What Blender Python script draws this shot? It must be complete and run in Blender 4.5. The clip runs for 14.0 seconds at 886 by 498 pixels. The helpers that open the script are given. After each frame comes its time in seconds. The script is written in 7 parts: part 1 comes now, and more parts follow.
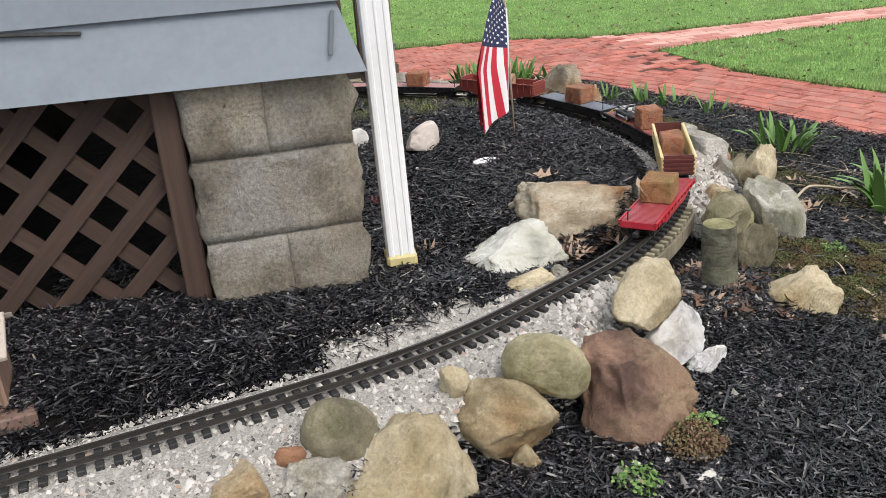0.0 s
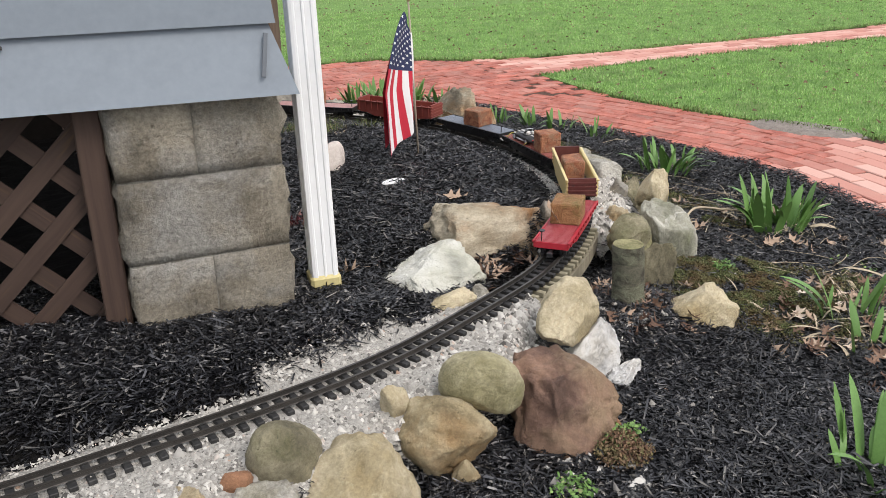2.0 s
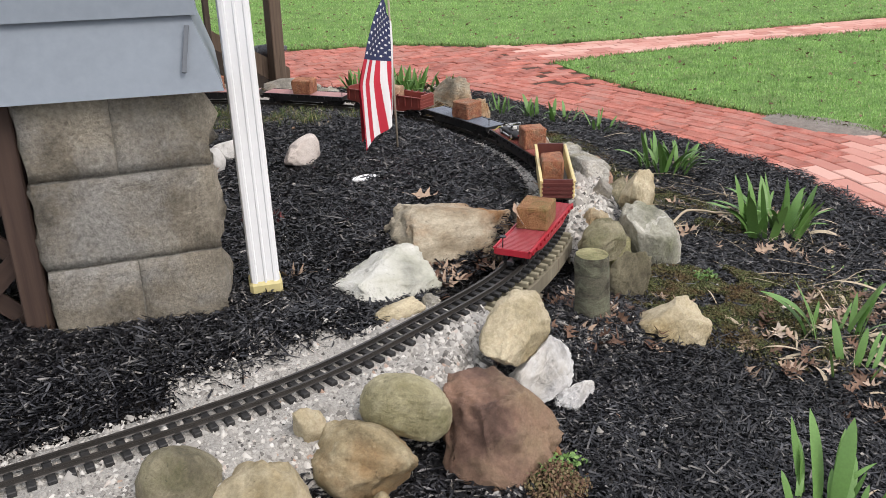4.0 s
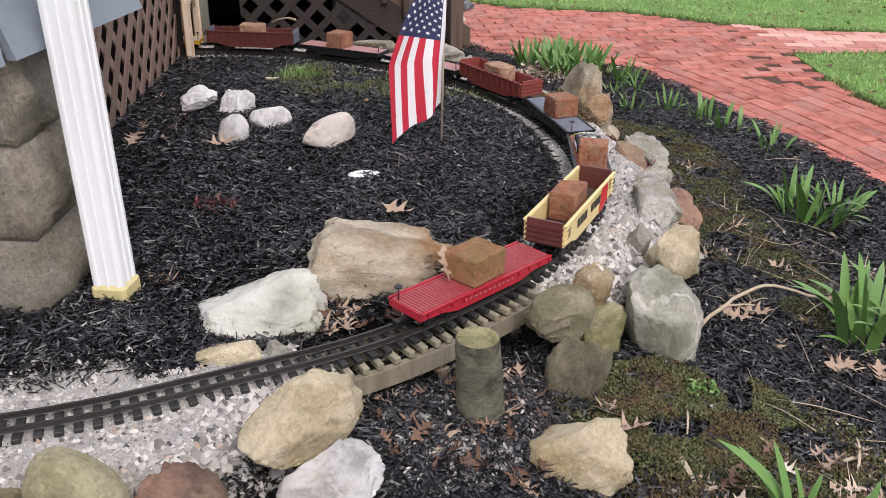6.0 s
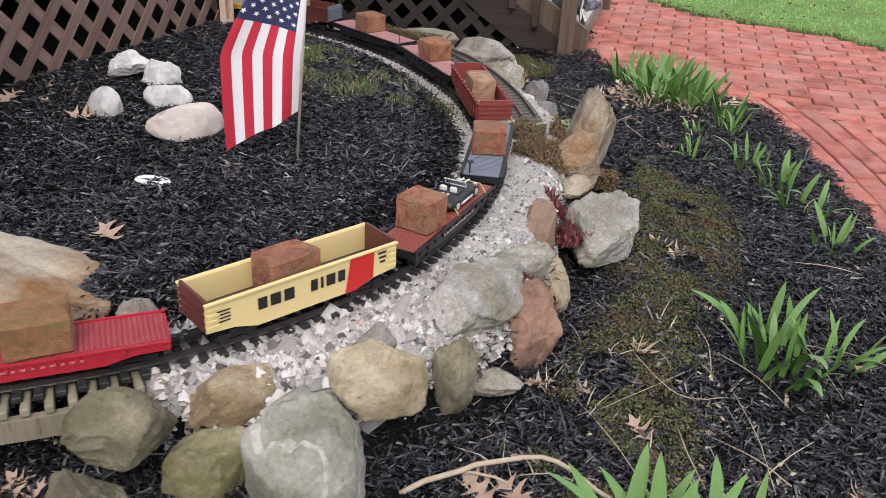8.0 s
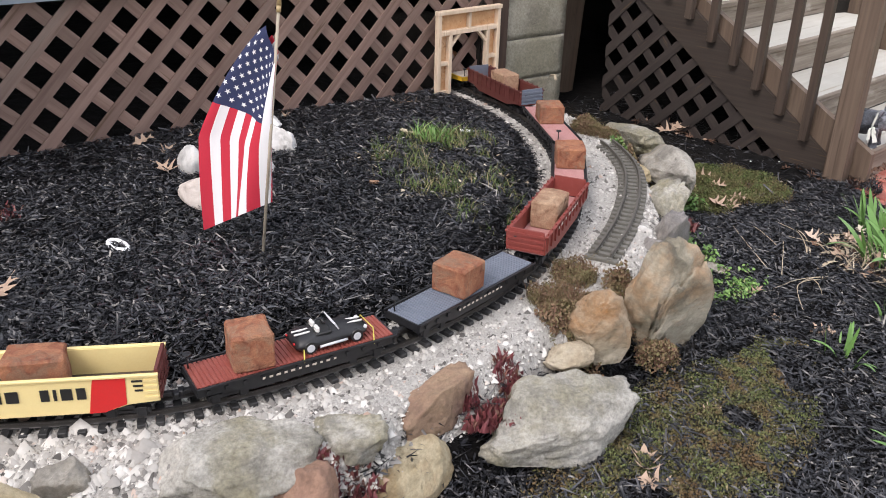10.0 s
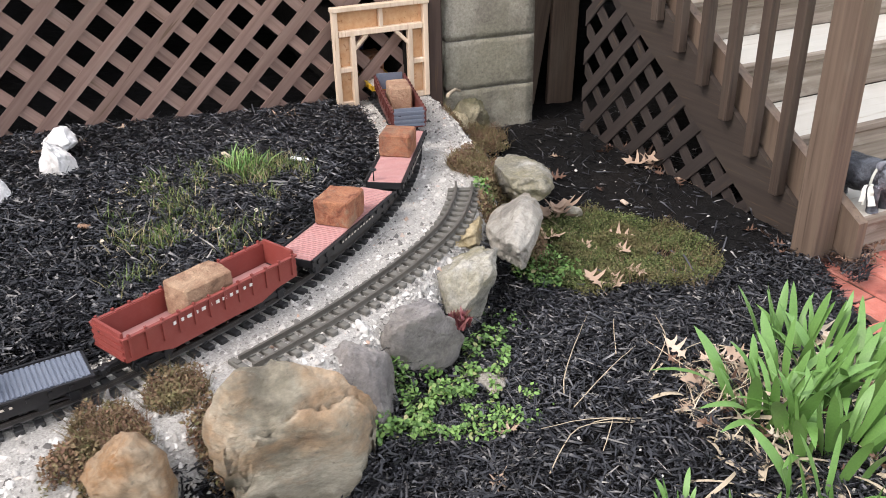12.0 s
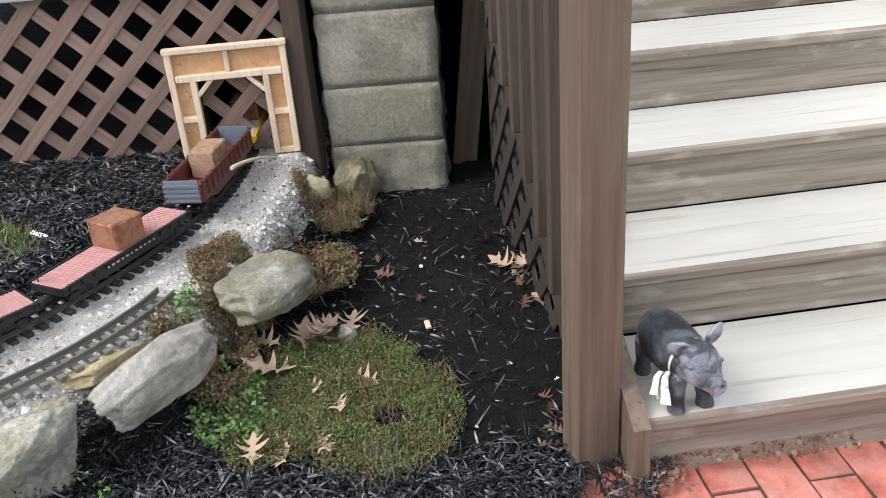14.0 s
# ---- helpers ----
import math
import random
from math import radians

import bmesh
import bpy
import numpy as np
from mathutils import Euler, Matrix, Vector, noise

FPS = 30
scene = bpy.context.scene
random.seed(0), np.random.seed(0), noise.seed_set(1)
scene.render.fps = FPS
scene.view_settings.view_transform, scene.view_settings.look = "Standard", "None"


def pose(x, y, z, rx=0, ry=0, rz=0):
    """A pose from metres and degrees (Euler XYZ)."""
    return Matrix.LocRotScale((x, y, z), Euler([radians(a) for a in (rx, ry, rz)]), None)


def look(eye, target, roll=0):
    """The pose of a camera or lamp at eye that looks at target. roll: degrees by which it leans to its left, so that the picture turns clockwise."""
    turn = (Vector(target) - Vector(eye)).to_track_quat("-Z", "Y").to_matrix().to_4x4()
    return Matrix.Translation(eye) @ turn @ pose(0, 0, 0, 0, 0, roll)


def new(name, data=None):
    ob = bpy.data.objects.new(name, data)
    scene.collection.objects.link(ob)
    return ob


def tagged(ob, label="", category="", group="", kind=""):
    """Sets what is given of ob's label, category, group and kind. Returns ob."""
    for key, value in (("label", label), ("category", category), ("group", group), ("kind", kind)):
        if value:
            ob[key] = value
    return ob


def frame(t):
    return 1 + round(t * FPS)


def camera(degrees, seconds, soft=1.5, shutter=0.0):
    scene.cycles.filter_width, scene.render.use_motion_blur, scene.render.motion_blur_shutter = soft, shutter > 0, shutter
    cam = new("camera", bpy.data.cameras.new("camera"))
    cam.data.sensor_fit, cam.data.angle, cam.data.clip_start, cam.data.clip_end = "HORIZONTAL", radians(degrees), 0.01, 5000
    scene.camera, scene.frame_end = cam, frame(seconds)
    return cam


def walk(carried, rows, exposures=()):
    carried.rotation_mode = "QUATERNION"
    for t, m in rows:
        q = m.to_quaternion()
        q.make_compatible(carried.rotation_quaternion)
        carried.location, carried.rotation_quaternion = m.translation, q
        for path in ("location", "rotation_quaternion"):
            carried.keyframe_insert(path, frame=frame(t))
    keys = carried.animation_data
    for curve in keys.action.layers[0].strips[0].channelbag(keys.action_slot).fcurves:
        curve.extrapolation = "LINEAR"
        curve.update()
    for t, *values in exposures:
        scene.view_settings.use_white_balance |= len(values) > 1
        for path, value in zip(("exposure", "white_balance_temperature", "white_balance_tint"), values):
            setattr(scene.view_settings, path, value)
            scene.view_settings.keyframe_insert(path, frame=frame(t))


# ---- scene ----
cam = camera(53.6, 14.0, soft=0.8, shutter=0.16)
PATH = [
    (0, (-0.006, -0.108, 1.172), (0.271, 1.723, 0.418), -4.4),
    (0.5, (-0.011, -0.097, 1.168), (0.303, 1.73, 0.417), -4.0),
    (1, (-0.087, -0.109, 1.181), (0.3, 1.702, 0.424), -4.0),
    (1.5, (-0.143, -0.119, 1.199), (0.364, 1.664, 0.448), -2.8),
    (2, (-0.16, -0.107, 1.203), (0.415, 1.663, 0.472), -1.2),
    (2.5, (-0.162, -0.112, 1.198), (0.431, 1.655, 0.47), -0.9),
    (3, (-0.146, -0.107, 1.204), (0.474, 1.645, 0.466), -1.2),
    (3.2, (-0.109, -0.1, 1.205), (0.503, 1.656, 0.471), -1.4),
    (5.3, (0.779, 0.256, 1.203), (0.821, 2.068, 0.357), -0.3),
    (5.5, (0.927, 0.312, 1.201), (0.882, 2.123, 0.353), -0.6),
    (6, (1.149, 0.438, 1.206), (0.929, 2.227, 0.34), 0.6),
    (6.5, (1.345, 0.655, 1.196), (0.999, 2.403, 0.288), 2.0),
    (7, (1.685, 0.826, 1.165), (1.123, 2.525, 0.272), 2.3),
    (7.5, (1.968, 1.097, 1.163), (1.229, 2.732, 0.279), 2.6),
    (7.7, (2.06, 1.247, 1.133), (1.282, 2.857, 0.238), 2.8),
    (9.8, (2.716, 2.514, 1.215), (1.176, 3.443, 0.34), 2.1),
    (10, (2.756, 2.627, 1.232), (1.161, 3.476, 0.377), 1.7),
    (10.5, (2.724, 2.914, 1.227), (1.069, 3.655, 0.384), -0.0),
    (11, (2.674, 3.288, 1.238), (1.014, 4.013, 0.39), -0.8),
    (11.5, (2.68, 3.745, 1.206), (0.967, 4.328, 0.354), 0.1),
    (12, (2.553, 4.126, 1.188), (0.799, 4.445, 0.281), -1.3),
    (12.5, (2.393, 4.516, 1.18), (0.659, 4.669, 0.195), -4.9),
    (13, (2.274, 4.885, 1.17), (0.508, 4.987, 0.237), -4.4),
    (13.5, (2.055, 5.221, 1.149), (0.273, 5.187, 0.242), -4.1),
    (14, (1.919, 5.504, 1.175), (0.164, 5.215, 0.259), -4.5),
]
walk(cam, [(t, look(eye, aim, roll)) for t, eye, aim, roll in PATH], [(0.0, 0.37, 6750, 12), (3.2, 0.30, 6750, 12), (5.5, 0.36, 6620, 18), (6.5, 0.29, 6550, 18), (7.5, 0.29, 6500, 18), (10.0, 0.62, 6550, 16), (11.5, 0.91, 6620, 16), (12.5, 1.05, 6560, 14), (13.0, 1.08, 6420, 13), (14.0, 1.02, 6360, 12)])

# ---------------------------------------------------------------- light: bright overcast sky
world = bpy.data.worlds.new("sky")
scene.world = world
world.use_nodes = True
wn = world.node_tree.nodes
sky = wn.new("ShaderNodeTexSky")
sky.sky_type, sky.sun_disc = "NISHITA", False
sky.sun_elevation, sky.sun_rotation = radians(52), radians(150)
sky.air_density, sky.dust_density, sky.ozone_density = 1.0, 4.0, 1.0
cloud = wn.new("ShaderNodeMix")
cloud.data_type = "RGBA"
cloud.inputs[0].default_value = 0.72
cloud.inputs[7].default_value = (8.8, 9.3, 9.9, 1)
world.node_tree.links.new(sky.outputs[0], cloud.inputs[6])
world.node_tree.links.new(cloud.outputs[2], wn["Background"].inputs[0])
wn["Background"].inputs[1].default_value = 0.12
sun = new("sun", bpy.data.lights.new("sun", "SUN"))
sun.data.energy, sun.data.angle, sun.data.color = 1.4, radians(25), (1.0, 0.97, 0.92)
sun.matrix_world = look((3, -2, 6), (0.6, 2.6, 0))


# ---------------------------------------------------------------- materials
def material(name, rough=0.8, metal=0.0):
    m = bpy.data.materials.new(name)
    m.use_nodes = True
    n = m.node_tree.nodes
    b = n["Principled BSDF"]
    b.inputs["Roughness"].default_value, b.inputs["Metallic"].default_value = rough, metal
    return m, n, m.node_tree.links, b


def coords(n, l, scale, world_space=False):
    t = n.new("ShaderNodeTexCoord")
    mp = n.new("ShaderNodeMapping")
    mp.inputs["Scale"].default_value = scale if isinstance(scale, tuple) else (scale,) * 3
    add = n.new("ShaderNodeVectorMath")
    l.new(t.outputs["Object"], add.inputs[0])
    l.new(n.new("ShaderNodeObjectInfo").outputs["Location"], add.inputs[1])
    l.new(add.outputs[0], mp.inputs[0])
    return mp.outputs[0]


def noise_node(n, l, vec, scale, detail=6.0, rough=0.6):
    k = n.new("ShaderNodeTexNoise")
    k.inputs["Scale"].default_value, k.inputs["Detail"].default_value, k.inputs["Roughness"].default_value = scale, detail, rough
    l.new(vec, k.inputs["Vector"])
    return k.outputs[0]


def ramp(n, l, fac, stops):
    r = n.new("ShaderNodeValToRGB")
    while len(r.color_ramp.elements) < len(stops):
        r.color_ramp.elements.new(0.5)
    for e, (p, c) in zip(r.color_ramp.elements, stops):
        e.position, e.color = p, (*c, 1)
    l.new(fac, r.inputs[0])
    return r.outputs[0]


def mixed(n, l, fac, a, b, mode="MIX"):
    k = n.new("ShaderNodeMix")
    k.data_type, k.blend_type = "RGBA", mode
    for sock, v in ((k.inputs[0], fac), (k.inputs[6], a), (k.inputs[7], b)):
        if isinstance(v, (int, float)):
            sock.default_value = v
        elif isinstance(v, tuple):
            sock.default_value = (*v, 1)
        else:
            l.new(v, sock)
    return k.outputs[2]


def bumped(n, l, b, height, strength, distance):
    k = n.new("ShaderNodeBump")
    k.inputs["Strength"].default_value, k.inputs["Distance"].default_value = strength, distance
    l.new(height, k.inputs["Height"])
    l.new(k.outputs[0], b.inputs["Normal"])


def vary(n, l, col, amount, island=False):
    """Brightness that differs from piece to piece."""
    if island:
        o = n.new("ShaderNodeNewGeometry").outputs["Random Per Island"]
    else:
        o = n.new("ShaderNodeObjectInfo").outputs["Random"]
    m = n.new("ShaderNodeMapRange")
    m.inputs["To Min"].default_value, m.inputs["To Max"].default_value = 1 - amount, 1 + amount
    l.new(o, m.inputs[0])
    h = n.new("ShaderNodeHueSaturation")
    l.new(m.outputs[0], h.inputs["Value"])
    l.new(col, h.inputs["Color"])
    return h.outputs[0]


def stone_mat(name, c1, c2, stain, scale=9.0, stain_amount=0.5, rough=0.85, bump=0.5, stretch=(1, 1, 1), obj_var=0.08, vein=None, grain=0.6):
    """Weathered stone: mottled tones, stains in patches, dark pits and lichen specks, fine grain."""
    m, n, l, b = material(name, rough)
    v = coords(n, l, stretch)
    warp = n.new("ShaderNodeVectorMath")
    warp.operation = "MULTIPLY_ADD"
    wn_ = n.new("ShaderNodeTexNoise")
    wn_.inputs["Scale"].default_value = scale * 0.8
    l.new(v, wn_.inputs["Vector"])
    l.new(wn_.outputs["Color"], warp.inputs[0])
    warp.inputs[1].default_value = (0.12, 0.12, 0.12)
    l.new(v, warp.inputs[2])
    w = warp.outputs[0]
    dk = tuple(0.5 * x for x in c1)
    col = ramp(n, l, noise_node(n, l, w, scale * 1.1, 8, 0.6), [(0.30, dk), (0.44, c1), (0.57, c2), (0.72, tuple(min(0.85, 1.25 * x) for x in c2))])
    st = ramp(n, l, noise_node(n, l, w, scale * 0.6, 6, 0.65), [(0.47, (0, 0, 0)), (0.64, (min(1.0, 1.45 * stain_amount),) * 3)])
    col = mixed(n, l, st, col, stain)
    fine = noise_node(n, l, v, scale * 16, 8, 0.78)
    col = mixed(n, l, grain, col, ramp(n, l, fine, [(0.28, (0.22, 0.22, 0.22)), (0.72, (0.78, 0.78, 0.78))]), "OVERLAY")
    pits = ramp(n, l, noise_node(n, l, w, scale * 8, 4, 0.7), [(0.63, (0, 0, 0)), (0.73, (0.6,) * 3)])
    col = mixed(n, l, pits, col, tuple(0.35 * x for x in c1))
    lich = ramp(n, l, noise_node(n, l, v, scale * 5.3, 5, 0.6), [(0.64, (0, 0, 0)), (0.75, (0.35,) * 3)])
    col = mixed(n, l, lich, col, tuple(min(0.8, 1.5 * x + 0.03) for x in c2))
    if vein:
        dot = n.new("ShaderNodeVectorMath")
        dot.operation = "DOT_PRODUCT"
        dot.inputs[1].default_value = (1.0, 0.25, 0.4)
        l.new(w, dot.inputs[0])
        pp = n.new("ShaderNodeMath")
        pp.operation = "PINGPONG"
        pp.inputs[1].default_value = 0.06
        l.new(dot.outputs["Value"], pp.inputs[0])
        band = n.new("ShaderNodeMath")
        band.operation = "LESS_THAN"
        band.inputs[1].default_value = 0.0055
        l.new(pp.outputs[0], band.inputs[0])
        worn = n.new("ShaderNodeMath")
        worn.operation = "MULTIPLY"
        l.new(band.outputs[0], worn.inputs[0])
        l.new(ramp(n, l, noise_node(n, l, v, 45, 4, 0.6), [(0.38, (0.1,) * 3), (0.55, (0.85,) * 3)]), worn.inputs[1])
        col = mixed(n, l, worn.outputs[0], col, vein)
    col = vary(n, l, col, obj_var)
    l.new(col, b.inputs["Base Color"])
    hgt = mixed(n, l, 0.30, noise_node(n, l, w, scale * 3, 10, 0.7), fine)
    hgt = mixed(n, l, 0.25, hgt, pits, "SUBTRACT")
    bumped(n, l, b, hgt, min(1.0, bump * 1.8), 0.02)
    return m


def wood_mat(name, c1, c2, grain=(60, 60, 4), knots=(0.1, 0.06, 0.03), rough=0.75, var=0.12, grey=None, bump=0.35, blots=None):
    """Sawn timber with grain along local z (or the long axis given by the smallest grain scale)."""
    m, n, l, b = material(name, rough)
    v = coords(n, l, grain)
    w = noise_node(n, l, v, 1.0, 6, 0.6)
    col = ramp(n, l, w, [(0.3, c1), (0.7, c2)])
    v2 = coords(n, l, tuple(g * 0.12 for g in grain))
    blot = noise_node(n, l, coords(n, l, blots) if blots else v2, 1.6, 5, 0.6)
    col = mixed(n, l, ramp(n, l, blot, [(0.55, (0, 0, 0)), (0.75, (0.6,) * 3)]), col, grey or tuple(0.6 * x for x in c1))
    crack = ramp(n, l, noise_node(n, l, coords(n, l, tuple(g * 1.7 for g in grain)), 1.0, 3, 0.5), [(0.62, (0, 0, 0)), (0.72, (0.7,) * 3)])
    col = mixed(n, l, crack, col, knots)
    col = vary(n, l, col, var)
    l.new(col, b.inputs["Base Color"])
    bumped(n, l, b, w, bump, 0.004)
    return m


def paint_mat(name, c, rough=0.45, dirt=0.25, scale=25.0, dirt_col=None, metal=0.0, bump=0.08):
    m, n, l, b = material(name, rough, metal)
    v = coords(n, l, 1.0)
    col = mixed(n, l, ramp(n, l, noise_node(n, l, v, scale, 7, 0.7), [(0.45, (0, 0, 0)), (0.8, (dirt,) * 3)]), c, dirt_col or tuple(0.45 * x + 0.04 for x in c))
    col = mixed(n, l, 0.2, col, ramp(n, l, noise_node(n, l, v, scale * 6, 4, 0.6), [(0.3, (0.4,) * 3), (0.7, (0.6,) * 3)]), "OVERLAY")
    l.new(col, b.inputs["Base Color"])
    bumped(n, l, b, noise_node(n, l, v, scale * 4, 4, 0.6), bump, 0.003)
    return m


def island_mat(name, stops, rough=0.8, scale=60.0, spec=0.5, blotch=None, blotch_scale=5.0, blotch_amount=0.6):
    """For joined small pieces: colour picked per piece from a ramp, plus grain."""
    m, n, l, b = material(name, rough)
    o = n.new("ShaderNodeNewGeometry").outputs["Random Per Island"]
    col = ramp(n, l, o, stops)
    if blotch:
        k = ramp(n, l, noise_node(n, l, coords(n, l, 1.0), blotch_scale, 5, 0.65), [(0.45, (0, 0, 0)), (0.62, (blotch_amount,) * 3)])
        col = mixed(n, l, k, col, blotch)
    col = mixed(n, l, 0.3, col, ramp(n, l, noise_node(n, l, coords(n, l, 1.0), scale, 4, 0.6), [(0.3, (0.3,) * 3), (0.7, (0.7,) * 3)]), "OVERLAY")
    l.new(col, b.inputs["Base Color"])
    b.inputs["Specular IOR Level"].default_value = spec
    return m


def ground_mat(name, a, b2, c, scale=30.0, rough=0.95):
    m, n, l, b = material(name, rough)
    v = coords(n, l, 1.0)
    col = ramp(n, l, noise_node(n, l, v, scale, 8, 0.7), [(0.3, a), (0.7, b2)])
    col = mixed(n, l, ramp(n, l, noise_node(n, l, v, scale * 0.1, 4, 0.6), [(0.5, (0, 0, 0)), (0.7, (0.5,) * 3)]), col, c)
    l.new(col, b.inputs["Base Color"])
    b.inputs["Specular IOR Level"].default_value = 0.15
    bumped(n, l, b, noise_node(n, l, v, scale * 2, 6, 0.7), 0.6, 0.02)
    return m


M = {}
M["soil"] = ground_mat("mulch_soil", (0.004, 0.004, 0.004), (0.012, 0.011, 0.011), (0.016, 0.013, 0.011))
M["mulch"] = island_mat("mulch_chips", [(0.0, (0.005, 0.005, 0.006)), (0.40, (0.014, 0.0145, 0.018)), (0.68, (0.029, 0.030, 0.036)), (0.87, (0.082, 0.084, 0.094)), (0.97, (0.17, 0.162, 0.156)), (1.0, (0.36, 0.34, 0.31))], 0.36, blotch=(0.010, 0.010, 0.012), blotch_scale=3.5, blotch_amount=0.7)
M["grit"] = ground_mat("ballast_grit", (0.26, 0.245, 0.225), (0.66, 0.64, 0.60), (0.42, 0.395, 0.355), 190.0)
M["gravel"] = island_mat("ballast_stones", [(0.0, (0.07, 0.065, 0.06)), (0.2, (0.28, 0.265, 0.245)), (0.7, (0.50, 0.48, 0.445)), (0.95, (0.68, 0.66, 0.62)), (1.0, (0.40, 0.27, 0.20))], 0.9)
M["lawn"] = ground_mat("lawn_soil", (0.09, 0.17, 0.048), (0.21, 0.35, 0.105), (0.145, 0.165, 0.075), 22.0)
M["grass"] = island_mat("grass_blades", [(0.0, (0.18, 0.34, 0.085)), (0.5, (0.31, 0.53, 0.155)), (0.9, (0.43, 0.65, 0.24)), (1.0, (0.52, 0.47, 0.30))], 0.6, blotch=(0.13, 0.25, 0.075), blotch_scale=4.5, blotch_amount=0.75)
M["grass_edge"] = island_mat("edge_grass", [(0.0, (0.06, 0.10, 0.03)), (0.5, (0.14, 0.24, 0.06)), (0.85, (0.24, 0.37, 0.10)), (1.0, (0.22, 0.16, 0.10))], 0.7)
M["dirt"] = ground_mat("dry_dirt", (0.16, 0.14, 0.125), (0.34, 0.305, 0.275), (0.24, 0.20, 0.17), 30.0)
M["sand"] = ground_mat("path_sand", (0.075, 0.045, 0.036), (0.15, 0.085, 0.065), (0.07, 0.06, 0.045), 60.0)
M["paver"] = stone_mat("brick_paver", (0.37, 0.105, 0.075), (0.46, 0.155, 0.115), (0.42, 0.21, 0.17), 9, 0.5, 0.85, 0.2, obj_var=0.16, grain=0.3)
M["brick"] = stone_mat("load_brick", (0.36, 0.13, 0.07), (0.44, 0.19, 0.10), (0.34, 0.23, 0.15), 26, 0.5, 0.92, 0.5, obj_var=0.12)
M["brick_olive"] = stone_mat("load_brick_stained", (0.36, 0.17, 0.075), (0.42, 0.22, 0.10), (0.24, 0.18, 0.06), 22, 0.7, 0.92, 0.5)
M["brick_pale"] = stone_mat("load_brick_pale", (0.40, 0.24, 0.15), (0.47, 0.31, 0.20), (0.36, 0.19, 0.12), 22, 0.6, 0.92, 0.5)
M["block"] = stone_mat("rusticated_block", (0.215, 0.188, 0.145), (0.315, 0.28, 0.222), (0.34, 0.335, 0.32), 6, 0.45, 0.95, 0.9, grain=0.95)
M["block_grey"] = stone_mat("concrete_block", (0.32, 0.295, 0.235), (0.42, 0.39, 0.315), (0.25, 0.235, 0.17), 5, 0.55, 0.95, 0.5, grain=0.7)
M["mortar"] = stone_mat("mortar", (0.24, 0.22, 0.19), (0.32, 0.30, 0.26), (0.2, 0.2, 0.18), 14, 0.4)
M["siding"] = paint_mat("siding_grey_blue_paint", (0.225, 0.262, 0.305), 0.6, 0.4, 9.0, (0.15, 0.172, 0.20))
M["tar"] = paint_mat("crack_filler", (0.13, 0.145, 0.165), 0.8)
M["lattice"] = wood_mat("lattice_stained_wood", (0.16, 0.095, 0.075), (0.27, 0.18, 0.145), (60, 60, 3), var=0.2, grey=(0.28, 0.225, 0.19))
# Brown stained wood, its colour lowered for the shade under the house.
M["lattice_dark"] = wood_mat("shaded_stained_wood", (0.042, 0.024, 0.018), (0.075, 0.046, 0.034), (50, 50, 3), var=0.15)
# Lattice wood again, with the shade under the stairs put into its colour.
M["lattice_shaded"] = wood_mat("shaded_lattice_wood", (0.022, 0.016, 0.014), (0.045, 0.034, 0.029), (50, 50, 3), var=0.2)
# Near-black colour standing in for deep shade in crawl space and tunnel.
M["dark"] = ground_mat("crawl_space_darkness", (0.015, 0.013, 0.012), (0.03, 0.026, 0.022), (0.02, 0.02, 0.02), 8.0)
M["vinyl"] = paint_mat("white_post_paint", (0.86, 0.87, 0.88), 0.4, 0.08, 12.0)
M["cap_yellow"] = paint_mat("post_foot_bare", (0.60, 0.52, 0.25), 0.6, 0.4, 30.0)
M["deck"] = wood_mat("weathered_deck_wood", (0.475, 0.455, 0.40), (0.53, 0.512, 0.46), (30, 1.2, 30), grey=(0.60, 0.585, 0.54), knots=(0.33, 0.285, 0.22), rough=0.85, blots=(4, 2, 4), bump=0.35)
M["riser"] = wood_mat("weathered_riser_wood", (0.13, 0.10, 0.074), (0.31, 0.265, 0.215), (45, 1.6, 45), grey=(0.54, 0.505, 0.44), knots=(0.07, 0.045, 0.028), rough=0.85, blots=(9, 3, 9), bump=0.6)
M["rail_wood"] = wood_mat("railing_wood", (0.038, 0.025, 0.018), (0.072, 0.048, 0.034), (60, 60, 2.5), grey=(0.085, 0.066, 0.051), knots=(0.024, 0.014, 0.010), rough=0.7)
M["rail_wood_x"] = wood_mat("stringer_wood", (0.027, 0.019, 0.0145), (0.048, 0.034, 0.026), (2.5, 60, 60), grey=(0.066, 0.052, 0.041), rough=0.75)
M["newel"] = wood_mat("newel_wood", (0.082, 0.054, 0.038), (0.155, 0.109, 0.077), (45, 45, 1.5), grey=(0.18, 0.143, 0.108), knots=(0.045, 0.026, 0.018), rough=0.7, blots=(5, 5, 1.4))
M["portal"] = wood_mat("portal_pine", (0.62, 0.46, 0.32), (0.78, 0.64, 0.49), (50, 50, 6), grey=(0.80, 0.69, 0.56), knots=(0.42, 0.24, 0.12), rough=0.6)
M["portal_panel"] = wood_mat("portal_ply", (0.52, 0.27, 0.12), (0.63, 0.39, 0.21), (40, 4, 40), grey=(0.70, 0.52, 0.36), knots=(0.3, 0.12, 0.04), rough=0.6)
M["tie"] = paint_mat("tie_plastic", (0.018, 0.018, 0.019), 0.6, 0.45, 60, (0.11, 0.107, 0.10))
M["tie_old"] = paint_mat("weathered_tie_plastic", (0.12, 0.115, 0.10), 0.8, 0.6, 60, (0.22, 0.21, 0.19))
M["rail"] = paint_mat("rail_metal", (0.060, 0.055, 0.051), 0.38, 0.45, 50, (0.10, 0.09, 0.08), 0.5)
M["rail_old"] = paint_mat("weathered_rail_metal", (0.13, 0.12, 0.105), 0.6, 0.5, 50, (0.2, 0.18, 0.15), 0.5)
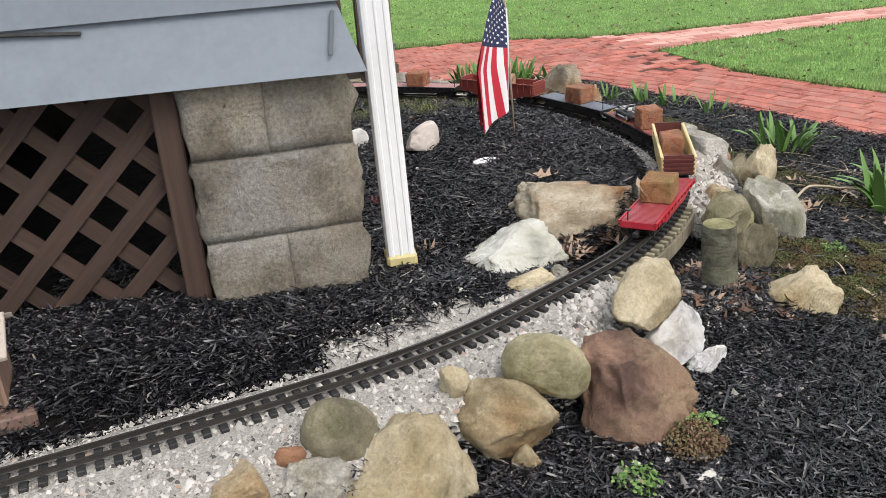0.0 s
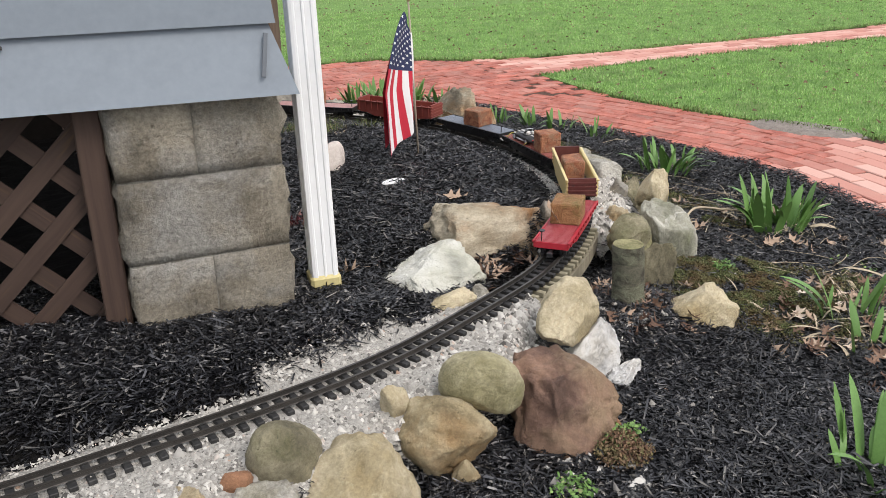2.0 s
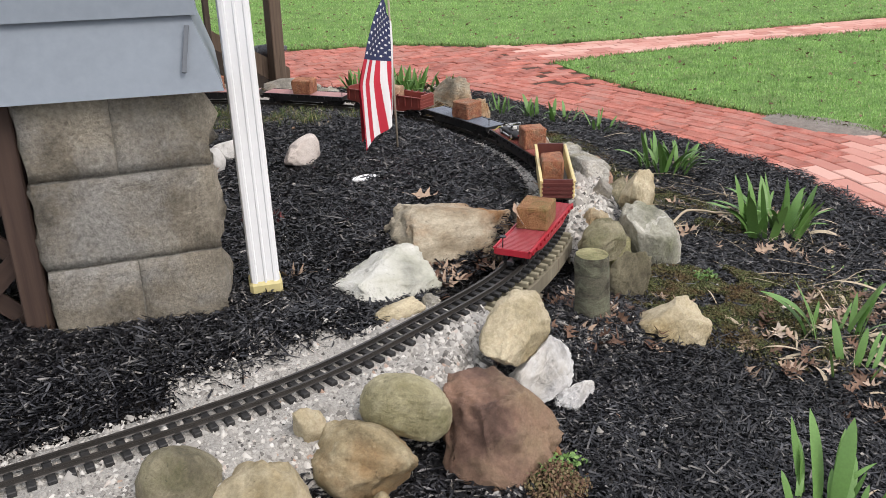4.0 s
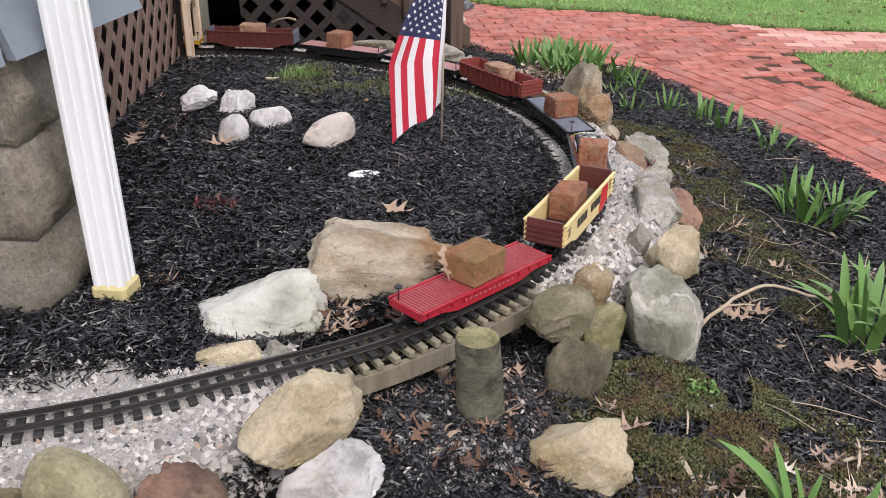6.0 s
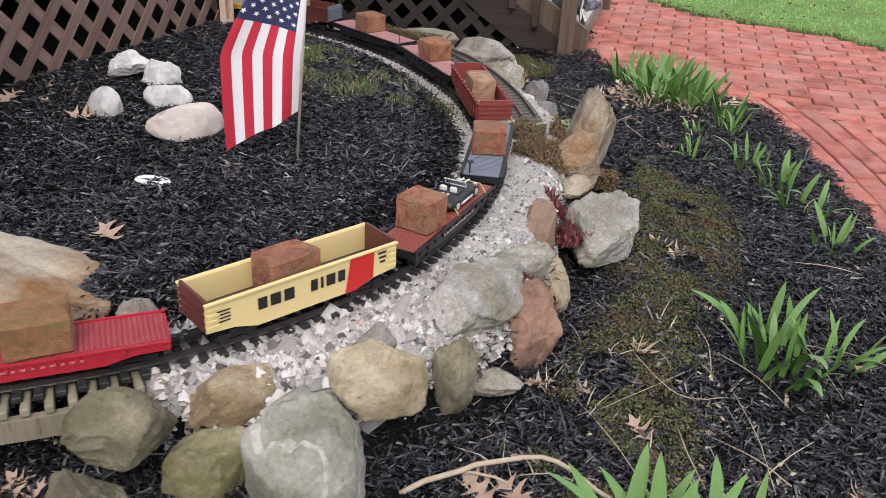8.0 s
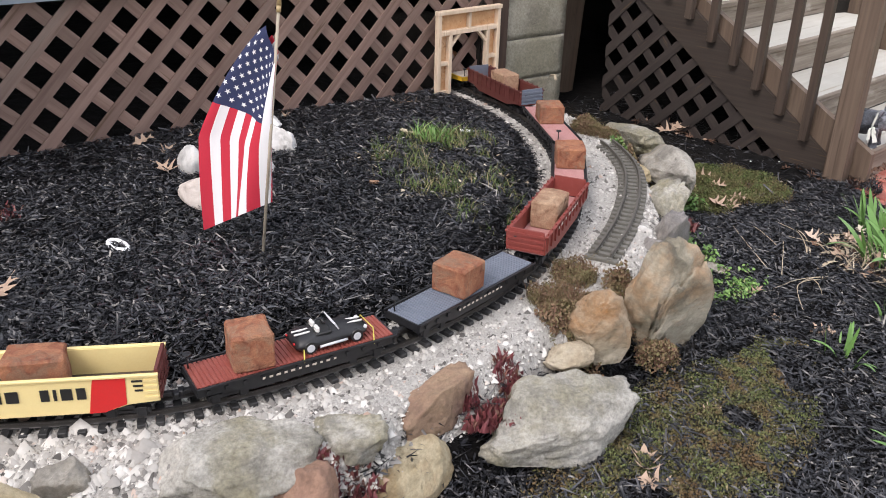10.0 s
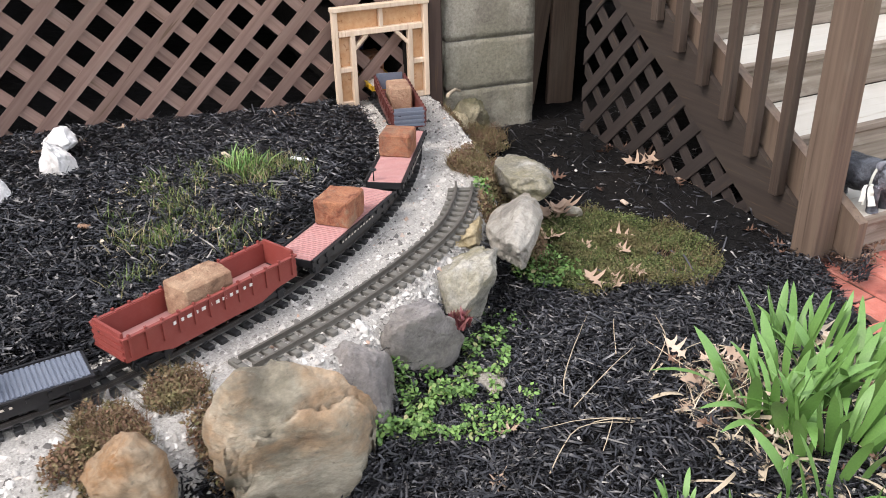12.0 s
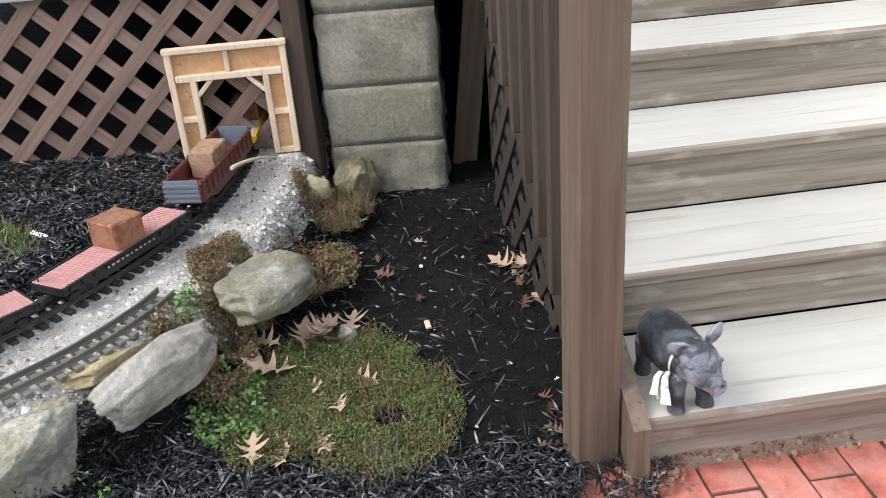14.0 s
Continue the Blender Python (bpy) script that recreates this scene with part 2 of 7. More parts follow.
M["trestle"] = wood_mat("trestle_wood", (0.17, 0.145, 0.10), (0.29, 0.26, 0.19), (40, 40, 6), grey=(0.13, 0.13, 0.08), rough=0.9)
M["trestle_tie"] = wood_mat("trestle_tie_wood", (0.20, 0.18, 0.125), (0.33, 0.30, 0.21), (40, 6, 40), grey=(0.15, 0.15, 0.085), rough=0.9)
M["bark"] = stone_mat("stump_bark", (0.085, 0.078, 0.055), (0.175, 0.165, 0.12), (0.28, 0.295, 0.20), 14, 0.6, 0.95, 1.0, (1, 1, 2.2), grain=0.95)
M["stump_top"] = stone_mat("stump_cut", (0.25, 0.23, 0.11), (0.36, 0.33, 0.17), (0.15, 0.17, 0.06), 16, 0.6)
M["flag_red"] = paint_mat("flag_red_cloth", (0.50, 0.022, 0.045), 0.85, 0.1, 40)
M["flag_white"] = paint_mat("flag_white_cloth", (0.74, 0.73, 0.74), 0.85, 0.06, 40)
M["flag_blue"] = paint_mat("flag_blue_cloth", (0.022, 0.03, 0.085), 0.85, 0.1, 40)
M["pole"] = wood_mat("pole_wood", (0.26, 0.22, 0.17), (0.38, 0.33, 0.26), (80, 80, 4))
M["finial"] = paint_mat("finial_gilt", (0.42, 0.31, 0.16), 0.45)
M["pig"] = stone_mat("pig_dark_cast", (0.014, 0.016, 0.020), (0.036, 0.040, 0.050), (0.15, 0.165, 0.195), 14, 0.7, 0.45, 0.3, grain=0.3)
M["pig_worn"] = stone_mat("pig_worn_cast", (0.04, 0.044, 0.053), (0.17, 0.182, 0.215), (0.38, 0.405, 0.46), 16, 0.9, 0.42, 0.3, grain=0.4)
M["ribbon"] = paint_mat("ribbon_cloth", (0.60, 0.62, 0.56), 0.7)
M["leaf"] = island_mat("oak_leaf", [(0.0, (0.34, 0.235, 0.165)), (0.4, (0.50, 0.38, 0.29)), (0.75, (0.62, 0.51, 0.41)), (1.0, (0.70, 0.61, 0.51))], 0.75, 90)
M["iris"] = island_mat("iris_leaf", [(0.0, (0.085, 0.185, 0.045)), (0.55, (0.145, 0.285, 0.07)), (0.9, (0.23, 0.36, 0.11)), (0.96, (0.30, 0.38, 0.13)), (1.0, (0.46, 0.43, 0.22))], 0.5, 40)
M["straw"] = island_mat("dry_stems", [(0.0, (0.34, 0.27, 0.18)), (0.5, (0.50, 0.42, 0.31)), (1.0, (0.64, 0.57, 0.45))], 0.85)
M["moss"] = island_mat("moss_tufts", [(0.0, (0.045, 0.045, 0.016)), (0.5, (0.085, 0.10, 0.034)), (0.85, (0.125, 0.155, 0.052)), (1.0, (0.24, 0.19, 0.11))], 0.9, blotch=(0.125, 0.07, 0.034), blotch_scale=11.0, blotch_amount=0.8)
M["moss_green"] = island_mat("moss_green_tufts", [(0.0, (0.038, 0.045, 0.014)), (0.5, (0.08, 0.105, 0.03)), (0.85, (0.13, 0.17, 0.05)), (1.0, (0.26, 0.22, 0.12))], 0.9, blotch=(0.115, 0.08, 0.035), blotch_scale=10.0, blotch_amount=0.65)
M["heather"] = island_mat("heather_tufts", [(0.0, (0.11, 0.06, 0.04)), (0.5, (0.20, 0.115, 0.07)), (0.85, (0.15, 0.14, 0.06)), (1.0, (0.30, 0.20, 0.13))], 0.9, blotch=(0.14, 0.14, 0.055), blotch_scale=14.0)
M["herb"] = island_mat("green_herb", [(0.0, (0.055, 0.12, 0.028)), (0.5, (0.12, 0.24, 0.055)), (0.9, (0.20, 0.33, 0.09)), (1.0, (0.34, 0.30, 0.16))], 0.6)
M["semp"] = island_mat("red_succulent", [(0.0, (0.10, 0.022, 0.028)), (0.6, (0.19, 0.05, 0.055)), (1.0, (0.16, 0.09, 0.06))], 0.55)
M["grass_dry"] = island_mat("tuft_grass", [(0.0, (0.06, 0.11, 0.022)), (0.45, (0.12, 0.18, 0.045)), (0.75, (0.20, 0.18, 0.08)), (1.0, (0.36, 0.30, 0.18))], 0.7)
STONE = {
    "tan": stone_mat("boulder_tan", (0.33, 0.265, 0.155), (0.48, 0.41, 0.275), (0.33, 0.195, 0.085), 8, 0.5),
    "cream": stone_mat("boulder_cream", (0.43, 0.36, 0.225), (0.58, 0.50, 0.345), (0.38, 0.28, 0.13), 7, 0.5),
    "olive": stone_mat("boulder_olive", (0.175, 0.155, 0.10), (0.29, 0.26, 0.175), (0.14, 0.135, 0.065), 9, 0.6),
    "green": stone_mat("boulder_mossy", (0.27, 0.245, 0.135), (0.42, 0.38, 0.245), (0.17, 0.17, 0.06), 6, 0.75),
    "red": stone_mat("boulder_red_brown", (0.17, 0.10, 0.075), (0.30, 0.18, 0.125), (0.31, 0.22, 0.14), 5, 0.7),
    "white": stone_mat("boulder_white_quartz", (0.76, 0.75, 0.74), (0.85, 0.85, 0.84), (0.60, 0.55, 0.46), 9, 0.4, grain=0.2),
    "grey": stone_mat("boulder_grey", (0.25, 0.232, 0.20), (0.39, 0.365, 0.32), (0.36, 0.29, 0.20), 7, 0.5),
    "slate": stone_mat("boulder_dark_grey", (0.17, 0.155, 0.15), (0.27, 0.25, 0.24), (0.34, 0.31, 0.27), 8, 0.5),
    "pale": stone_mat("boulder_pale_grey", (0.31, 0.295, 0.255), (0.47, 0.45, 0.405), (0.27, 0.245, 0.16), 7, 0.75, grain=0.9),
    "rust": stone_mat("boulder_rust_streaked", (0.36, 0.295, 0.205), (0.47, 0.41, 0.31), (0.27, 0.135, 0.05), 4, 0.75, stretch=(1, 1, 1.6)),
    "rusty": stone_mat("stone_orange_brown", (0.25, 0.115, 0.06), (0.36, 0.18, 0.10), (0.22, 0.13, 0.08), 12, 0.4),
    "split": stone_mat("boulder_tan_grey", (0.26, 0.23, 0.17), (0.40, 0.36, 0.28), (0.44, 0.25, 0.12), 5, 0.5, stretch=(1, 1, 1.6)),
    "whitegreen": stone_mat("boulder_whitish", (0.58, 0.575, 0.50), (0.72, 0.715, 0.66), (0.46, 0.47, 0.36), 5, 0.45, grain=0.22),
    "smooth": stone_mat("stone_smooth_white", (0.60, 0.59, 0.57), (0.70, 0.69, 0.68), (0.52, 0.49, 0.45), 9, 0.4, grain=0.15, bump=0.2),
    "pink": stone_mat("stone_pinkish", (0.60, 0.53, 0.48), (0.69, 0.62, 0.57), (0.50, 0.42, 0.36), 12, 0.4, grain=0.15, bump=0.2),
    "striped": stone_mat("boulder_striped", (0.25, 0.245, 0.20), (0.38, 0.37, 0.31), (0.20, 0.21, 0.12), 6, 0.5, vein=(0.60, 0.58, 0.52)),
}


# ---------------------------------------------------------------- mesh helpers
def mesh_of(bm, name, mats, smooth=False):
    me = bpy.data.meshes.new(name)
    bm.normal_update()
    bm.to_mesh(me)
    bm.free()
    for m in mats if isinstance(mats, (list, tuple)) else [mats]:
        me.materials.append(m)
    if smooth:
        me.polygons.foreach_set("use_smooth", [True] * len(me.polygons))
    return me


def part(name, bm, mat, parent=None, label="", smooth=False, m=None):
    ob = new(name, mesh_of(bm, name, mat, smooth) if isinstance(bm, bmesh.types.BMesh) else bm)
    if m is not None:
        ob.matrix_basis = m
    if parent is not None:
        ob.parent = parent
    if label:
        tagged(ob, label)
    return ob


def thing(name, label, category, m=None, group="", kind=""):
    ob = new(name)
    ob.empty_display_size = 0.05
    if m is not None:
        ob.matrix_basis = m
    return tagged(ob, label, category, group, kind)


def box(bm, c, s, bevel=0.0, m=None, mat=0):
    """A box with centre c and full size s, put into bm."""
    t = bmesh.new()
    bmesh.ops.create_cube(t, size=1.0)
    bmesh.ops.scale(t, vec=s, verts=t.verts)
    if bevel:
        bmesh.ops.bevel(t, geom=t.edges[:], offset=bevel, segments=1, affect="EDGES", profile=0.5)
    bmesh.ops.translate(t, vec=c, verts=t.verts)
    if m is not None:
        bmesh.ops.transform(t, matrix=m, verts=t.verts)
    join(bm, t, mat)
    return bm


def join(bm, t, mat=0):
    vs = [bm.verts.new(v.co) for v in t.verts]
    t.verts.index_update()
    for f in t.faces:
        g = bm.faces.new([vs[v.index] for v in f.verts])
        g.material_index, g.smooth = (mat or f.material_index), f.smooth
    t.free()


def tube(bm, a, b, r1, r2, seg=8, caps=True, mat=0):
    t = bmesh.new()
    a, b = Vector(a), Vector(b)
    bmesh.ops.create_cone(t, cap_ends=caps, segments=seg, radius1=r1, radius2=r2, depth=(b - a).length)
    q = (b - a).to_track_quat("Z", "Y").to_matrix().to_4x4()
    bmesh.ops.transform(t, matrix=Matrix.Translation((a + b) / 2) @ q, verts=t.verts)
    for f in t.faces:
        f.smooth = len(f.verts) == 4
    join(bm, t, mat)


def ball(bm, c, s, sub=2, m=None, mat=0):
    t = bmesh.new()
    bmesh.ops.create_icosphere(t, subdivisions=sub, radius=0.5)
    bmesh.ops.scale(t, vec=s, verts=t.verts)
    if m is not None:
        bmesh.ops.transform(t, matrix=m, verts=t.verts)
    bmesh.ops.translate(t, vec=c, verts=t.verts)
    for f in t.faces:
        f.smooth = True
    join(bm, t, mat)


def raw(name, verts, faces, mat, mats=None):
    """One mesh from numpy arrays of verts and faces of equal length."""
    me = bpy.data.meshes.new(name)
    v, f = np.asarray(verts, np.float32), np.asarray(faces, np.int32)
    me.vertices.add(len(v))
    me.vertices.foreach_set("co", v.ravel())
    k = f.shape[1]
    me.loops.add(f.size)
    me.loops.foreach_set("vertex_index", f.ravel())
    me.polygons.add(len(f))
    me.polygons.foreach_set("loop_start", np.arange(0, f.size, k, dtype=np.int32))
    me.materials.append(mat)
    me.update(calc_edges=True)
    me.validate()
    return me


def smooth(a, b, x):
    t = np.clip((x - a) / (b - a), 0, 1)
    return t * t * (3 - 2 * t)


rng = np.random.default_rng(7)
R1 = random.Random(11)

# ---------------------------------------------------------------- the track's line
KNOTS = [(-2.3, 1.09), (-1.5, 1.215), (-1.0, 1.30), (-0.65, 1.37), (-0.41, 1.43), (-0.14, 1.505), (0.13, 1.59), (0.34, 1.685), (0.56, 1.825), (0.78, 1.975),
         (0.92, 2.11), (1.04, 2.25), (1.15, 2.42), (1.24, 2.64), (1.285, 2.82), (1.295, 3.0), (1.28, 3.18), (1.245, 3.36), (1.18, 3.55), (1.09, 3.73),
         (0.98, 3.88), (0.83, 4.05), (0.66, 4.185), (0.47, 4.31), (0.25, 4.415), (0.0, 4.485), (-0.25, 4.51), (-0.58, 4.48), (-1.2, 4.37), (-2.0, 4.2)]
TURN, SHRINK, SHIFT = radians(8.69), 0.9113, (0.586, 0.286)   # axes of the yard by the stairs


def lay(x, y):
    """Place in the garden of a point given on the axes of the yard by the stairs; south of the loop's middle both agree."""
    w = smooth(2.6, 3.9, y)
    c, n = SHRINK * math.cos(TURN), SHRINK * math.sin(TURN)
    return x + w * (c * x - n * y + SHIFT[0] - x), y + w * (n * x + c * y + SHIFT[1] - y)


YARD = pose(SHIFT[0], SHIFT[1], 0, 0, 0, math.degrees(TURN)) @ Matrix.Scale(SHRINK, 4)
HOUSE_TURN = 6.2
FLIGHT = YARD @ pose(0.95, 5.81, 0, 0, 0, HOUSE_TURN) @ pose(-0.95, -5.81, 0)   # the stairs' own axes


def spline(pts, step=0.01):
    out, p = [], [Vector(q) for q in pts]
    for i in range(len(p) - 1):
        a, b, c, d = p[max(i - 1, 0)], p[i], p[i + 1], p[min(i + 2, len(p) - 1)]
        n = max(2, int((c - b).length / step))
        for k in range(n):
            t = k / n
            out.append(0.5 * (2 * b + (c - a) * t + (2 * a - 5 * b + 4 * c - d) * t * t + (3 * b - a - 3 * c + d) * t ** 3))
    out.append(p[-1])
    return np.array([tuple(q) for q in out])


def evened(line, step):
    d = np.r_[0, np.cumsum(np.linalg.norm(np.diff(line, axis=0), axis=1))]
    s = np.arange(0, d[-1], step)
    return np.stack([np.interp(s, d, line[:, k]) for k in range(line.shape[1])], 1), s


LINE, S = evened(spline(KNOTS), 0.005)
ker = np.hanning(61) / np.hanning(61).sum()
pad = np.r_[np.repeat(LINE[:1], 30, 0), LINE, np.repeat(LINE[-1:], 30, 0)]
LINE[40:-40] = np.stack([np.convolve(pad[:, k], ker, "valid") for k in range(2)], 1)[40:-40]
TAN = np.gradient(LINE, axis=0)
TAN /= np.linalg.norm(TAN, axis=1)[:, None]


def track_z(x, y):
    return 0.213 + 0 * x


def at_s(s):
    """Place and heading (radians) on the track, s metres from its start."""
    x, y = np.interp(s, S, LINE[:, 0]), np.interp(s, S, LINE[:, 1])
    a, b = np.interp(s, S, TAN[:, 0]), np.interp(s, S, TAN[:, 1])
    return float(x), float(y), math.atan2(b, a)


def near_track(x, y):
    """Signed distance from the track's line (outside positive) and the arc length there."""
    x, y = np.atleast_1d(x), np.atleast_1d(y)
    C = LINE[::6]
    d2 = (x[:, None] - C[None, :, 0]) ** 2 + (y[:, None] - C[None, :, 1]) ** 2
    i = d2.argmin(1)
    j = i * 6
    side = TAN[j, 0] * (y - LINE[j, 1]) - TAN[j, 1] * (x - LINE[j, 0])
    return -np.sign(side) * np.sqrt(d2[np.arange(len(x)), i]), S[j]


def s_of(x, y):
    return float(near_track(x, y)[1][0])


S_TRESTLE = (s_of(0.72, 1.93), s_of(1.10, 2.34))


def height(x, y):
    """The bed: a raised mound inside the loop, a ballast shelf, low ground outside."""
    x, y = np.atleast_1d(np.asarray(x, float)), np.atleast_1d(np.asarray(y, float))
    d, s = near_track(x, y)
    tz = track_z(x, y)
    inner = 0.255 - 0.03 * smooth(3.4, 4.2, y) + 0.01 * np.sin(3.1 * x + 1.7 * y)
    inner = np.where(y > 4.40, np.minimum(inner, tz - 0.005), inner)
    inner = inner - 0.06 * np.exp(-(((x - 0.68) / 0.34) ** 2 + ((y - 2.07) / 0.20) ** 2) ** 2)   # leafy hollow between the two boulders and the rails
    outer = 0.10 * np.exp(-(((x - 1.0) / 0.26) ** 2 + ((y - 1.88) / 0.26) ** 2)) + 0.025 + 0.05 * smooth(2.2, 1.2, y) * smooth(1.6, 0.9, x) + 0.012 * np.sin(4 * x) * np.cos(3.3 * y) - 0.02 * smooth(1.6, 2.3, x) + 0.055 * np.exp(-(((x - 1.33) / 0.30) ** 2 + ((y - 2.16) / 0.30) ** 2))
    s1, s2 = S_TRESTLE
    trestle = smooth(s1 - 0.08, s1 + 0.04, s) * (1 - smooth(s2 - 0.06, s2 + 0.08, s))
    shelf = 0.085 + 0.07 * smooth(s_of(1.2, 2.4), s_of(1.33, 3.0), s) + 0.085 * smooth(s_of(1.25, 3.5), s_of(1.0, 4.0), s) - 0.07 * smooth(s_of(0.3, 4.6), s_of(-0.3, 4.75), s)
    shelf = shelf * (1 - trestle) - 0.055 * trestle
    shelf = shelf + 0.05 * smooth(s_of(0.2, 1.6), s_of(-0.4, 1.48), s) + 0.065 * smooth(s_of(-0.5, 1.46), s_of(0.0, 1.55), s) * (1 - smooth(s_of(0.5, 1.70), s_of(0.72, 1.82), s)) + 0.05 * smooth(s_of(1.17, 2.3), s_of(1.24, 2.5), s) * (1 - smooth(s_of(1.3, 3.0), s_of(1.3, 3.3), s))
    bal = tz - 0.012
    z = np.where(d < 0, bal + (inner - bal) * smooth(0.08, 0.2, -d), bal + (outer - bal) * smooth(0, 0.13, d - shelf))
    z = np.where(d < 0, z * (1 - trestle) + trestle * np.where(d > -0.14, outer + (inner - outer) * smooth(0.05, 0.14, -d), inner), z)
    return z


def ground_z(x, y):
    return float(height(x, y)[0])


# ---------------------------------------------------------------- ground
def garden_edge(y):
    """x of the border between bed and brick path."""
    return np.interp(y, [-3, 1.0, 2.3, 3.0, 3.4, 3.7, 4.0, 4.3, 4.6, 4.9, 5.2, 5.3, 5.43, 5.50, 5.56], [2.6, 2.56, 2.54, 2.56, 2.51, 2.41, 2.28, 2.15, 2.0, 1.84, 1.66, 1.53, 1.1, 0.72, 0.5])


def make_ground():
    xs = np.r_[np.linspace(-60, -3.2, 14), np.arange(-3.0, 3.0, 0.03), np.linspace(3.2, 60, 14)]
    ys = np.r_[np.linspace(-60, 0.2, 14), np.arange(0.4, 6.2, 0.03), np.linspace(6.4, 60, 14)]
    gx, gy = np.meshgrid(xs, ys)
    x, y = gx.ravel(), gy.ravel()
    z = np.zeros_like(x)
    near = (abs(x) < 3.1) & (y > 0.3) & (y < 6.3)
    z[near] = height(x[near], y[near])
    z[~near] = -0.03
    low = smooth(0.10, -0.06, garden_edge(y) - x)
    z = z * (1 - low) + (-0.012) * low
    north = smooth(5.48, 5.60, y) * smooth(0.45, 0.65, x)
    z = z * (1 - north) - 0.012 * north
    fine = near & (low < 0.5)
    z[fine] += (rng.random(fine.sum()) - 0.5) * 0.012
    n, k = len(ys), len(xs)
    i = (np.arange(n - 1)[:, None] * k + np.arange(k - 1)[None]).ravel()
    me = raw("ground", np.stack([x, y, z], 1), np.stack([i, i + 1, i + k + 1, i + k], 1), M["soil"])
    tagged(new("ground", me), "dark bare earth under black shredded mulch, mounded garden bed", "ground", kind="structure")


make_ground()


def in_bed(x, y):
    return (x < garden_edge(y) + 0.03 + 0.02 * np.sin(23 * y) + 0.012 * np.sin(61 * y)) & (y < 5.60) & ~((x < 0.1) & (y > 1.95) & (y < 2.45) & (x > -0.3)) & ~((x < wall_x(y)) & (y > 2.3))


def wall_x(y):
    return -0.20 - 0.205 * (y - 2.4)


def chips():
    """Shredded bark mulch: thousands of long thin flakes lying on the bed."""
    spots = []
    for n, (x0, x1, y0, y1) in ((120000, (-0.7, 1.3, 1.55, 4.6)), (150000, (0.6, 2.6, 1.2, 5.75)), (24000, (-1.3, 1.0, 1.45, 2.1)), (34000, (-0.8, 1.0, 4.5, 5.6)), (70000, (0.3, 2.6, 0.6, 1.75)), (16000, (-0.7, 0.4, 0.95, 1.5))):
        spots.append(np.stack([rng.uniform(x0, x1, n), rng.uniform(y0, y1, n)], 1))
    p = np.concatenate(spots)
    d, s = near_track(p[:, 0], p[:, 1])
    z = height(p[:, 0], p[:, 1])
    tz = track_z(p[:, 0], p[:, 1])
    shelf_here = (d > -0.085 - 0.03 * rng.random(len(p)) - 0.06 * ((s < s_of(0.46, 1.68)) & (s > s_of(-0.02, 1.545))) * rng.random(len(p))) & (z > tz - 0.06) & (d < 0.45)
    bare = smooth(4.70, 4.90, p[:, 1]) * smooth(0.75, 0.5, p[:, 0] + 0.25 * (p[:, 1] - 5.2)) * (d > 0.1)   # flakes thinned out beside the stairs, so the dark ground shows
    keep = in_bed(p[:, 0], p[:, 1]) & ~shelf_here & (rng.random(len(p)) > 0.93 * bare)
    p, z = p[keep], z[keep]
    n = len(p)
    ln, w = rng.gamma(2.0, 0.0060, n) + 0.004, rng.uniform(0.0010, 0.0044, n)
    a, tilt, roll = rng.uniform(0, 2 * np.pi, n), rng.normal(0, 0.28, n), rng.normal(0, 0.5, n)
    ax = np.stack([np.cos(a) * np.cos(tilt), np.sin(a) * np.cos(tilt), np.sin(tilt)], 1)
    side = np.stack([-np.sin(a) * np.cos(roll), np.cos(a) * np.cos(roll), np.sin(roll)], 1)
    up = np.cross(ax, side)
    c = np.stack([p[:, 0], p[:, 1], z + 0.004 + rng.random(n) * 0.011], 1)
    e = lambda u, v, t: c + ax * (ln * u)[:, None] + side * (w * v)[:, None] + up * (w * t)[:, None]
    jit = 0.6 + 0.4 * rng.random(n)
    V = np.stack([e(-1, -0.6, 0), e(-0.9, 0.6 * jit, 0.8), e(1, 0.5, 0), e(0.9 * jit, -0.6, 0.8)], 1)
    F = np.array([(0, 3, 2), (0, 2, 1)])
    me = raw("mulch", V.reshape(-1, 3), (np.arange(n)[:, None, None] * 4 + F[None]).reshape(-1, 3), M["mulch"])
    tagged(new("mulch", me), "black shredded bark mulch covering the garden bed", "mulch", kind="stuff")


chips()


def pebbles(name, label, p, size, mat, z=None, flat=0.7):
    n = len(p)
    z = height(p[:, 0], p[:, 1]) if z is None else z
    O = np.array([(1, 0, -0.5), (0, 1, -0.5), (-1, 0, -0.5), (0, -1, -0.5), (0, 0, 0.9)], float)
    F = np.array([(0, 1, 4), (1, 2, 4), (2, 3, 4), (3, 0, 4)])
    V = O[None] * (0.6 + 0.8 * rng.random((n, 5, 1))) + rng.normal(0, 0.22, (n, 5, 3))
    V = V * size[:, None, None] * np.array([1, 1, flat])
    a = rng.uniform(0, 6.28, n)
    ca, sa = np.cos(a)[:, None], np.sin(a)[:, None]
    V = np.stack([V[..., 0] * ca - V[..., 1] * sa, V[..., 0] * sa + V[..., 1] * ca, V[..., 2]], -1)
    V += np.stack([p[:, 0], p[:, 1], z + size * 0.25], 1)[:, None]
    me = raw(name, V.reshape(-1, 3), (np.arange(n)[:, None, None] * 5 + F[None]).reshape(-1, 3), mat)
    return tagged(new(name, me), label, "gravel", kind="stuff")


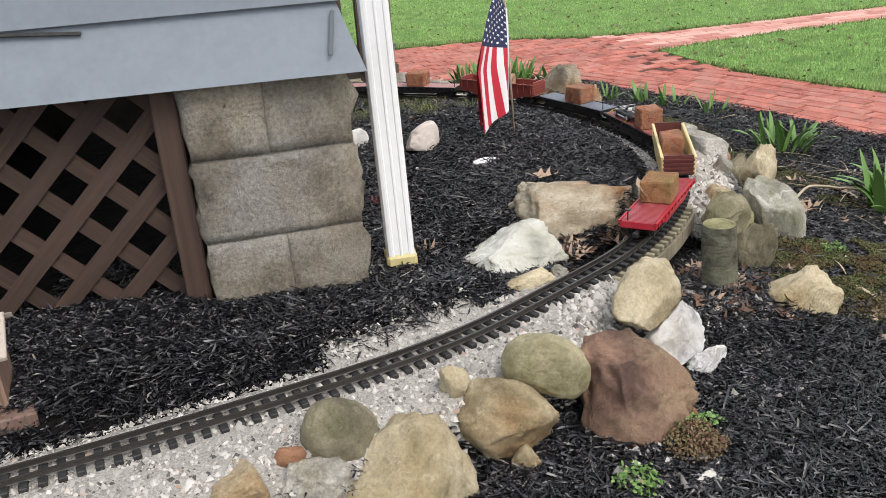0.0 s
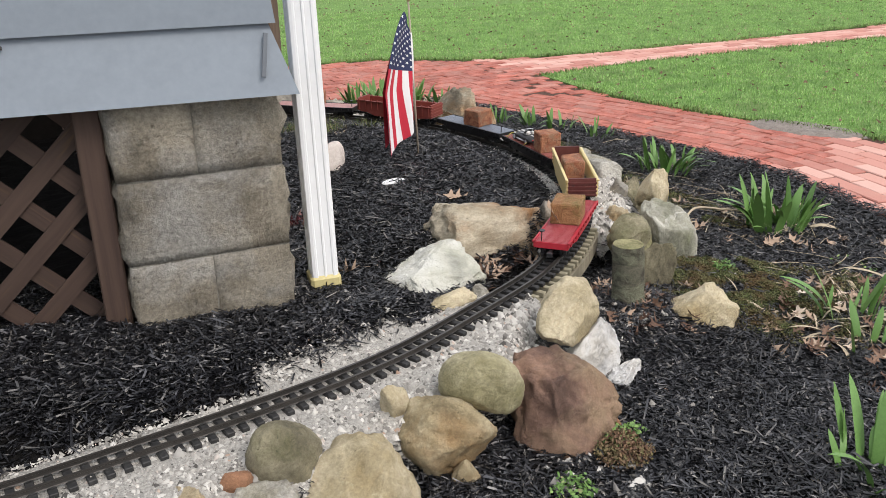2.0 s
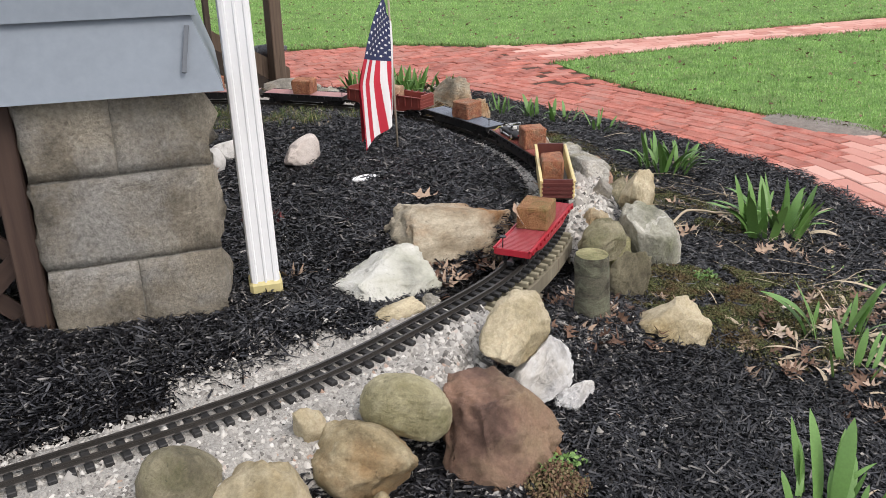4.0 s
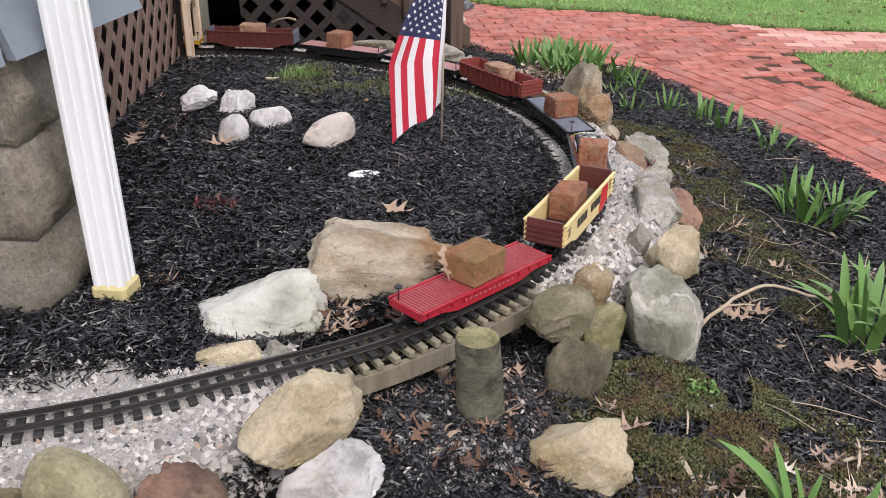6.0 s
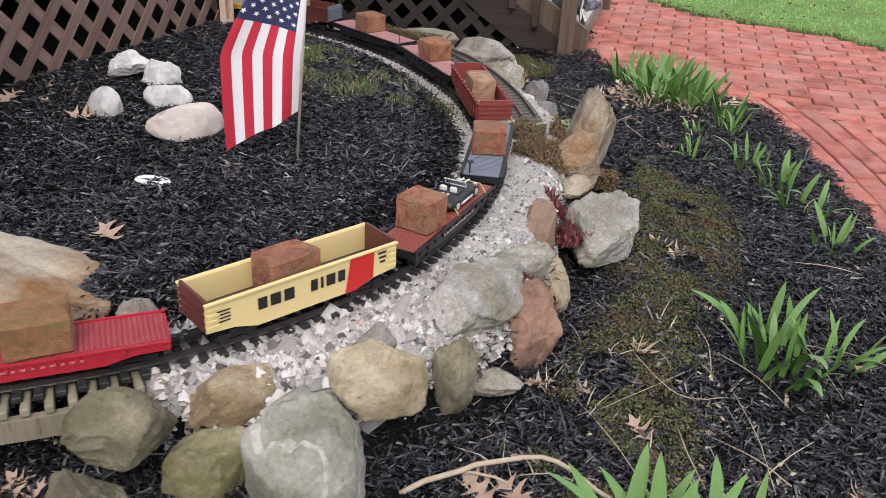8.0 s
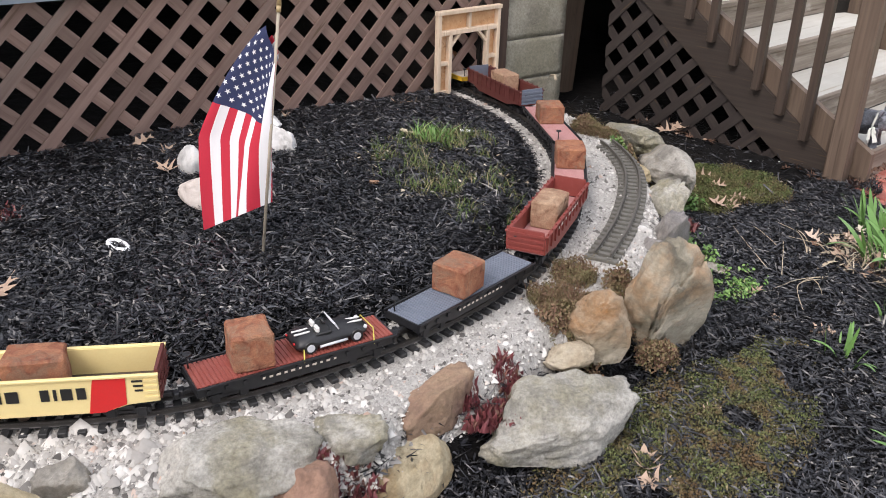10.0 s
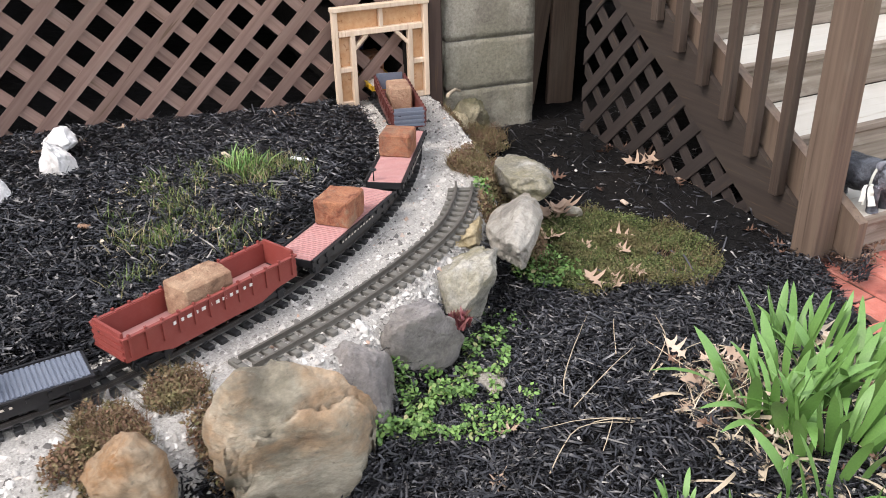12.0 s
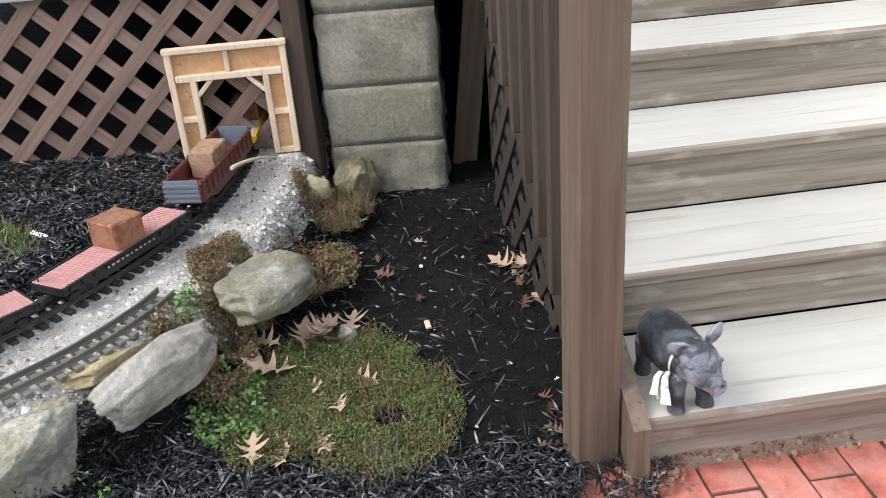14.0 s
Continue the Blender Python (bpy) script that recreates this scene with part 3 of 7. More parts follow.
def ballast():
    """A gritty shelf under the track with crushed stone on it."""
    k = np.arange(0, len(LINE), 4)
    offs = np.linspace(-0.2, 0.42, 32)
    P = LINE[k][:, None] + offs[None, :, None] * np.stack([TAN[k, 1], -TAN[k, 0]], 1)[:, None]
    x, y = P[..., 0].ravel(), P[..., 1].ravel()
    z = height(x, y)
    off = np.tile(offs, len(k))
    d, s = near_track(x, y)
    on = (z > track_z(x, y) - 0.11)
    z = np.where(on, z + 0.006 + rng.random(len(z)) * 0.004, z - 0.05)
    z = np.where(off < np.where((s < s_of(0.46, 1.68)) & (s > s_of(-0.02, 1.545)), -0.15, -0.09), z - 0.05, z)
    n, m = len(k), len(offs)
    i = (np.arange(n - 1)[:, None] * m + np.arange(m - 1)[None]).ravel()
    me = raw("ballast", np.stack([x, y, z], 1), np.stack([i, i + m, i + m + 1, i + 1], 1), M["grit"])
    tagged(new("ballast", me), "fine pale grey grit ballast shelf carrying the model railway track", "ballast", kind="structure")
    n = 170000
    j = rng.integers(0, len(LINE), n)
    o = rng.uniform(-0.19, 0.40, n)
    p = LINE[j] + o[:, None] * np.stack([TAN[j, 1], -TAN[j, 0]], 1)
    z = height(p[:, 0], p[:, 1])
    ok = (z > track_z(p[:, 0], p[:, 1]) - 0.115) & (p[:, 0] > -1.3) & ((o > -0.1) | ((S[j] < s_of(0.46, 1.68)) & (S[j] > s_of(-0.02, 1.545)) & (o > -0.11 - 0.08 * rng.random(n))))
    p, z = p[ok], z[ok]
    size = rng.gamma(2.2, 0.00105, len(p)) + 0.0012 + (rng.random(len(p)) < 0.05) * rng.uniform(0.002, 0.006, len(p))
    dd, ss = near_track(p[:, 0], p[:, 1])
    coarse = np.exp(-((ss - s_of(1.28, 2.6)) / 0.45) ** 2) + 0.9 * np.exp(-((ss - s_of(0.62, 1.76)) / 0.16) ** 2) * (dd > 0.03)
    size *= 1 + 1.3 * coarse * rng.random(len(p))
    outer = (dd > 0.05) & (ss < s_of(1.3, 3.2))
    size[outer] += (rng.random(outer.sum()) < 0.30) * rng.uniform(0.001, 0.0042, outer.sum())
    pebbles("ballast_gravel", "pale grey crushed stone ballast beside the rails", p, size, M["gravel"], z + 0.006)


ballast()

# ---------------------------------------------------------------- lawn and brick path
LAWNS = [
    [(2.57, 5.87), (3.58, 6.06), (4.75, 6.18), (6.54, 6.32), (9.0, 6.5), (9.0, -2.0), (3.9, -2.0), (3.8, 1.6), (3.6, 3.2), (3.35, 3.6), (3.05, 4.15), (2.86, 4.55), (2.71, 4.95), (2.63, 5.3)],
    [(-0.2, 7.9), (0.5, 7.3), (0.88, 7.12), (1.6, 7.09), (2.0, 6.94), (2.3, 6.77), (2.7, 6.68), (3.4, 6.64), (5.2, 6.77), (7.4, 7.09), (9.0, 7.3), (30, 9.0), (30, 40), (-20, 40), (-20, 7.9)],
]


def inside(poly, x, y):
    c = np.zeros(len(x), bool)
    for (ax, ay), (bx, by) in zip(poly, poly[1:] + poly[:1]):
        c ^= ((ay > y) != (by > y)) & (x < (bx - ax) * (y - ay) / (by - ay + 1e-12) + ax)
    return c


for label, poly in zip(("mown green lawn between the brick paths", "mown green lawn beyond the brick path"), LAWNS):
    bm = bmesh.new()
    f = bm.faces.new([bm.verts.new((x, y, 0.012)) for x, y in poly])
    e = bmesh.ops.extrude_face_region(bm, geom=[f])
    bmesh.ops.translate(bm, vec=(0, 0, -0.06), verts=[v for v in e["geom"] if isinstance(v, bmesh.types.BMVert)])
    bmesh.ops.recalc_face_normals(bm, faces=bm.faces)
    tagged(part("lawn", bm, M["lawn"]), label, "lawn", kind="structure")


def grass(n, box_, poly, lo, hi):
    p = np.stack([rng.uniform(box_[0], box_[1], n), rng.uniform(box_[2], box_[3], n)], 1)
    p = p[inside(poly, p[:, 0], p[:, 1])]
    return blades(p, np.full(len(p), 0.01), lo, hi, 0.0035)


def blades(p, z, lo, hi, w, lean=0.5):
    n = len(p)
    a, b, h = rng.uniform(0, 6.28, n), rng.uniform(0, 6.28, n), rng.uniform(lo, hi, n)
    sx, sy = np.cos(a) * w, np.sin(a) * w
    lx, ly = np.cos(b) * h * lean * rng.random(n), np.sin(b) * h * lean * rng.random(n)
    c = np.stack([p[:, 0], p[:, 1], z], 1)
    V = np.stack([c + np.stack([-sx, -sy, 0 * sx], 1), c + np.stack([sx, sy, 0 * sx], 1), c + np.stack([lx * 0.4 + sx * 0.6, ly * 0.4 + sy * 0.6, h * 0.6], 1),
                  c + np.stack([lx * 0.4 - sx * 0.6, ly * 0.4 - sy * 0.6, h * 0.6], 1), c + np.stack([lx, ly, h], 1)], 1)
    return V.reshape(-1, 3), n


def blade_mesh(name, V, n, mat):
    F = np.array([(0, 1, 2), (0, 2, 3), (3, 2, 4)])
    return raw(name, V, (np.arange(n)[:, None, None] * 5 + F[None]).reshape(-1, 3), mat)


def stuff_blades(name, label, category, p, lo, hi, w, mat, lean=0.5, z=None):
    V, n = blades(p, (height(p[:, 0], p[:, 1]) if z is None else z), lo, hi, w, lean)
    return tagged(new(name, blade_mesh(name, V, n, mat)), label, category, kind="stuff")


for k, (n, b_, poly) in enumerate(((76000, (2.5, 7.0, 0.8, 6.4), LAWNS[0]), (62000, (-0.4, 8.5, 6.6, 10.5), LAWNS[1]), (26000, (-3, 15.0, 10.0, 19), LAWNS[1]))):
    V, n = grass(int(n * 1.5), b_, poly, 0.008, 0.024 if k < 2 else 0.04)
    tagged(new("grass", blade_mesh("grass", V, n, M["grass"])), "short green lawn grass with pale dead blades", "grass", kind="stuff")

# longer ragged grass along the lawns' edges
for poly in LAWNS:
    q = []
    for (ax, ay), (bx, by) in zip(poly, poly[1:]):
        if max(abs(ax), abs(bx)) > 9.5 or max(ay, by) > 9 or min(ay, by) < -1:
            continue
        m_ = int(math.hypot(bx - ax, by - ay) * 420)
        t_ = rng.random(m_)[:, None]
        q.append(np.array([[ax, ay]]) * (1 - t_) + np.array([[bx, by]]) * t_ + rng.normal(0, 0.022, (m_, 2)))
    V, n = blades(np.concatenate(q), np.zeros(sum(len(k) for k in q)), 0.012, 0.042, 0.004, 1.1)
    tagged(new("grass_edge", blade_mesh("grass_edge", V, n, M["grass_edge"])), "ragged longer grass along the lawn's edge", "grass", kind="stuff")

# sand bed of the paving and the pavement itself
bm = bmesh.new()
f = bm.faces.new([bm.verts.new((x, y, 0.001)) for x, y in
                  [(0.40, 5.66), (0.70, 5.56), (1.1, 5.47), (1.55, 5.32), (1.70, 5.2), (1.88, 4.9), (2.04, 4.6), (2.19, 4.3), (2.32, 4.0), (2.46, 3.7), (2.56, 3.4), (2.60, 3.0), (2.58, 2.3), (2.60, 1.0), (2.64, -3.0), (3.95, -3.0), (3.86, 1.6), (3.65, 3.3), (3.1, 4.2), (2.75, 5.0), (2.64, 5.85), (3.6, 6.0), (9, 6.45), (9, 7.35), (5.2, 6.82), (3.4, 6.70), (2.7, 6.74), (2.3, 6.83), (2.0, 7.0), (1.6, 7.15), (0.9, 7.18), (0.3, 7.4)]])
pavement = tagged(part("pavement", bm, M["sand"]), "weathered red brick garden path laid in sand", "pavement", kind="structure")
PAVED = [(0.43, 5.62), (0.70, 5.51), (1.1, 5.45), (1.53, 5.31), (1.66, 5.2), (1.84, 4.9), (2.0, 4.6), (2.15, 4.3), (2.28, 4.0), (2.41, 3.7), (2.51, 3.4), (2.56, 3.0), (2.54, 2.3), (2.56, 1.0), (2.6, -0.5), (3.86, -0.5), (3.78, 1.6), (3.58, 3.2), (3.33, 3.6), (3.03, 4.15),
         (2.84, 4.55), (2.69, 4.95), (2.61, 5.3), (2.55, 5.9), (3.58, 6.09), (4.75, 6.21), (6.54, 6.35), (9.0, 6.53), (9.0, 7.27), (7.4, 7.06), (5.2, 6.74), (3.4, 6.61), (2.7, 6.65), (2.3, 6.74), (2.0, 6.91), (1.6, 7.06), (0.88, 7.09), (0.45, 7.3), (0.2, 7.3)]


def paver_mesh(seed):
    r = random.Random(seed)
    t = bmesh.new()
    box(t, (0, 0, -0.018), (0.180, 0.0865, 0.05), 0.0)
    for v in t.verts:
        v.co.x += r.uniform(-0.002, 0.002)
        v.co.y += r.uniform(-0.002, 0.002)
    top = [e for e in t.edges if all(v.co.z > 0 for v in e.verts)]
    bmesh.ops.bevel(t, geom=top, offset=0.004, segments=1, affect="EDGES")
    return mesh_of(t, "brick", M["paver"])


def paving():
    """Courses that follow the curved path, level rows in front of the stairs and along the upper path."""
    meshes = [paver_mesh(k) for k in range(6)]
    spots = []
    edge = np.array([(2.62, -0.6), (2.58, 1.0), (2.56, 2.3), (2.58, 3.0), (2.53, 3.4), (2.43, 3.7), (2.30, 4.0), (2.17, 4.3), (2.02, 4.6), (1.86, 4.9), (1.68, 5.2), (1.50, 5.45), (1.28, 5.70), (1.02, 5.95)])
    ln, s = evened(spline([tuple(p) for p in edge]), 0.01)
    tn = np.gradient(ln, axis=0)
    tn /= np.linalg.norm(tn, axis=1)[:, None]
    for row in range(-1, 16):
        off = ln + (0.03 + row * 0.0935) * np.stack([tn[:, 1], -tn[:, 0]], 1)
        q, qs = evened(off, 0.01)
        qt = np.gradient(q, axis=0)
        v = 0.05 + 0.0935 * (row % 2)
        while v < qs[-1]:
            k = int(v / 0.01)
            x, y = q[min(k, len(q) - 1)]
            if x > 1.45 and y < 5.50 - 0.35 * (x - 1.6):
                spots.append((x, y, math.degrees(math.atan2(*qt[min(k, len(q) - 1)][::-1]))))
            v += 0.187
    # rows square to the stairs, then rows along the upper path
    for ang, ox, oy, cols, rows_, west in ((15.0, 0.42, 5.55, 16, 22, True), (4.5, 2.2, 5.0, 40, 24, False)):
        ca, sa = math.cos(radians(ang)), math.sin(radians(ang))
        for row in range(-10, rows_):
            for col in range(-2, cols):
                u, v = col * 0.187 + 0.0935 * (row % 2), row * 0.0935
                x, y = ox + u * ca - v * sa, oy + u * sa + v * ca
                if (x <= 1.45 or y >= 5.50 - 0.35 * (x - 1.6)) and (x < 2.35) == west and x + 0.27 * (y - 5.6) > 0.54:
                    spots.append((x, y, ang))
    P = np.array(spots)
    P = P[inside(PAVED, P[:, 0], P[:, 1])]
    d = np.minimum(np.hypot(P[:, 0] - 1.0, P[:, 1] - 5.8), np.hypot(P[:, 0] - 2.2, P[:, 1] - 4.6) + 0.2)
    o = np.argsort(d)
    joined = bmesh.new()
    for n, k in enumerate(o):
        m = pose(P[k, 0], P[k, 1], R1.uniform(-0.002, 0.003), R1.uniform(-1, 1), R1.uniform(-0.8, 0.8), P[k, 2] + R1.uniform(-1, 1))
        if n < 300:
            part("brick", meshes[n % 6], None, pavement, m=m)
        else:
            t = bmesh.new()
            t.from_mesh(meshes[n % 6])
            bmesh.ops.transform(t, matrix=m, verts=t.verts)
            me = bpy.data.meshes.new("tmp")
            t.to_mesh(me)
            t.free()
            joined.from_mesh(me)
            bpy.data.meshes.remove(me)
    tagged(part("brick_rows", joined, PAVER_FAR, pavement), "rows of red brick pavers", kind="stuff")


def paver_far():
    m, n, l, b = material("brick_paver_sheen", 0.9)
    o = n.new("ShaderNodeNewGeometry").outputs["Random Per Island"]
    # Paler, pinker than the near bricks: sky sheen put into the base colour.
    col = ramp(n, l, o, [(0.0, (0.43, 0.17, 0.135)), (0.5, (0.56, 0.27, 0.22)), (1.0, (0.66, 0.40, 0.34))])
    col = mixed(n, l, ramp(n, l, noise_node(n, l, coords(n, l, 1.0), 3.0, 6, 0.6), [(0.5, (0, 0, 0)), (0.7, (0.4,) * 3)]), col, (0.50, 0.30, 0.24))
    l.new(col, b.inputs["Base Color"])
    bumped(n, l, b, noise_node(n, l, coords(n, l, 1.0), 120, 5, 0.7), 0.3, 0.004)
    return m


PAVER_FAR = paver_far()

# ---------------------------------------------------------------- house: clapboard skirt, pier, lattice, crawl space
house = thing("house_corner", "grey-blue painted clapboard house corner overhanging its stone pier", "house", kind="structure")


def board(a, b, z0, z1, tilt, ext=0.0):
    """A lapped board between two plan points, its lower edge kicked out by tilt."""
    a, b = Vector((*a, 0)), Vector((*b, 0))
    ax = (b - a).normalized()
    n = Vector((ax.y, -ax.x, 0))
    bm = bmesh.new()
    pts = [a - ax * 0 + n * tilt, b + ax * ext * tilt + n * tilt, b, a]
    zs = (z0, z0, z1, z1)
    lo = [bm.verts.new(p + Vector((0, 0, z))) for p, z in zip(pts, zs)]
    hi = [bm.verts.new(p - n * 0.02 + Vector((0, 0, z))) for p, z in zip(pts, zs)]
    bm.faces.new(lo)
    bm.faces.new(hi[::-1])
    for i in range(4):
        j = (i + 1) % 4
        bm.faces.new((lo[j], lo[i], hi[i], hi[j]))
    bmesh.ops.recalc_face_normals(bm, faces=bm.faces)
    part("clapboard", bm, M["siding"], house)


zb = 0.805
for k in range(9):
    tl = 0.055 if k == 0 else 0.018
    board((-3.0, 1.955), (0.10, 1.955), zb, zb + 0.165, tl, 1.0)
    board((0.10, 1.957), (0.10, 2.50), zb, zb + 0.165, tl)
    zb += 0.157
zb = 0.735
for k in range(10):
    board((wall_x(2.5) + 0.02, 2.5), (wall_x(6.7) + 0.02, 6.7), zb, zb + 0.165, 0.02)
    zb += 0.157
bm = bmesh.new()
box(bm, (-0.15, 2.51, 1.5), (0.5, 0.02, 1.36))
part("return_wall", bm, M["siding"], house)
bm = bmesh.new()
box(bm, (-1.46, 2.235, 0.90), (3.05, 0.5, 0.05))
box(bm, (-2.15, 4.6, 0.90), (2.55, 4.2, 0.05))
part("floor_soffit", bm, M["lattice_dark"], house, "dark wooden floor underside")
bm = bmesh.new()
box(bm, (-1.46, 2.235, 2.25), (3.05, 0.5, 0.05))
box(bm, (-2.15, 4.6, 2.25), (2.55, 4.2, 0.05))
part("roof_slab", bm, M["siding"], house)
bm = bmesh.new()
box(bm, (0, 0, 0), (0.010, 0.005, 0.10), 0.001)
part("tar_patch", bm, M["tar"], house, "cracked dark filler strip at the corner", m=pose(0.085, 1.918, 0.895, -19, 10, 0))

bm = bmesh.new()
box(bm, (0, 0, 0), (0.30, 0.006, 0.008), 0.001)
part("open_seam", bm, M["tie"], house, "dark open seam under a lifted board edge", m=pose(-0.60, 1.938, 0.953, -19, 4, 0))

# crawl space behind the lattices: added near-black walls stand in for its darkness
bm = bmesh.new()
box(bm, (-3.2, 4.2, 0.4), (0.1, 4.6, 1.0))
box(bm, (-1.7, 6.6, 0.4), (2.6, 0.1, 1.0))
tagged(part("crawl_space", bm, M["dark"]), "near-black wall added to close the crawl space", "wall", kind="structure")


def rough_block(bm, c, s, seed, bulge=0.018, faces="fr"):
    """A rock-faced block: flat margins, hammered bulging faces."""
    n1, n2, n3 = 10, 5, 7
    t = bmesh.new()
    bmesh.ops.create_cube(t, size=1.0)
    bmesh.ops.subdivide_edges(t, edges=t.edges[:], cuts=8, use_grid_fill=True)
    off = Vector((seed * 3.7, seed * 1.3, seed * 2.1))
    for v in t.verts:
        p = Vector((v.co.x * s[0], v.co.y * s[1], v.co.z * s[2]))
        k = noise.fractal(p * 11 + off, 0.9, 2.0, 4)
        edge = max(0.0, 1 - (max(abs(v.co.x), abs(v.co.z)) * 2) ** 5) if abs(v.co.y) > 0.49 else max(0.0, 1 - (max(abs(v.co.y), abs(v.co.z)) * 2) ** 5)
        if abs(v.co.y) > 0.49:
            p.y += math.copysign(bulge * 0.3 * edge * (0.4 + 1.4 * k), v.co.y)
        if abs(v.co.x) > 0.49:
            p.x += math.copysign(bulge * 1.5 * edge * (0.5 + 1.5 * k + 0.6 * noise.noise(p * 16 + off)), v.co.x)
        p += noise.noise_vector(p * 40 + off) * 0.0018
        v.co = p + Vector(c)
    for f in t.faces:
        f.smooth = True
    join(bm, t)


def pier(name, label, x0, x1, y0, y1, courses, mat, mortar, joints, bulge, lean=0.0):
    root = thing(name, label, "pier", kind="structure")
    z = courses[0]
    seed = 1
    for k, z2 in enumerate(courses[1:]):
        cuts = joints[k]
        e = [x0] + cuts + [x1] if y1 - y0 >= 0 else []
        for a, b in zip(e[:-1], e[1:]):
            bm = bmesh.new()
            rough_block(bm, (0, 0, 0), (b - a - 0.004, y1 - y0, z2 - z - 0.005), seed, bulge)
            part("stone_block", bm, mat, root, m=pose((a + b) / 2, (y0 + y1) / 2, (z + z2) / 2, 0, 0, 0))
            seed += 1
        z = z2
    bm = bmesh.new()
    box(bm, ((x0 + x1) / 2, (y0 + y1) / 2, (courses[0] + courses[-1]) / 2), (x1 - x0 - 0.006, y1 - y0 - 0.006, courses[-1] - courses[0] - 0.002))
    part("mortar_core", bm, mortar, root)
    return root


pier1 = pier("stone_pier", "rock-faced tan concrete block pier under the house corner", -0.275, 0.112, 1.97, 2.37, [0.18, 0.42, 0.625, 0.86], M["block"], M["mortar"], [[-0.08], [], [-0.09]], 0.02)
pier1.matrix_basis = pose(0.105, 1.975, 0, 0, 0, 5.5) @ pose(-0.105, -1.975, 0)
pier2 = pier("block_pier", "grey rock-faced concrete block pier beside the lattice", -0.2, 0.2, -0.18, 0.18, [-0.05, 0.155, 0.365, 0.62, 0.88], M["block_grey"], M["mortar"], [[], [], [], []], 0.01)
pier2.matrix_basis = YARD @ pose(-0.80, 5.24, 0.06, 0, 0, 90)


def lattice(name, label, origin, along, length, z0, z1, width=0.041, clip=None, mat="lattice", shift=((0.168, 0.0), (0.168, 0.0))):
    """Two crossed layers of slats in a vertical plane, each slat its own piece, cut to the panel; shift: spacing and start of each layer."""
    root = thing(name, label, "lattice", kind="structure")
    ax = Vector((along[0], along[1], 0)).normalized()
    nrm = Vector((ax.y, -ax.x, 0))
    o = Vector((origin[0], origin[1], 0))
    clip = clip or [(0, z0), (length, z0), (length, z1), (0, z1)]
    span = length + (z1 - z0)
    for layer, sg in ((0, -1), (1, 1)):
        step, start = shift[layer]
        c = start + sg * z0 - step * 30
        while c < span * 2:
            # strip around the line u = c + sg * (z - z0), cut to the panel's outline
            h = width / math.sqrt(2)
            e = 3.0
            poly = [(c - h - sg * e * 0 + sg * (-e), z0 - e), (c + h + sg * (-e), z0 - e), (c + h + sg * e, z0 + e), (c - h + sg * e, z0 + e)]
            q = poly
            for (ax_, az_), (bx_, bz_) in zip(clip, clip[1:] + clip[:1]):
                out = []
                for (px, pz), (qx, qz) in zip(q, q[1:] + q[:1]):
                    sp = (bx_ - ax_) * (pz - az_) - (bz_ - az_) * (px - ax_)
                    sq = (bx_ - ax_) * (qz - az_) - (bz_ - az_) * (qx - ax_)
                    if sp >= 0:
                        out.append((px, pz))
                    if (sp >= 0) != (sq >= 0):
                        k = sp / (sp - sq)
                        out.append((px + (qx - px) * k, pz + (qz - pz) * k))
                q = out
                if len(q) < 3:
                    break
            if len(q) >= 3 and max(x for x, _ in q) - min(x for x, _ in q) > 0.02:
                bm = bmesh.new()
                base = 0.008 * layer
                mu, mz = sum(x for x, _ in q) / len(q), sum(z for _, z in q) / len(q)
                ctr = o + ax * mu + Vector((0, 0, mz)) + nrm * base
                rot = Matrix((ax * 0.7071 + Vector((0, 0, -0.7071 * sg)), nrm, ax * 0.7071 * sg + Vector((0, 0, 0.7071)))).transposed()
                inv = rot.inverted()
                loc = [inv @ (o + ax * x + Vector((0, 0, z)) + nrm * base - ctr) for x, z in q]
                lo = [bm.verts.new(p) for p in loc]
                hi = [bm.verts.new(p + Vector((0, 0.007, 0))) for p in loc]
                bm.faces.new(lo)
                bm.faces.new(hi[::-1])
                for i in range(len(q)):
                    j = (i + 1) % len(q)
                    bm.faces.new((lo[j], lo[i], hi[i], hi[j]))
                bmesh.ops.recalc_face_normals(bm, faces=bm.faces)
                part("slat", bm, M[mat], root, m=Matrix.Translation(ctr) @ rot.to_4x4())
            c += step
    return root


# side lattice, recessed under the overhang
WA, WB = (wall_x(2.3), 2.3), (wall_x(4.66), 4.66)
lattice("lattice_screen", "brown stained diagonal wooden lattice closing the crawl space", WA, (WB[0] - WA[0], WB[1] - WA[1]), math.hypot(WB[0] - WA[0], WB[1] - WA[1]), 0.16, 0.95, shift=((0.1468, 0.0234), (0.1522, 0.0420)))
# front lattice left of the pier, shade put into its wood colour
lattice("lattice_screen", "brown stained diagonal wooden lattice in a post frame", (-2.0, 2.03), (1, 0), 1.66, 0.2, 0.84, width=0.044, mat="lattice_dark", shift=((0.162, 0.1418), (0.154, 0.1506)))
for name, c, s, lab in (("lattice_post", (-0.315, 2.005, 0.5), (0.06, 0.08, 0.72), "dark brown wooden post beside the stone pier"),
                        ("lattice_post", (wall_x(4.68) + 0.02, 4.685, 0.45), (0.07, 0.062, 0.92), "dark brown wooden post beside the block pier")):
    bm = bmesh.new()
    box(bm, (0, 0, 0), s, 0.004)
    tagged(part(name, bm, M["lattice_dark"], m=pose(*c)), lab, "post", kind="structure")

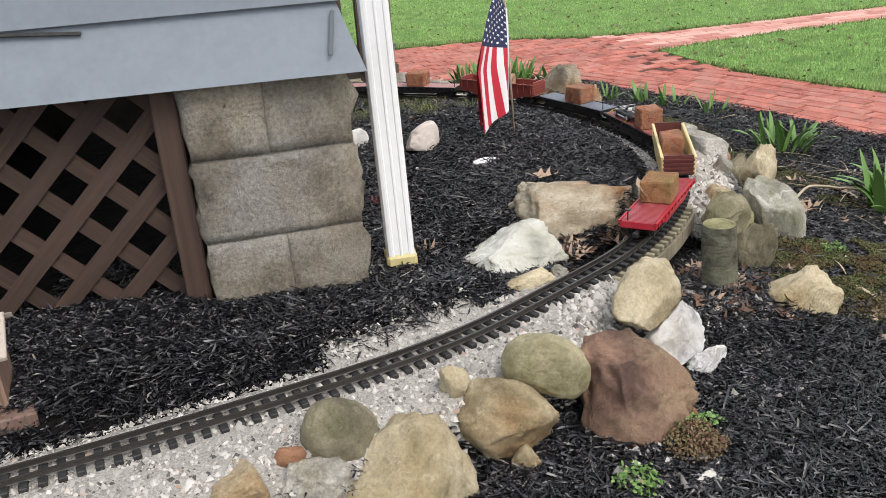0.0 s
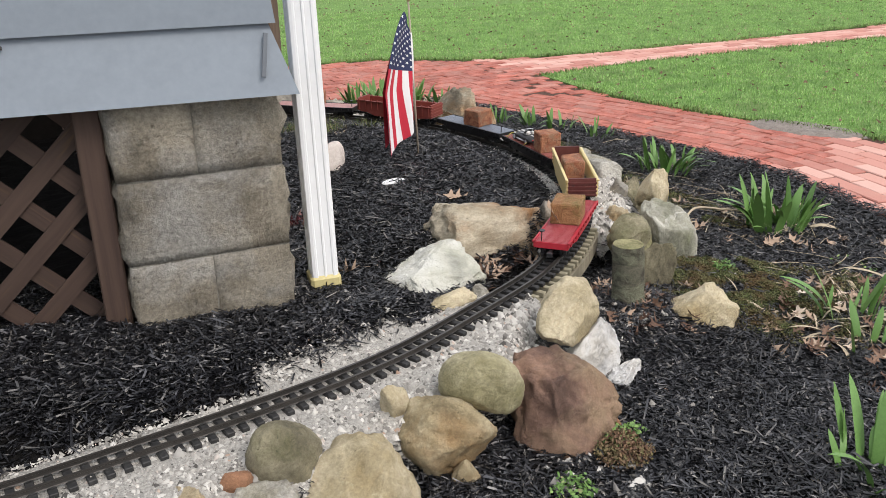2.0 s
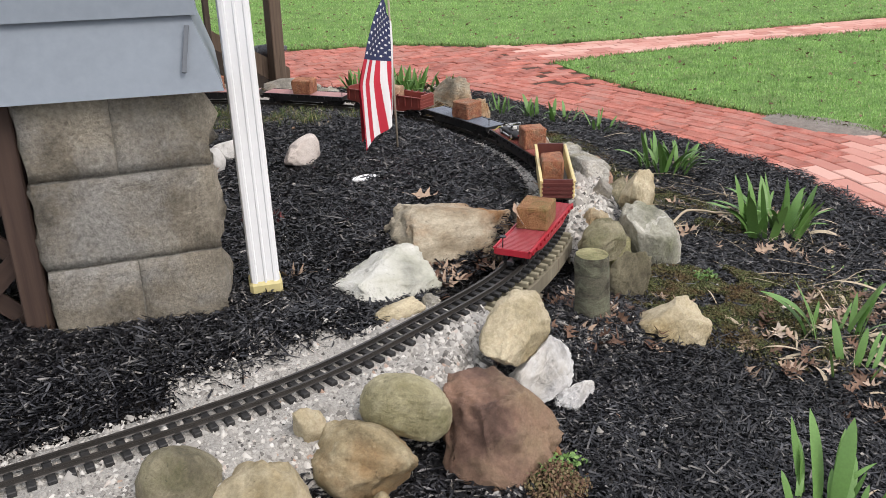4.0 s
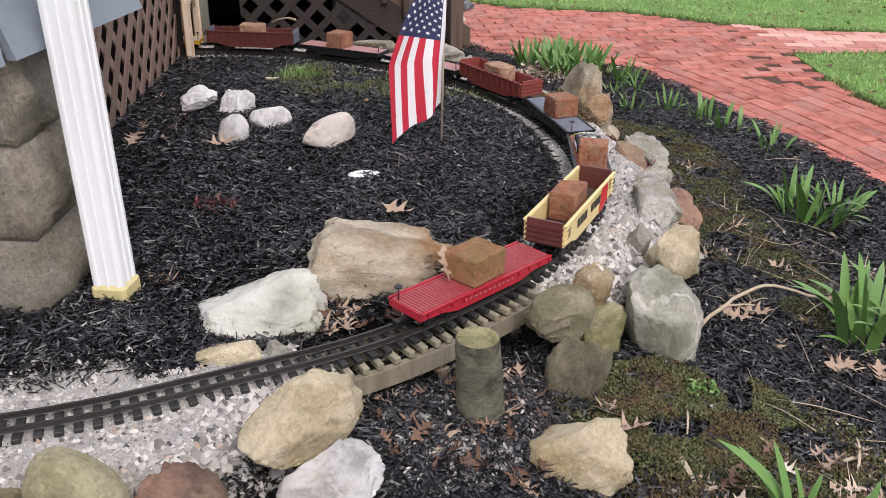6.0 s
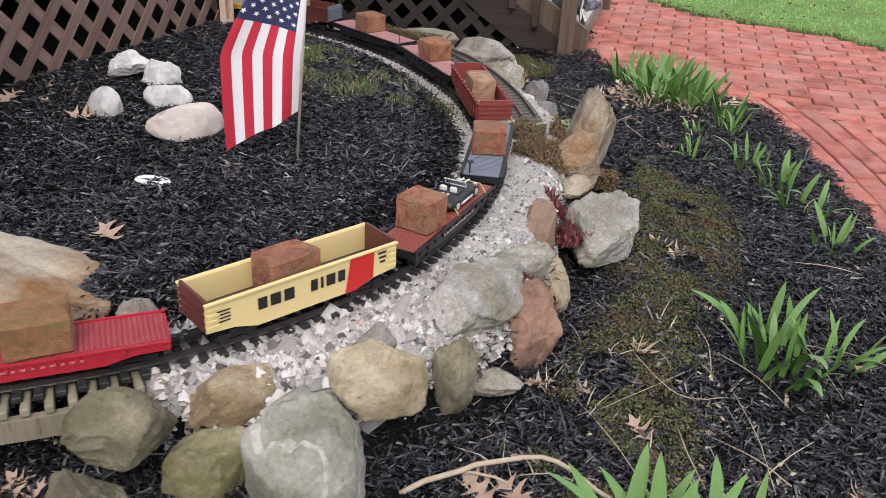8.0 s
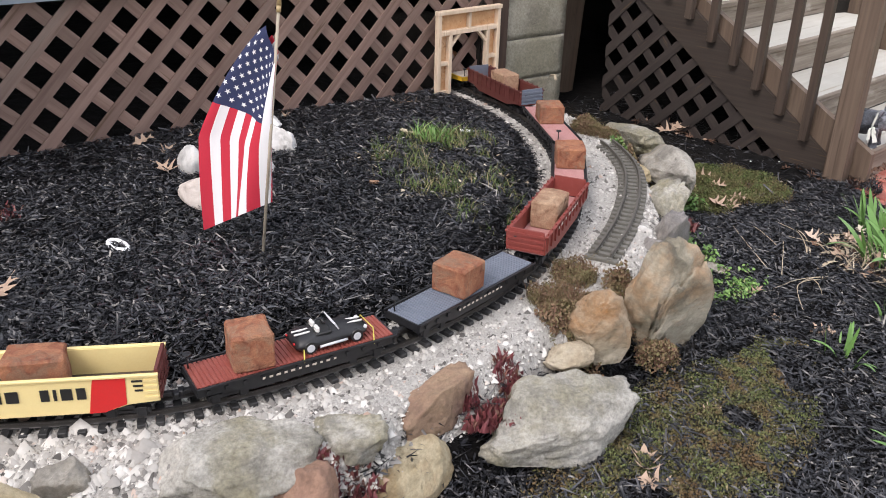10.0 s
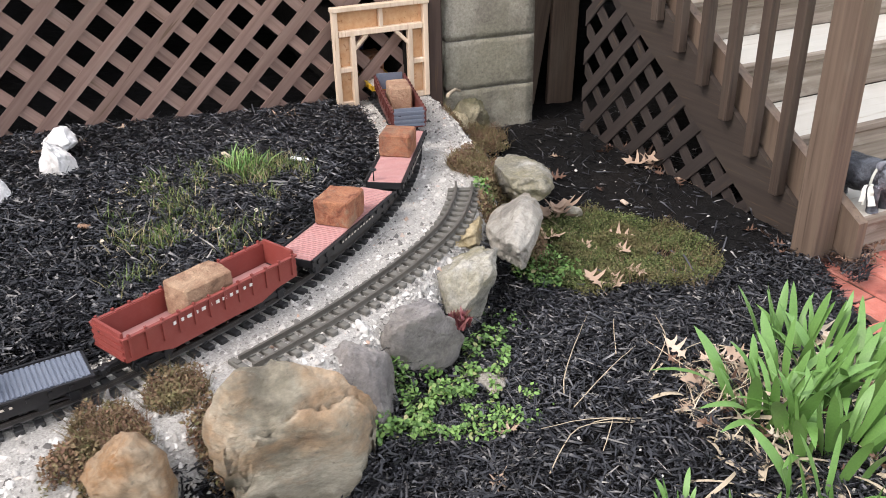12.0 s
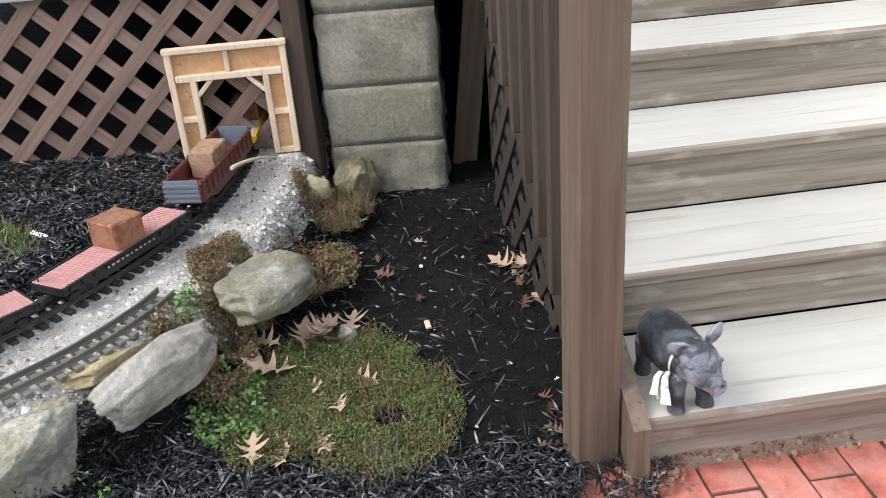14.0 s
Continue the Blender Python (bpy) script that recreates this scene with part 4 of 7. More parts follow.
# loose planks leaning in the corner by the block pier
for x, y, lean, w in ((-0.970, 5.130, -7, 0.085), (-0.958, 5.285, 0, 0.115)):
    bm = bmesh.new()
    box(bm, (0, 0, 0), (0.03, w, 0.9), 0.003)
    tagged(part("plank", bm, M["newel"], m=pose(x, y, 0.0, lean, 4, 5) @ pose(0, 0, 0.45)), "brown wooden plank leaning upright by the block pier", "plank", group="leaning planks")

# white downspout-like post by the pier
post = thing("white_post", "white ribbed square porch post with a worn yellow foot", "post", m=pose(0.208, 2.075, 0.25, 0, -0.8, 0))
bm = bmesh.new()
prof = []
for k in range(4):
    c_, s_ = (1, 0, -1, 0)[k], (0, 1, 0, -1)[k]
    for u, o in ((-0.033, 0.034), (-0.026, 0.036), (-0.021, 0.036), (-0.019, 0.033), (-0.004, 0.033), (-0.002, 0.036), (0.002, 0.036), (0.004, 0.033), (0.019, 0.033), (0.021, 0.036), (0.026, 0.036), (0.033, 0.034)):
        prof.append((c_ * u - s_ * -o, s_ * u + c_ * -o))
lo_ = [bm.verts.new((x, y, 0.02)) for x, y in prof]
hi_ = [bm.verts.new((x, y, 1.25)) for x, y in prof]
for i in range(len(prof)):
    bm.faces.new((lo_[i], lo_[(i + 1) % len(prof)], hi_[(i + 1) % len(prof)], hi_[i]))
bm.faces.new(hi_)
bmesh.ops.recalc_face_normals(bm, faces=bm.faces)
part("shaft", bm, M["vinyl"], post)
bm = bmesh.new()
box(bm, (0, 0, 0.0), (0.082, 0.082, 0.075), 0.008)
part("foot", bm, M["cap_yellow"], post, "worn yellowish foot")

# ---------------------------------------------------------------- stairs with railing
stairs = thing("stairs", "weathered grey wooden outdoor stairs rising from the brick path", "stairs", kind="structure")
RISE, RUN, NX = 0.165, 0.29, 0.935
for k in range(6):
    x, z = NX - k * RUN, (k + 1) * RISE
    bm = bmesh.new()
    box(bm, (0, 0, 0), (0.314, 1.35, 0.036), 0.010)
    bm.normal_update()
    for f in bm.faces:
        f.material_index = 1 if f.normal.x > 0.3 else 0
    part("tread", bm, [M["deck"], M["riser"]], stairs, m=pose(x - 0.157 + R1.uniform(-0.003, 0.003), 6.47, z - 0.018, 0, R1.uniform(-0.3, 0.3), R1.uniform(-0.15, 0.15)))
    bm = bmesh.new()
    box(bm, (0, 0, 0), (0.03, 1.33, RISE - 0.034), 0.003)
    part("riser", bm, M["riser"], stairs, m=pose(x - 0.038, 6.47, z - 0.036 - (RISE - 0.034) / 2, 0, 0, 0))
for y in (5.765, 7.16):
    bm = bmesh.new()
    pts = [(NX + 0.025, -0.03), (NX + 0.025, 0.165), (NX - 6 * RUN, 0.165 + 6.1 * RISE), (NX - 6 * RUN, 1.0), (0.70, -0.03)]
    lo = [bm.verts.new((px, y, pz)) for px, pz in pts]
    hi = [bm.verts.new((px, y + 0.036, pz)) for px, pz in pts]
    bm.faces.new(lo), bm.faces.new(hi[::-1])
    for i in range(5):
        bm.faces.new((lo[(i + 1) % 5], lo[i], hi[i], hi[(i + 1) % 5]))
    bmesh.ops.recalc_face_normals(bm, faces=bm.faces)
    part("stringer", bm, M["newel"], stairs)
bm = bmesh.new()
box(bm, (NX - 6 * RUN - 0.6, 6.0, 6 * RISE - 0.02), (1.2, 2.6, 0.04))
part("landing", bm, M["deck"], stairs)

stairs.matrix_basis = FLIGHT
railing = thing("stair_railing", "brown weathered wooden stair railing with square balusters", "railing", kind="structure")
bm = bmesh.new()
box(bm, (0, 0, 0.6), (0.086, 0.096, 1.26), 0.006)
part("newel_post", bm, M["newel"], railing, m=pose(NX - 0.084, 5.711, -0.03, 0, 0, 7))
# outer rake board that the balusters stand against
bm = bmesh.new()
pts = [(0.67, -0.02), (0.83, -0.02), (0.83, 0.085), (-0.82, 1.205), (-0.82, 1.01)]
lo = [bm.verts.new((px, 5.738, pz)) for px, pz in pts]
hi = [bm.verts.new((px, 5.760, pz)) for px, pz in pts]
bm.faces.new(lo), bm.faces.new(hi[::-1])
for i in range(5):
    bm.faces.new((lo[(i + 1) % 5], lo[i], hi[i], hi[(i + 1) % 5]))
bmesh.ops.recalc_face_normals(bm, faces=bm.faces)
part("rake_board", bm, M["rail_wood_x"], railing)
bm = bmesh.new()
box(bm, (0, 0, 0), (0.036, 0.036, 0.98), 0.003)
bal = mesh_of(bm, "baluster", M["rail_wood"])
for k in range(10):
    x = 0.672 - 0.1325 * k
    part("baluster", bal, None, railing, m=pose(x, 5.719, 0.165 + 0.645 * (0.672 - x) + 0.49, 0, 0, 0))
bm = bmesh.new()
box(bm, (0, 0, 0), (1.95, 0.05, 0.09), 0.006)
part("handrail", bm, M["rail_wood_x"], railing, m=pose(0.05, 5.722, 1.56, 0, math.degrees(math.atan(0.645)), 0))
railing.matrix_basis = FLIGHT
# lattice under the stairs, its wood colour darkened for the shade there
lat2 = lattice("lattice_screen", "brown diagonal lattice under the stairs, coloured dark for shade", (-0.95, 5.765), (1, 0), 1.75, -0.06, 1.12, width=0.045, shift=((0.165, 0.1115), (0.161, 0.128)),
               clip=[(0.47, -0.06), (1.70, -0.06), (1.70, 0.0), (0.47, 0.83)], mat="lattice_shaded")
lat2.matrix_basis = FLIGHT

# ---------------------------------------------------------------- tunnel portal
PORTAL = pose(-0.572, 4.483, 0.215, 0, 0, 103.5) @ Matrix.Scale(0.92, 4)
portal = thing("tunnel_portal", "pale pine toy tunnel portal leaning on the lattice", "portal", m=PORTAL)


def frame_box(c, s, name="frame_board", mat="portal"):
    bm = bmesh.new()
    box(bm, (0, 0, 0), s, 0.002)
    return part(name, bm, M[mat], portal, m=pose(*c))


# local x runs across the portal, local -y faces the garden
HW, HT = 0.193, 0.385
for sg in (-1, 1):
    frame_box((sg * (HW - 0.008), -0.012, HT / 2), (0.021, 0.026, HT), "post")
    frame_box((sg * (HW - 0.075), -0.012, 0.138), (0.020, 0.026, 0.276), "post")
    frame_box((sg * (HW - 0.042), -0.010, 0.008), (0.050, 0.02, 0.020), "cross_rail")
    frame_box((sg * (HW - 0.042), -0.010, 0.145), (0.050, 0.02, 0.020), "cross_rail")
    frame_box((sg * (HW - 0.042), 0.004, 0.138), (0.055, 0.008, 0.276), "panel", "portal_panel")
    bm = bmesh.new()
    box(bm, (0, 0, 0), (0.075, 0.02, 0.014), 0.002)
    part("corner_brace", bm, M["portal"], portal, m=pose(sg * (HW - 0.108), -0.012, 0.248, 0, sg * 45, 0))
frame_box((0, -0.014, HT - 0.009), (2 * HW + 0.012, 0.032, 0.018), "top_rail")
frame_box((0, -0.012, 0.284), (2 * HW - 0.042, 0.026, 0.022), "cross_rail")
frame_box((0, -0.012, 0.33), (0.016, 0.022, 0.074), "post")
frame_box((0, 0.004, 0.33), (2 * HW - 0.02, 0.008, 0.09), "panel", "portal_panel")
# added lining, the tunnel's darkness put into its colour
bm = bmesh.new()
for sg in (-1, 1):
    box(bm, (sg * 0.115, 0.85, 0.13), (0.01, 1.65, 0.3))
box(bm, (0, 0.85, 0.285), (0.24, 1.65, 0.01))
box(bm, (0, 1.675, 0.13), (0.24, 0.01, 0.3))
part("tunnel_lining", bm, M["dark"], portal, "near-black added lining, standing in for tunnel darkness")

# ---------------------------------------------------------------- rocks
def rock_mesh(seed, s, mat, angular=0.5, sub=4, split=False, slope=(0, 0)):
    """A boulder: a ball cut by many planes into facets, its edges worn, with chips and hollows."""
    r = random.Random(seed)
    t = bmesh.new()
    bmesh.ops.create_icosphere(t, subdivisions=sub, radius=1.0)
    planes = []
    if angular > 0.25:
        for ax in ((1, 0, 0), (-1, 0, 0), (0, -1, 0), (0, 0, 1)):
            d = (Vector(ax) + Vector((r.gauss(0, 0.42), r.gauss(0, 0.42), r.gauss(0, 0.3)))).normalized()
            planes.append((d, r.uniform(0.60, 0.80)))
        for _ in range(int(3 + 8 * angular)):
            d = Vector((r.gauss(0, 1), r.gauss(0, 1), r.gauss(0.2, 0.8))).normalized()
            planes.append((d, r.uniform(0.64, 0.90)))
    else:
        for _ in range(6):
            d = Vector((r.gauss(0, 1), r.gauss(0, 1), r.gauss(0, 0.9))).normalized()
            planes.append((d, r.uniform(0.72, 0.92)))
    off = Vector((r.uniform(0, 50), r.uniform(0, 50), r.uniform(0, 50)))
    hard = 0.74 + 0.24 * min(1.0, angular * 1.3)
    for v in t.verts:
        p = v.co.copy()
        for d, lim in planes:
            k = p.dot(d) - lim
            if k > 0:
                p -= d * k * hard
        p *= 1 + (0.10 if angular > 0.25 else 0.045) * noise.fractal(v.co * 1.4 + off, 1.0, 2.0, 3)
        chip = noise.fractal(v.co * 4 + off, 0.8, 2.1, 6)
        step = 1 - abs(noise.noise(v.co * 2.6 - off))
        p += v.co * (0.075 * chip - 0.05 * max(0.0, step - 0.82) * 4) * (0.22 + angular)
        p.z = max(p.z, -0.5)
        v.co = p
    lo = [min(v.co[i] for v in t.verts) for i in range(3)]
    hi = [max(v.co[i] for v in t.verts) for i in range(3)]
    for v in t.verts:
        c = v.co
        v.co = Vector(((c.x - (lo[0] + hi[0]) / 2) / (hi[0] - lo[0]) * s[0], (c.y - (lo[1] + hi[1]) / 2) / (hi[1] - lo[1]) * s[1], (c.z - lo[2]) / (hi[2] - lo[2]) * s[2]))
        v.co.z *= max(0.15, 1 + slope[0] * v.co.x / s[0] + slope[1] * v.co.y / s[1])
        if split:
            k = v.co.y / s[1] * 2 - 0.16 * math.sin(v.co.x / s[0] * 5) + 0.12 * noise.noise(v.co * 18) + 0.42
            if abs(k) < 0.06:
                v.co.z -= 0.075 * (1 - abs(k) / 0.06)
            elif k < 0:
                v.co.z -= 0.016 + 0.02 * max(0.0, noise.noise(v.co * 9))
    for f in t.faces:
        f.smooth = True
    me = mesh_of(t, "boulder", mat)
    me.polygons.foreach_set("use_smooth", [True] * len(me.polygons))
    return me


def rock(x, y, z, size, yaw, stone, lab, seed, angular=0.5, tilt=(0, 0), slope=(0, 0)):
    """One fieldstone: base point, size (width, depth, height), turn, stone kind and how it is cut."""
    me = rock_mesh(seed, size, STONE[stone], angular, 5 if max(size) > 0.13 else 4, split="split" in lab, slope=slope)
    ob = new("boulder" if max(size) > 0.12 else "stone", me)
    ob.matrix_basis = pose(x, y, z, tilt[0], tilt[1], yaw)
    return tagged(ob, lab, "rock", "border stones" if y < 2.2 or abs(near_track(x, y)[0][0]) < 0.45 else "stones on the mulch")


rock(-0.013, 1.383, 0.158, (0.172, 0.135, 0.119), 47, "olive", "smooth rounded olive-grey fieldstone in the border", 7, 0.25, (0, 0), (-0.61, -0.16))
rock(0.097, 1.295, 0.027, (0.268, 0.224, 0.203), -26, "cream", "large cream sandstone boulder in the border", 33, 0.45, (-10, 0), (0.4, 0.46))
rock(0.322, 1.432, 0.090, (0.213, 0.173, 0.165), 147, "tan", "angular tan sandstone boulder in the border", 10, 0.45, (-10, -14), (-0.14, 0.5))
rock(0.422, 1.465, 0.186, (0.193, 0.138, 0.124), -23, "green", "smooth mossy green-tan boulder lying on others", 4, 0.2, (0, 14), (0, -0.45))
rock(0.605, 1.455, 0.03, (0.270, 0.220, 0.240), -34, "red", "big red-brown slanting boulder in the border", 104, 0.7, (0, 8), (-0.45, 0))
rock(0.752, 1.687, 0.201, (0.138, 0.242, 0.118), -40, "cream", "cream boulder perched on the border stones", 33, 0.45, (10, 0), (-0.11, 0.2))
rock(0.813, 1.652, 0.107, (0.192, 0.120, 0.117), 14, "white", "rough white quartz boulder", 27, 0.65, (0, -14), (0.34, -0.16))
rock(0.864, 1.603, 0.049, (0.139, 0.074, 0.088), 30, "white", "small white quartz stone", 32, 0.45, (10, 20), (-0.31, -0.36))
rock(0.244, 1.473, 0.187, (0.066, 0.054, 0.082), 40, "cream", "small tan stone beside the ballast", 3, 0.45, (0, -14), (-0.53, -0.18))
rock(-0.111, 1.329, 0.175, (0.071, 0.060, 0.051), -16, "rusty", "small red-brown stone in the border", 20, 0.45, (0, 0), (0.49, -0.4))
rock(-0.073, 1.323, 0.115, (0.148, 0.149, 0.076), 81, "pale", "pale grey stone in the border", 7, 0.45, (0, 14), (-0.43, 0.07))
rock(-0.206, 1.277, 0.151, (0.136, 0.101, 0.068), 139, "tan", "tan stone at the end of the border", 15, 0.65, (0, 14), (0.31, -0.45))
rock(0.745, 1.430, 0.050, (0.060, 0.051, 0.050), -132, "rusty", "small red stone lying in the mulch", 27, 0.45, (-10, 0), (0.59, -0.01))
rock(0.355, 1.349, 0.055, (0.064, 0.050, 0.069), -28, "tan", "small tan stone lying in the mulch", 25, 0.65, (0, 0), (-0.07, -0.5))
rock(0.770, 2.345, 0.140, (0.445, 0.315, 0.196), 18, "rust", "big rust-streaked sandstone boulder inside the loop", 108, 0.62, (0, 3), (-0.16, -0.05))
rock(0.530, 2.115, 0.165, (0.325, 0.245, 0.110), 16, "whitegreen", "whitish boulder inside the loop", 29, 0.5, (0, 0), (0.12, 0.5))
rock(0.519, 1.925, 0.194, (0.142, 0.081, 0.044), -170, "cream", "flat yellow-tan stone beside the rails", 29, 0.45, (0, 0), (-0.38, 0.48))
rock(0.619, 1.955, 0.194, (0.057, 0.045, 0.039), 20, "pale", "small pale stone beside the rails", 35, 0.65, (0, 0), (-0.58, 0.12))
rock(1.031, 2.435, 0.173, (0.091, 0.074, 0.114), 37, "grey", "small grey wedge stone behind the big boulder", 22, 0.65, (10, -14), (-0.42, 0.43))
rock(1.243, 1.850, 0.049, (0.243, 0.198, 0.122), 0, "cream", "flat tan sandstone slab lying in the mulch", 32, 0.45, (10, -14), (0.27, 0.04))
rock(1.205, 2.191, 0.164, (0.174, 0.118, 0.110), 30, "olive", "rounded olive-tan boulder in the border", 2, 0.65, (0, 0), (0.45, 0.22))
rock(1.267, 2.375, 0.127, (0.171, 0.103, 0.116), 62, "tan", "tan slab stone leaning on the border", 29, 0.45, (0, 14), (0.43, -0.24))
rock(1.302, 2.303, 0.027, (0.175, 0.116, 0.147), 51, "green", "mossy green boulder in the border", 31, 0.45, (10, -14), (0.13, 0.02))
rock(1.457, 2.370, 0.003, (0.226, 0.207, 0.236), -108, "striped", "grey-green boulder with a white vein", 15, 0.45, (0, 0), (0.17, -0.29))
rock(1.240, 2.079, 0.033, (0.133, 0.154, 0.172), -33, "olive", "greenish pale boulder at the foot of the border", 7, 0.65, (-10, 0), (0.37, -0.42))
rock(1.492, 2.523, 0.170, (0.196, 0.113, 0.138), 50, "cream", "cream sandstone boulder in the border", 26, 0.45, (0, 0), (-0.57, -0.39))
rock(1.498, 2.743, 0.053, (0.141, 0.117, 0.172), -41, "olive", "olive-grey boulder in the border", 25, 0.45, (-10, 14), (0.22, 0.18))
rock(1.563, 2.817, 0.055, (0.148, 0.100, 0.045), 28, "pale", "pale stone low in the border", 34, 0.45, (-10, 0), (-0.03, 0.2))
rock(1.488, 2.903, 0.151, (0.303, 0.152, 0.109), 90, "pale", "fissured grey limestone block in the border", 14, 0.45, (0, 0), (0.09, 0.33))
rock(1.550, 2.977, 0.022, (0.171, 0.145, 0.195), 65, "red", "reddish grey stone beside the limestone block", 34, 0.65, (0, 14), (0.32, 0.1))
rock(1.410, 2.620, 0.185, (0.100, 0.070, 0.070), 64, "grey", "small grey stone by the ballast", 130, 0.7, (0, 0), (0, 0))
rock(1.463, 3.112, 0.135, (0.186, 0.149, 0.098), 55, "pale", "pale grey rough stone in the border", 19, 0.65, (0, 0), (0.6, -0.13))
rock(1.510, 3.238, 0.026, (0.210, 0.126, 0.138), 105, "tan", "tan angular boulder in the border", 3, 0.45, (-10, -14), (-0.1, 0.2))
rock(1.431, 3.321, 0.119, (0.204, 0.119, 0.107), 103, "red", "red-brown wedge stone in the border", 19, 0.45, (-10, 0), (0.61, -0.18))
rock(1.527, 3.548, 0.031, (0.368, 0.169, 0.157), 85, "pale", "big pale grey limestone boulder in the border", 31, 0.65, (-10, 14), (0.61, 0.49))
rock(1.379, 3.693, 0.142, (0.133, 0.085, 0.053), -98, "rust", "small ochre stone on the border", 35, 0.45, (0, 0), (0.54, 0.24))
rock(1.327, 3.802, 0.111, (0.165, 0.143, 0.177), 22, "rust", "tan boulder in the border", 33, 0.45, (0, 4), (0.53, -0.26))
rock(1.230, 4.078, -0.002, (0.332, 0.174, 0.352), 108, "split", "tall split tan boulder leaning in the border", 2, 0.65, (10, 0), (-0.31, -0.19))
rock(1.054, 4.187, 0.020, (0.194, 0.126, 0.202), 71, "slate", "dark grey slab in the border", 30, 0.45, (0, 14), (-0.12, 0.11))
rock(0.915, 4.351, 0.052, (0.244, 0.113, 0.194), 112, "slate", "grey slab in the border", 22, 0.45, (10, 0), (-0.22, -0.46))
rock(0.736, 4.477, 0.052, (0.204, 0.155, 0.177), 135, "pale", "pale grey leaning slab in the border", 31, 0.65, (10, 0), (0.32, -0.42))
rock(0.561, 4.668, 0.152, (0.332, 0.143, 0.117), 161, "grey", "grey limestone boulder leaning in the border", 10, 0.45, (10, 0), (-0.04, -0.29))
rock(0.194, 4.811, 0.127, (0.373, 0.176, 0.110), -13, "pale", "pale flat-topped stone in the border", 15, 0.45, (10, -14), (0.02, -0.49))
rock(0.963, 4.237, 0.165, (0.085, 0.055, 0.055), -7, "white", "small white stone on the ballast edge", 32, 0.65, (0, 0), (0.55, -0.14))
rock(0.534, 4.552, 0.155, (0.267, 0.094, 0.060), 155, "cream", "yellowish stone beside the disused track", 23, 0.45, (0, 14), (0.68, 0.06))
rock(-0.641, 4.816, 0.033, (0.153, 0.138, 0.144), 112, "olive", "brown-green stone by the block pier", 17, 0.65, (10, 0), (0.21, 0.08))
rock(-0.461, 4.740, 0.106, (0.102, 0.077, 0.089), 122, "cream", "cream stone by the tunnel portal", 25, 0.45, (0, -14), (0.3, 0.35))
rock(-0.649, 4.644, 0.102, (0.120, 0.082, 0.097), 126, "rust", "leaning tan slab by the tunnel portal", 14, 0.45, (0, 18), (0.43, -0.09))
rock(1.028, 4.116, 0.100, (0.115, 0.142, 0.090), 71, "pale", "rough pale stone bedded in the ballast edge", 31, 0.45, (0, 0), (0.59, 0.28))
rock(1.000, 4.516, 0.000, (0.100, 0.080, 0.060), 20, "grey", "small grey stone among green herbs", 149, 0.6, (0, 0), (0, 0))
rock(0.190, 4.970, 0.020, (0.060, 0.050, 0.050), 40, "pale", "small pale stone in the moss mat", 150, 0.6, (0, 0), (0, 0))
rock(0.105, 3.141, 0.245, (0.110, 0.068, 0.095), 14, "smooth", "half-round grey stone on the mulch", 32, 0.15, (10, 0), (0.32, 0.28))
rock(0.172, 3.315, 0.238, (0.156, 0.100, 0.087), -144, "smooth", "smooth oval pale stone on the mulch", 8, 0.05, (0, -14), (-0.07, 0.46))
rock(0.427, 3.126, 0.259, (0.212, 0.107, 0.101), 55, "pink", "smooth oblong pinkish stone on the mulch", 28, 0.05, (0, 14), (0.68, -0.47))
rock(-0.132, 3.453, 0.277, (0.143, 0.094, 0.068), 32, "smooth", "angular whitish stone on the mulch", 34, 0.65, (10, -8), (0.41, 0.02))
rock(0.011, 3.453, 0.219, (0.138, 0.101, 0.116), 32, "smooth", "grey-white stone on the mulch", 15, 0.65, (-10, 0), (0.18, -0.46))

# ---------------------------------------------------------------- track
def offset_line(line, tan, d):
    return line + d * np.stack([tan[:, 1], -tan[:, 0]], 1)


def sweep(bm, pts, zs, prof):
    """A closed profile (sideways, up) swept along a level line."""
    t = np.gradient(pts, axis=0)
    t /= np.linalg.norm(t, axis=1)[:, None]
    rings = []
    for p, q, z in zip(pts, t, zs):
        rings.append([bm.verts.new((p[0] + q[1] * a, p[1] - q[0] * a, z + b)) for a, b in prof])
    k = len(prof)
    for r1, r2 in zip(rings, rings[1:]):
        for i in range(k):
            bm.faces.new((r1[i], r1[(i + 1) % k], r2[(i + 1) % k], r2[i]))
    bm.faces.new(rings[0][::-1])
    bm.faces.new(rings[-1])
    bmesh.ops.recalc_face_normals(bm, faces=bm.faces)


RAIL = [(-0.0036, 0.0), (0.0036, 0.0), (0.0024, 0.002), (0.0018, 0.0085), (0.0029, 0.0095), (0.0029, 0.0125), (-0.0029, 0.0125), (-0.0029, 0.0095), (-0.0018, 0.0085), (-0.0024, 0.002)]


def tie_mesh(mat):
    t = bmesh.new()
    box(t, (0, 0, 0), (0.0165, 0.092, 0.011), 0.0015)
    for sg in (-1, 1):
        box(t, (0, sg * 0.0225, 0.0065), (0.012, 0.014, 0.004))
    return mesh_of(t, "tie", mat)


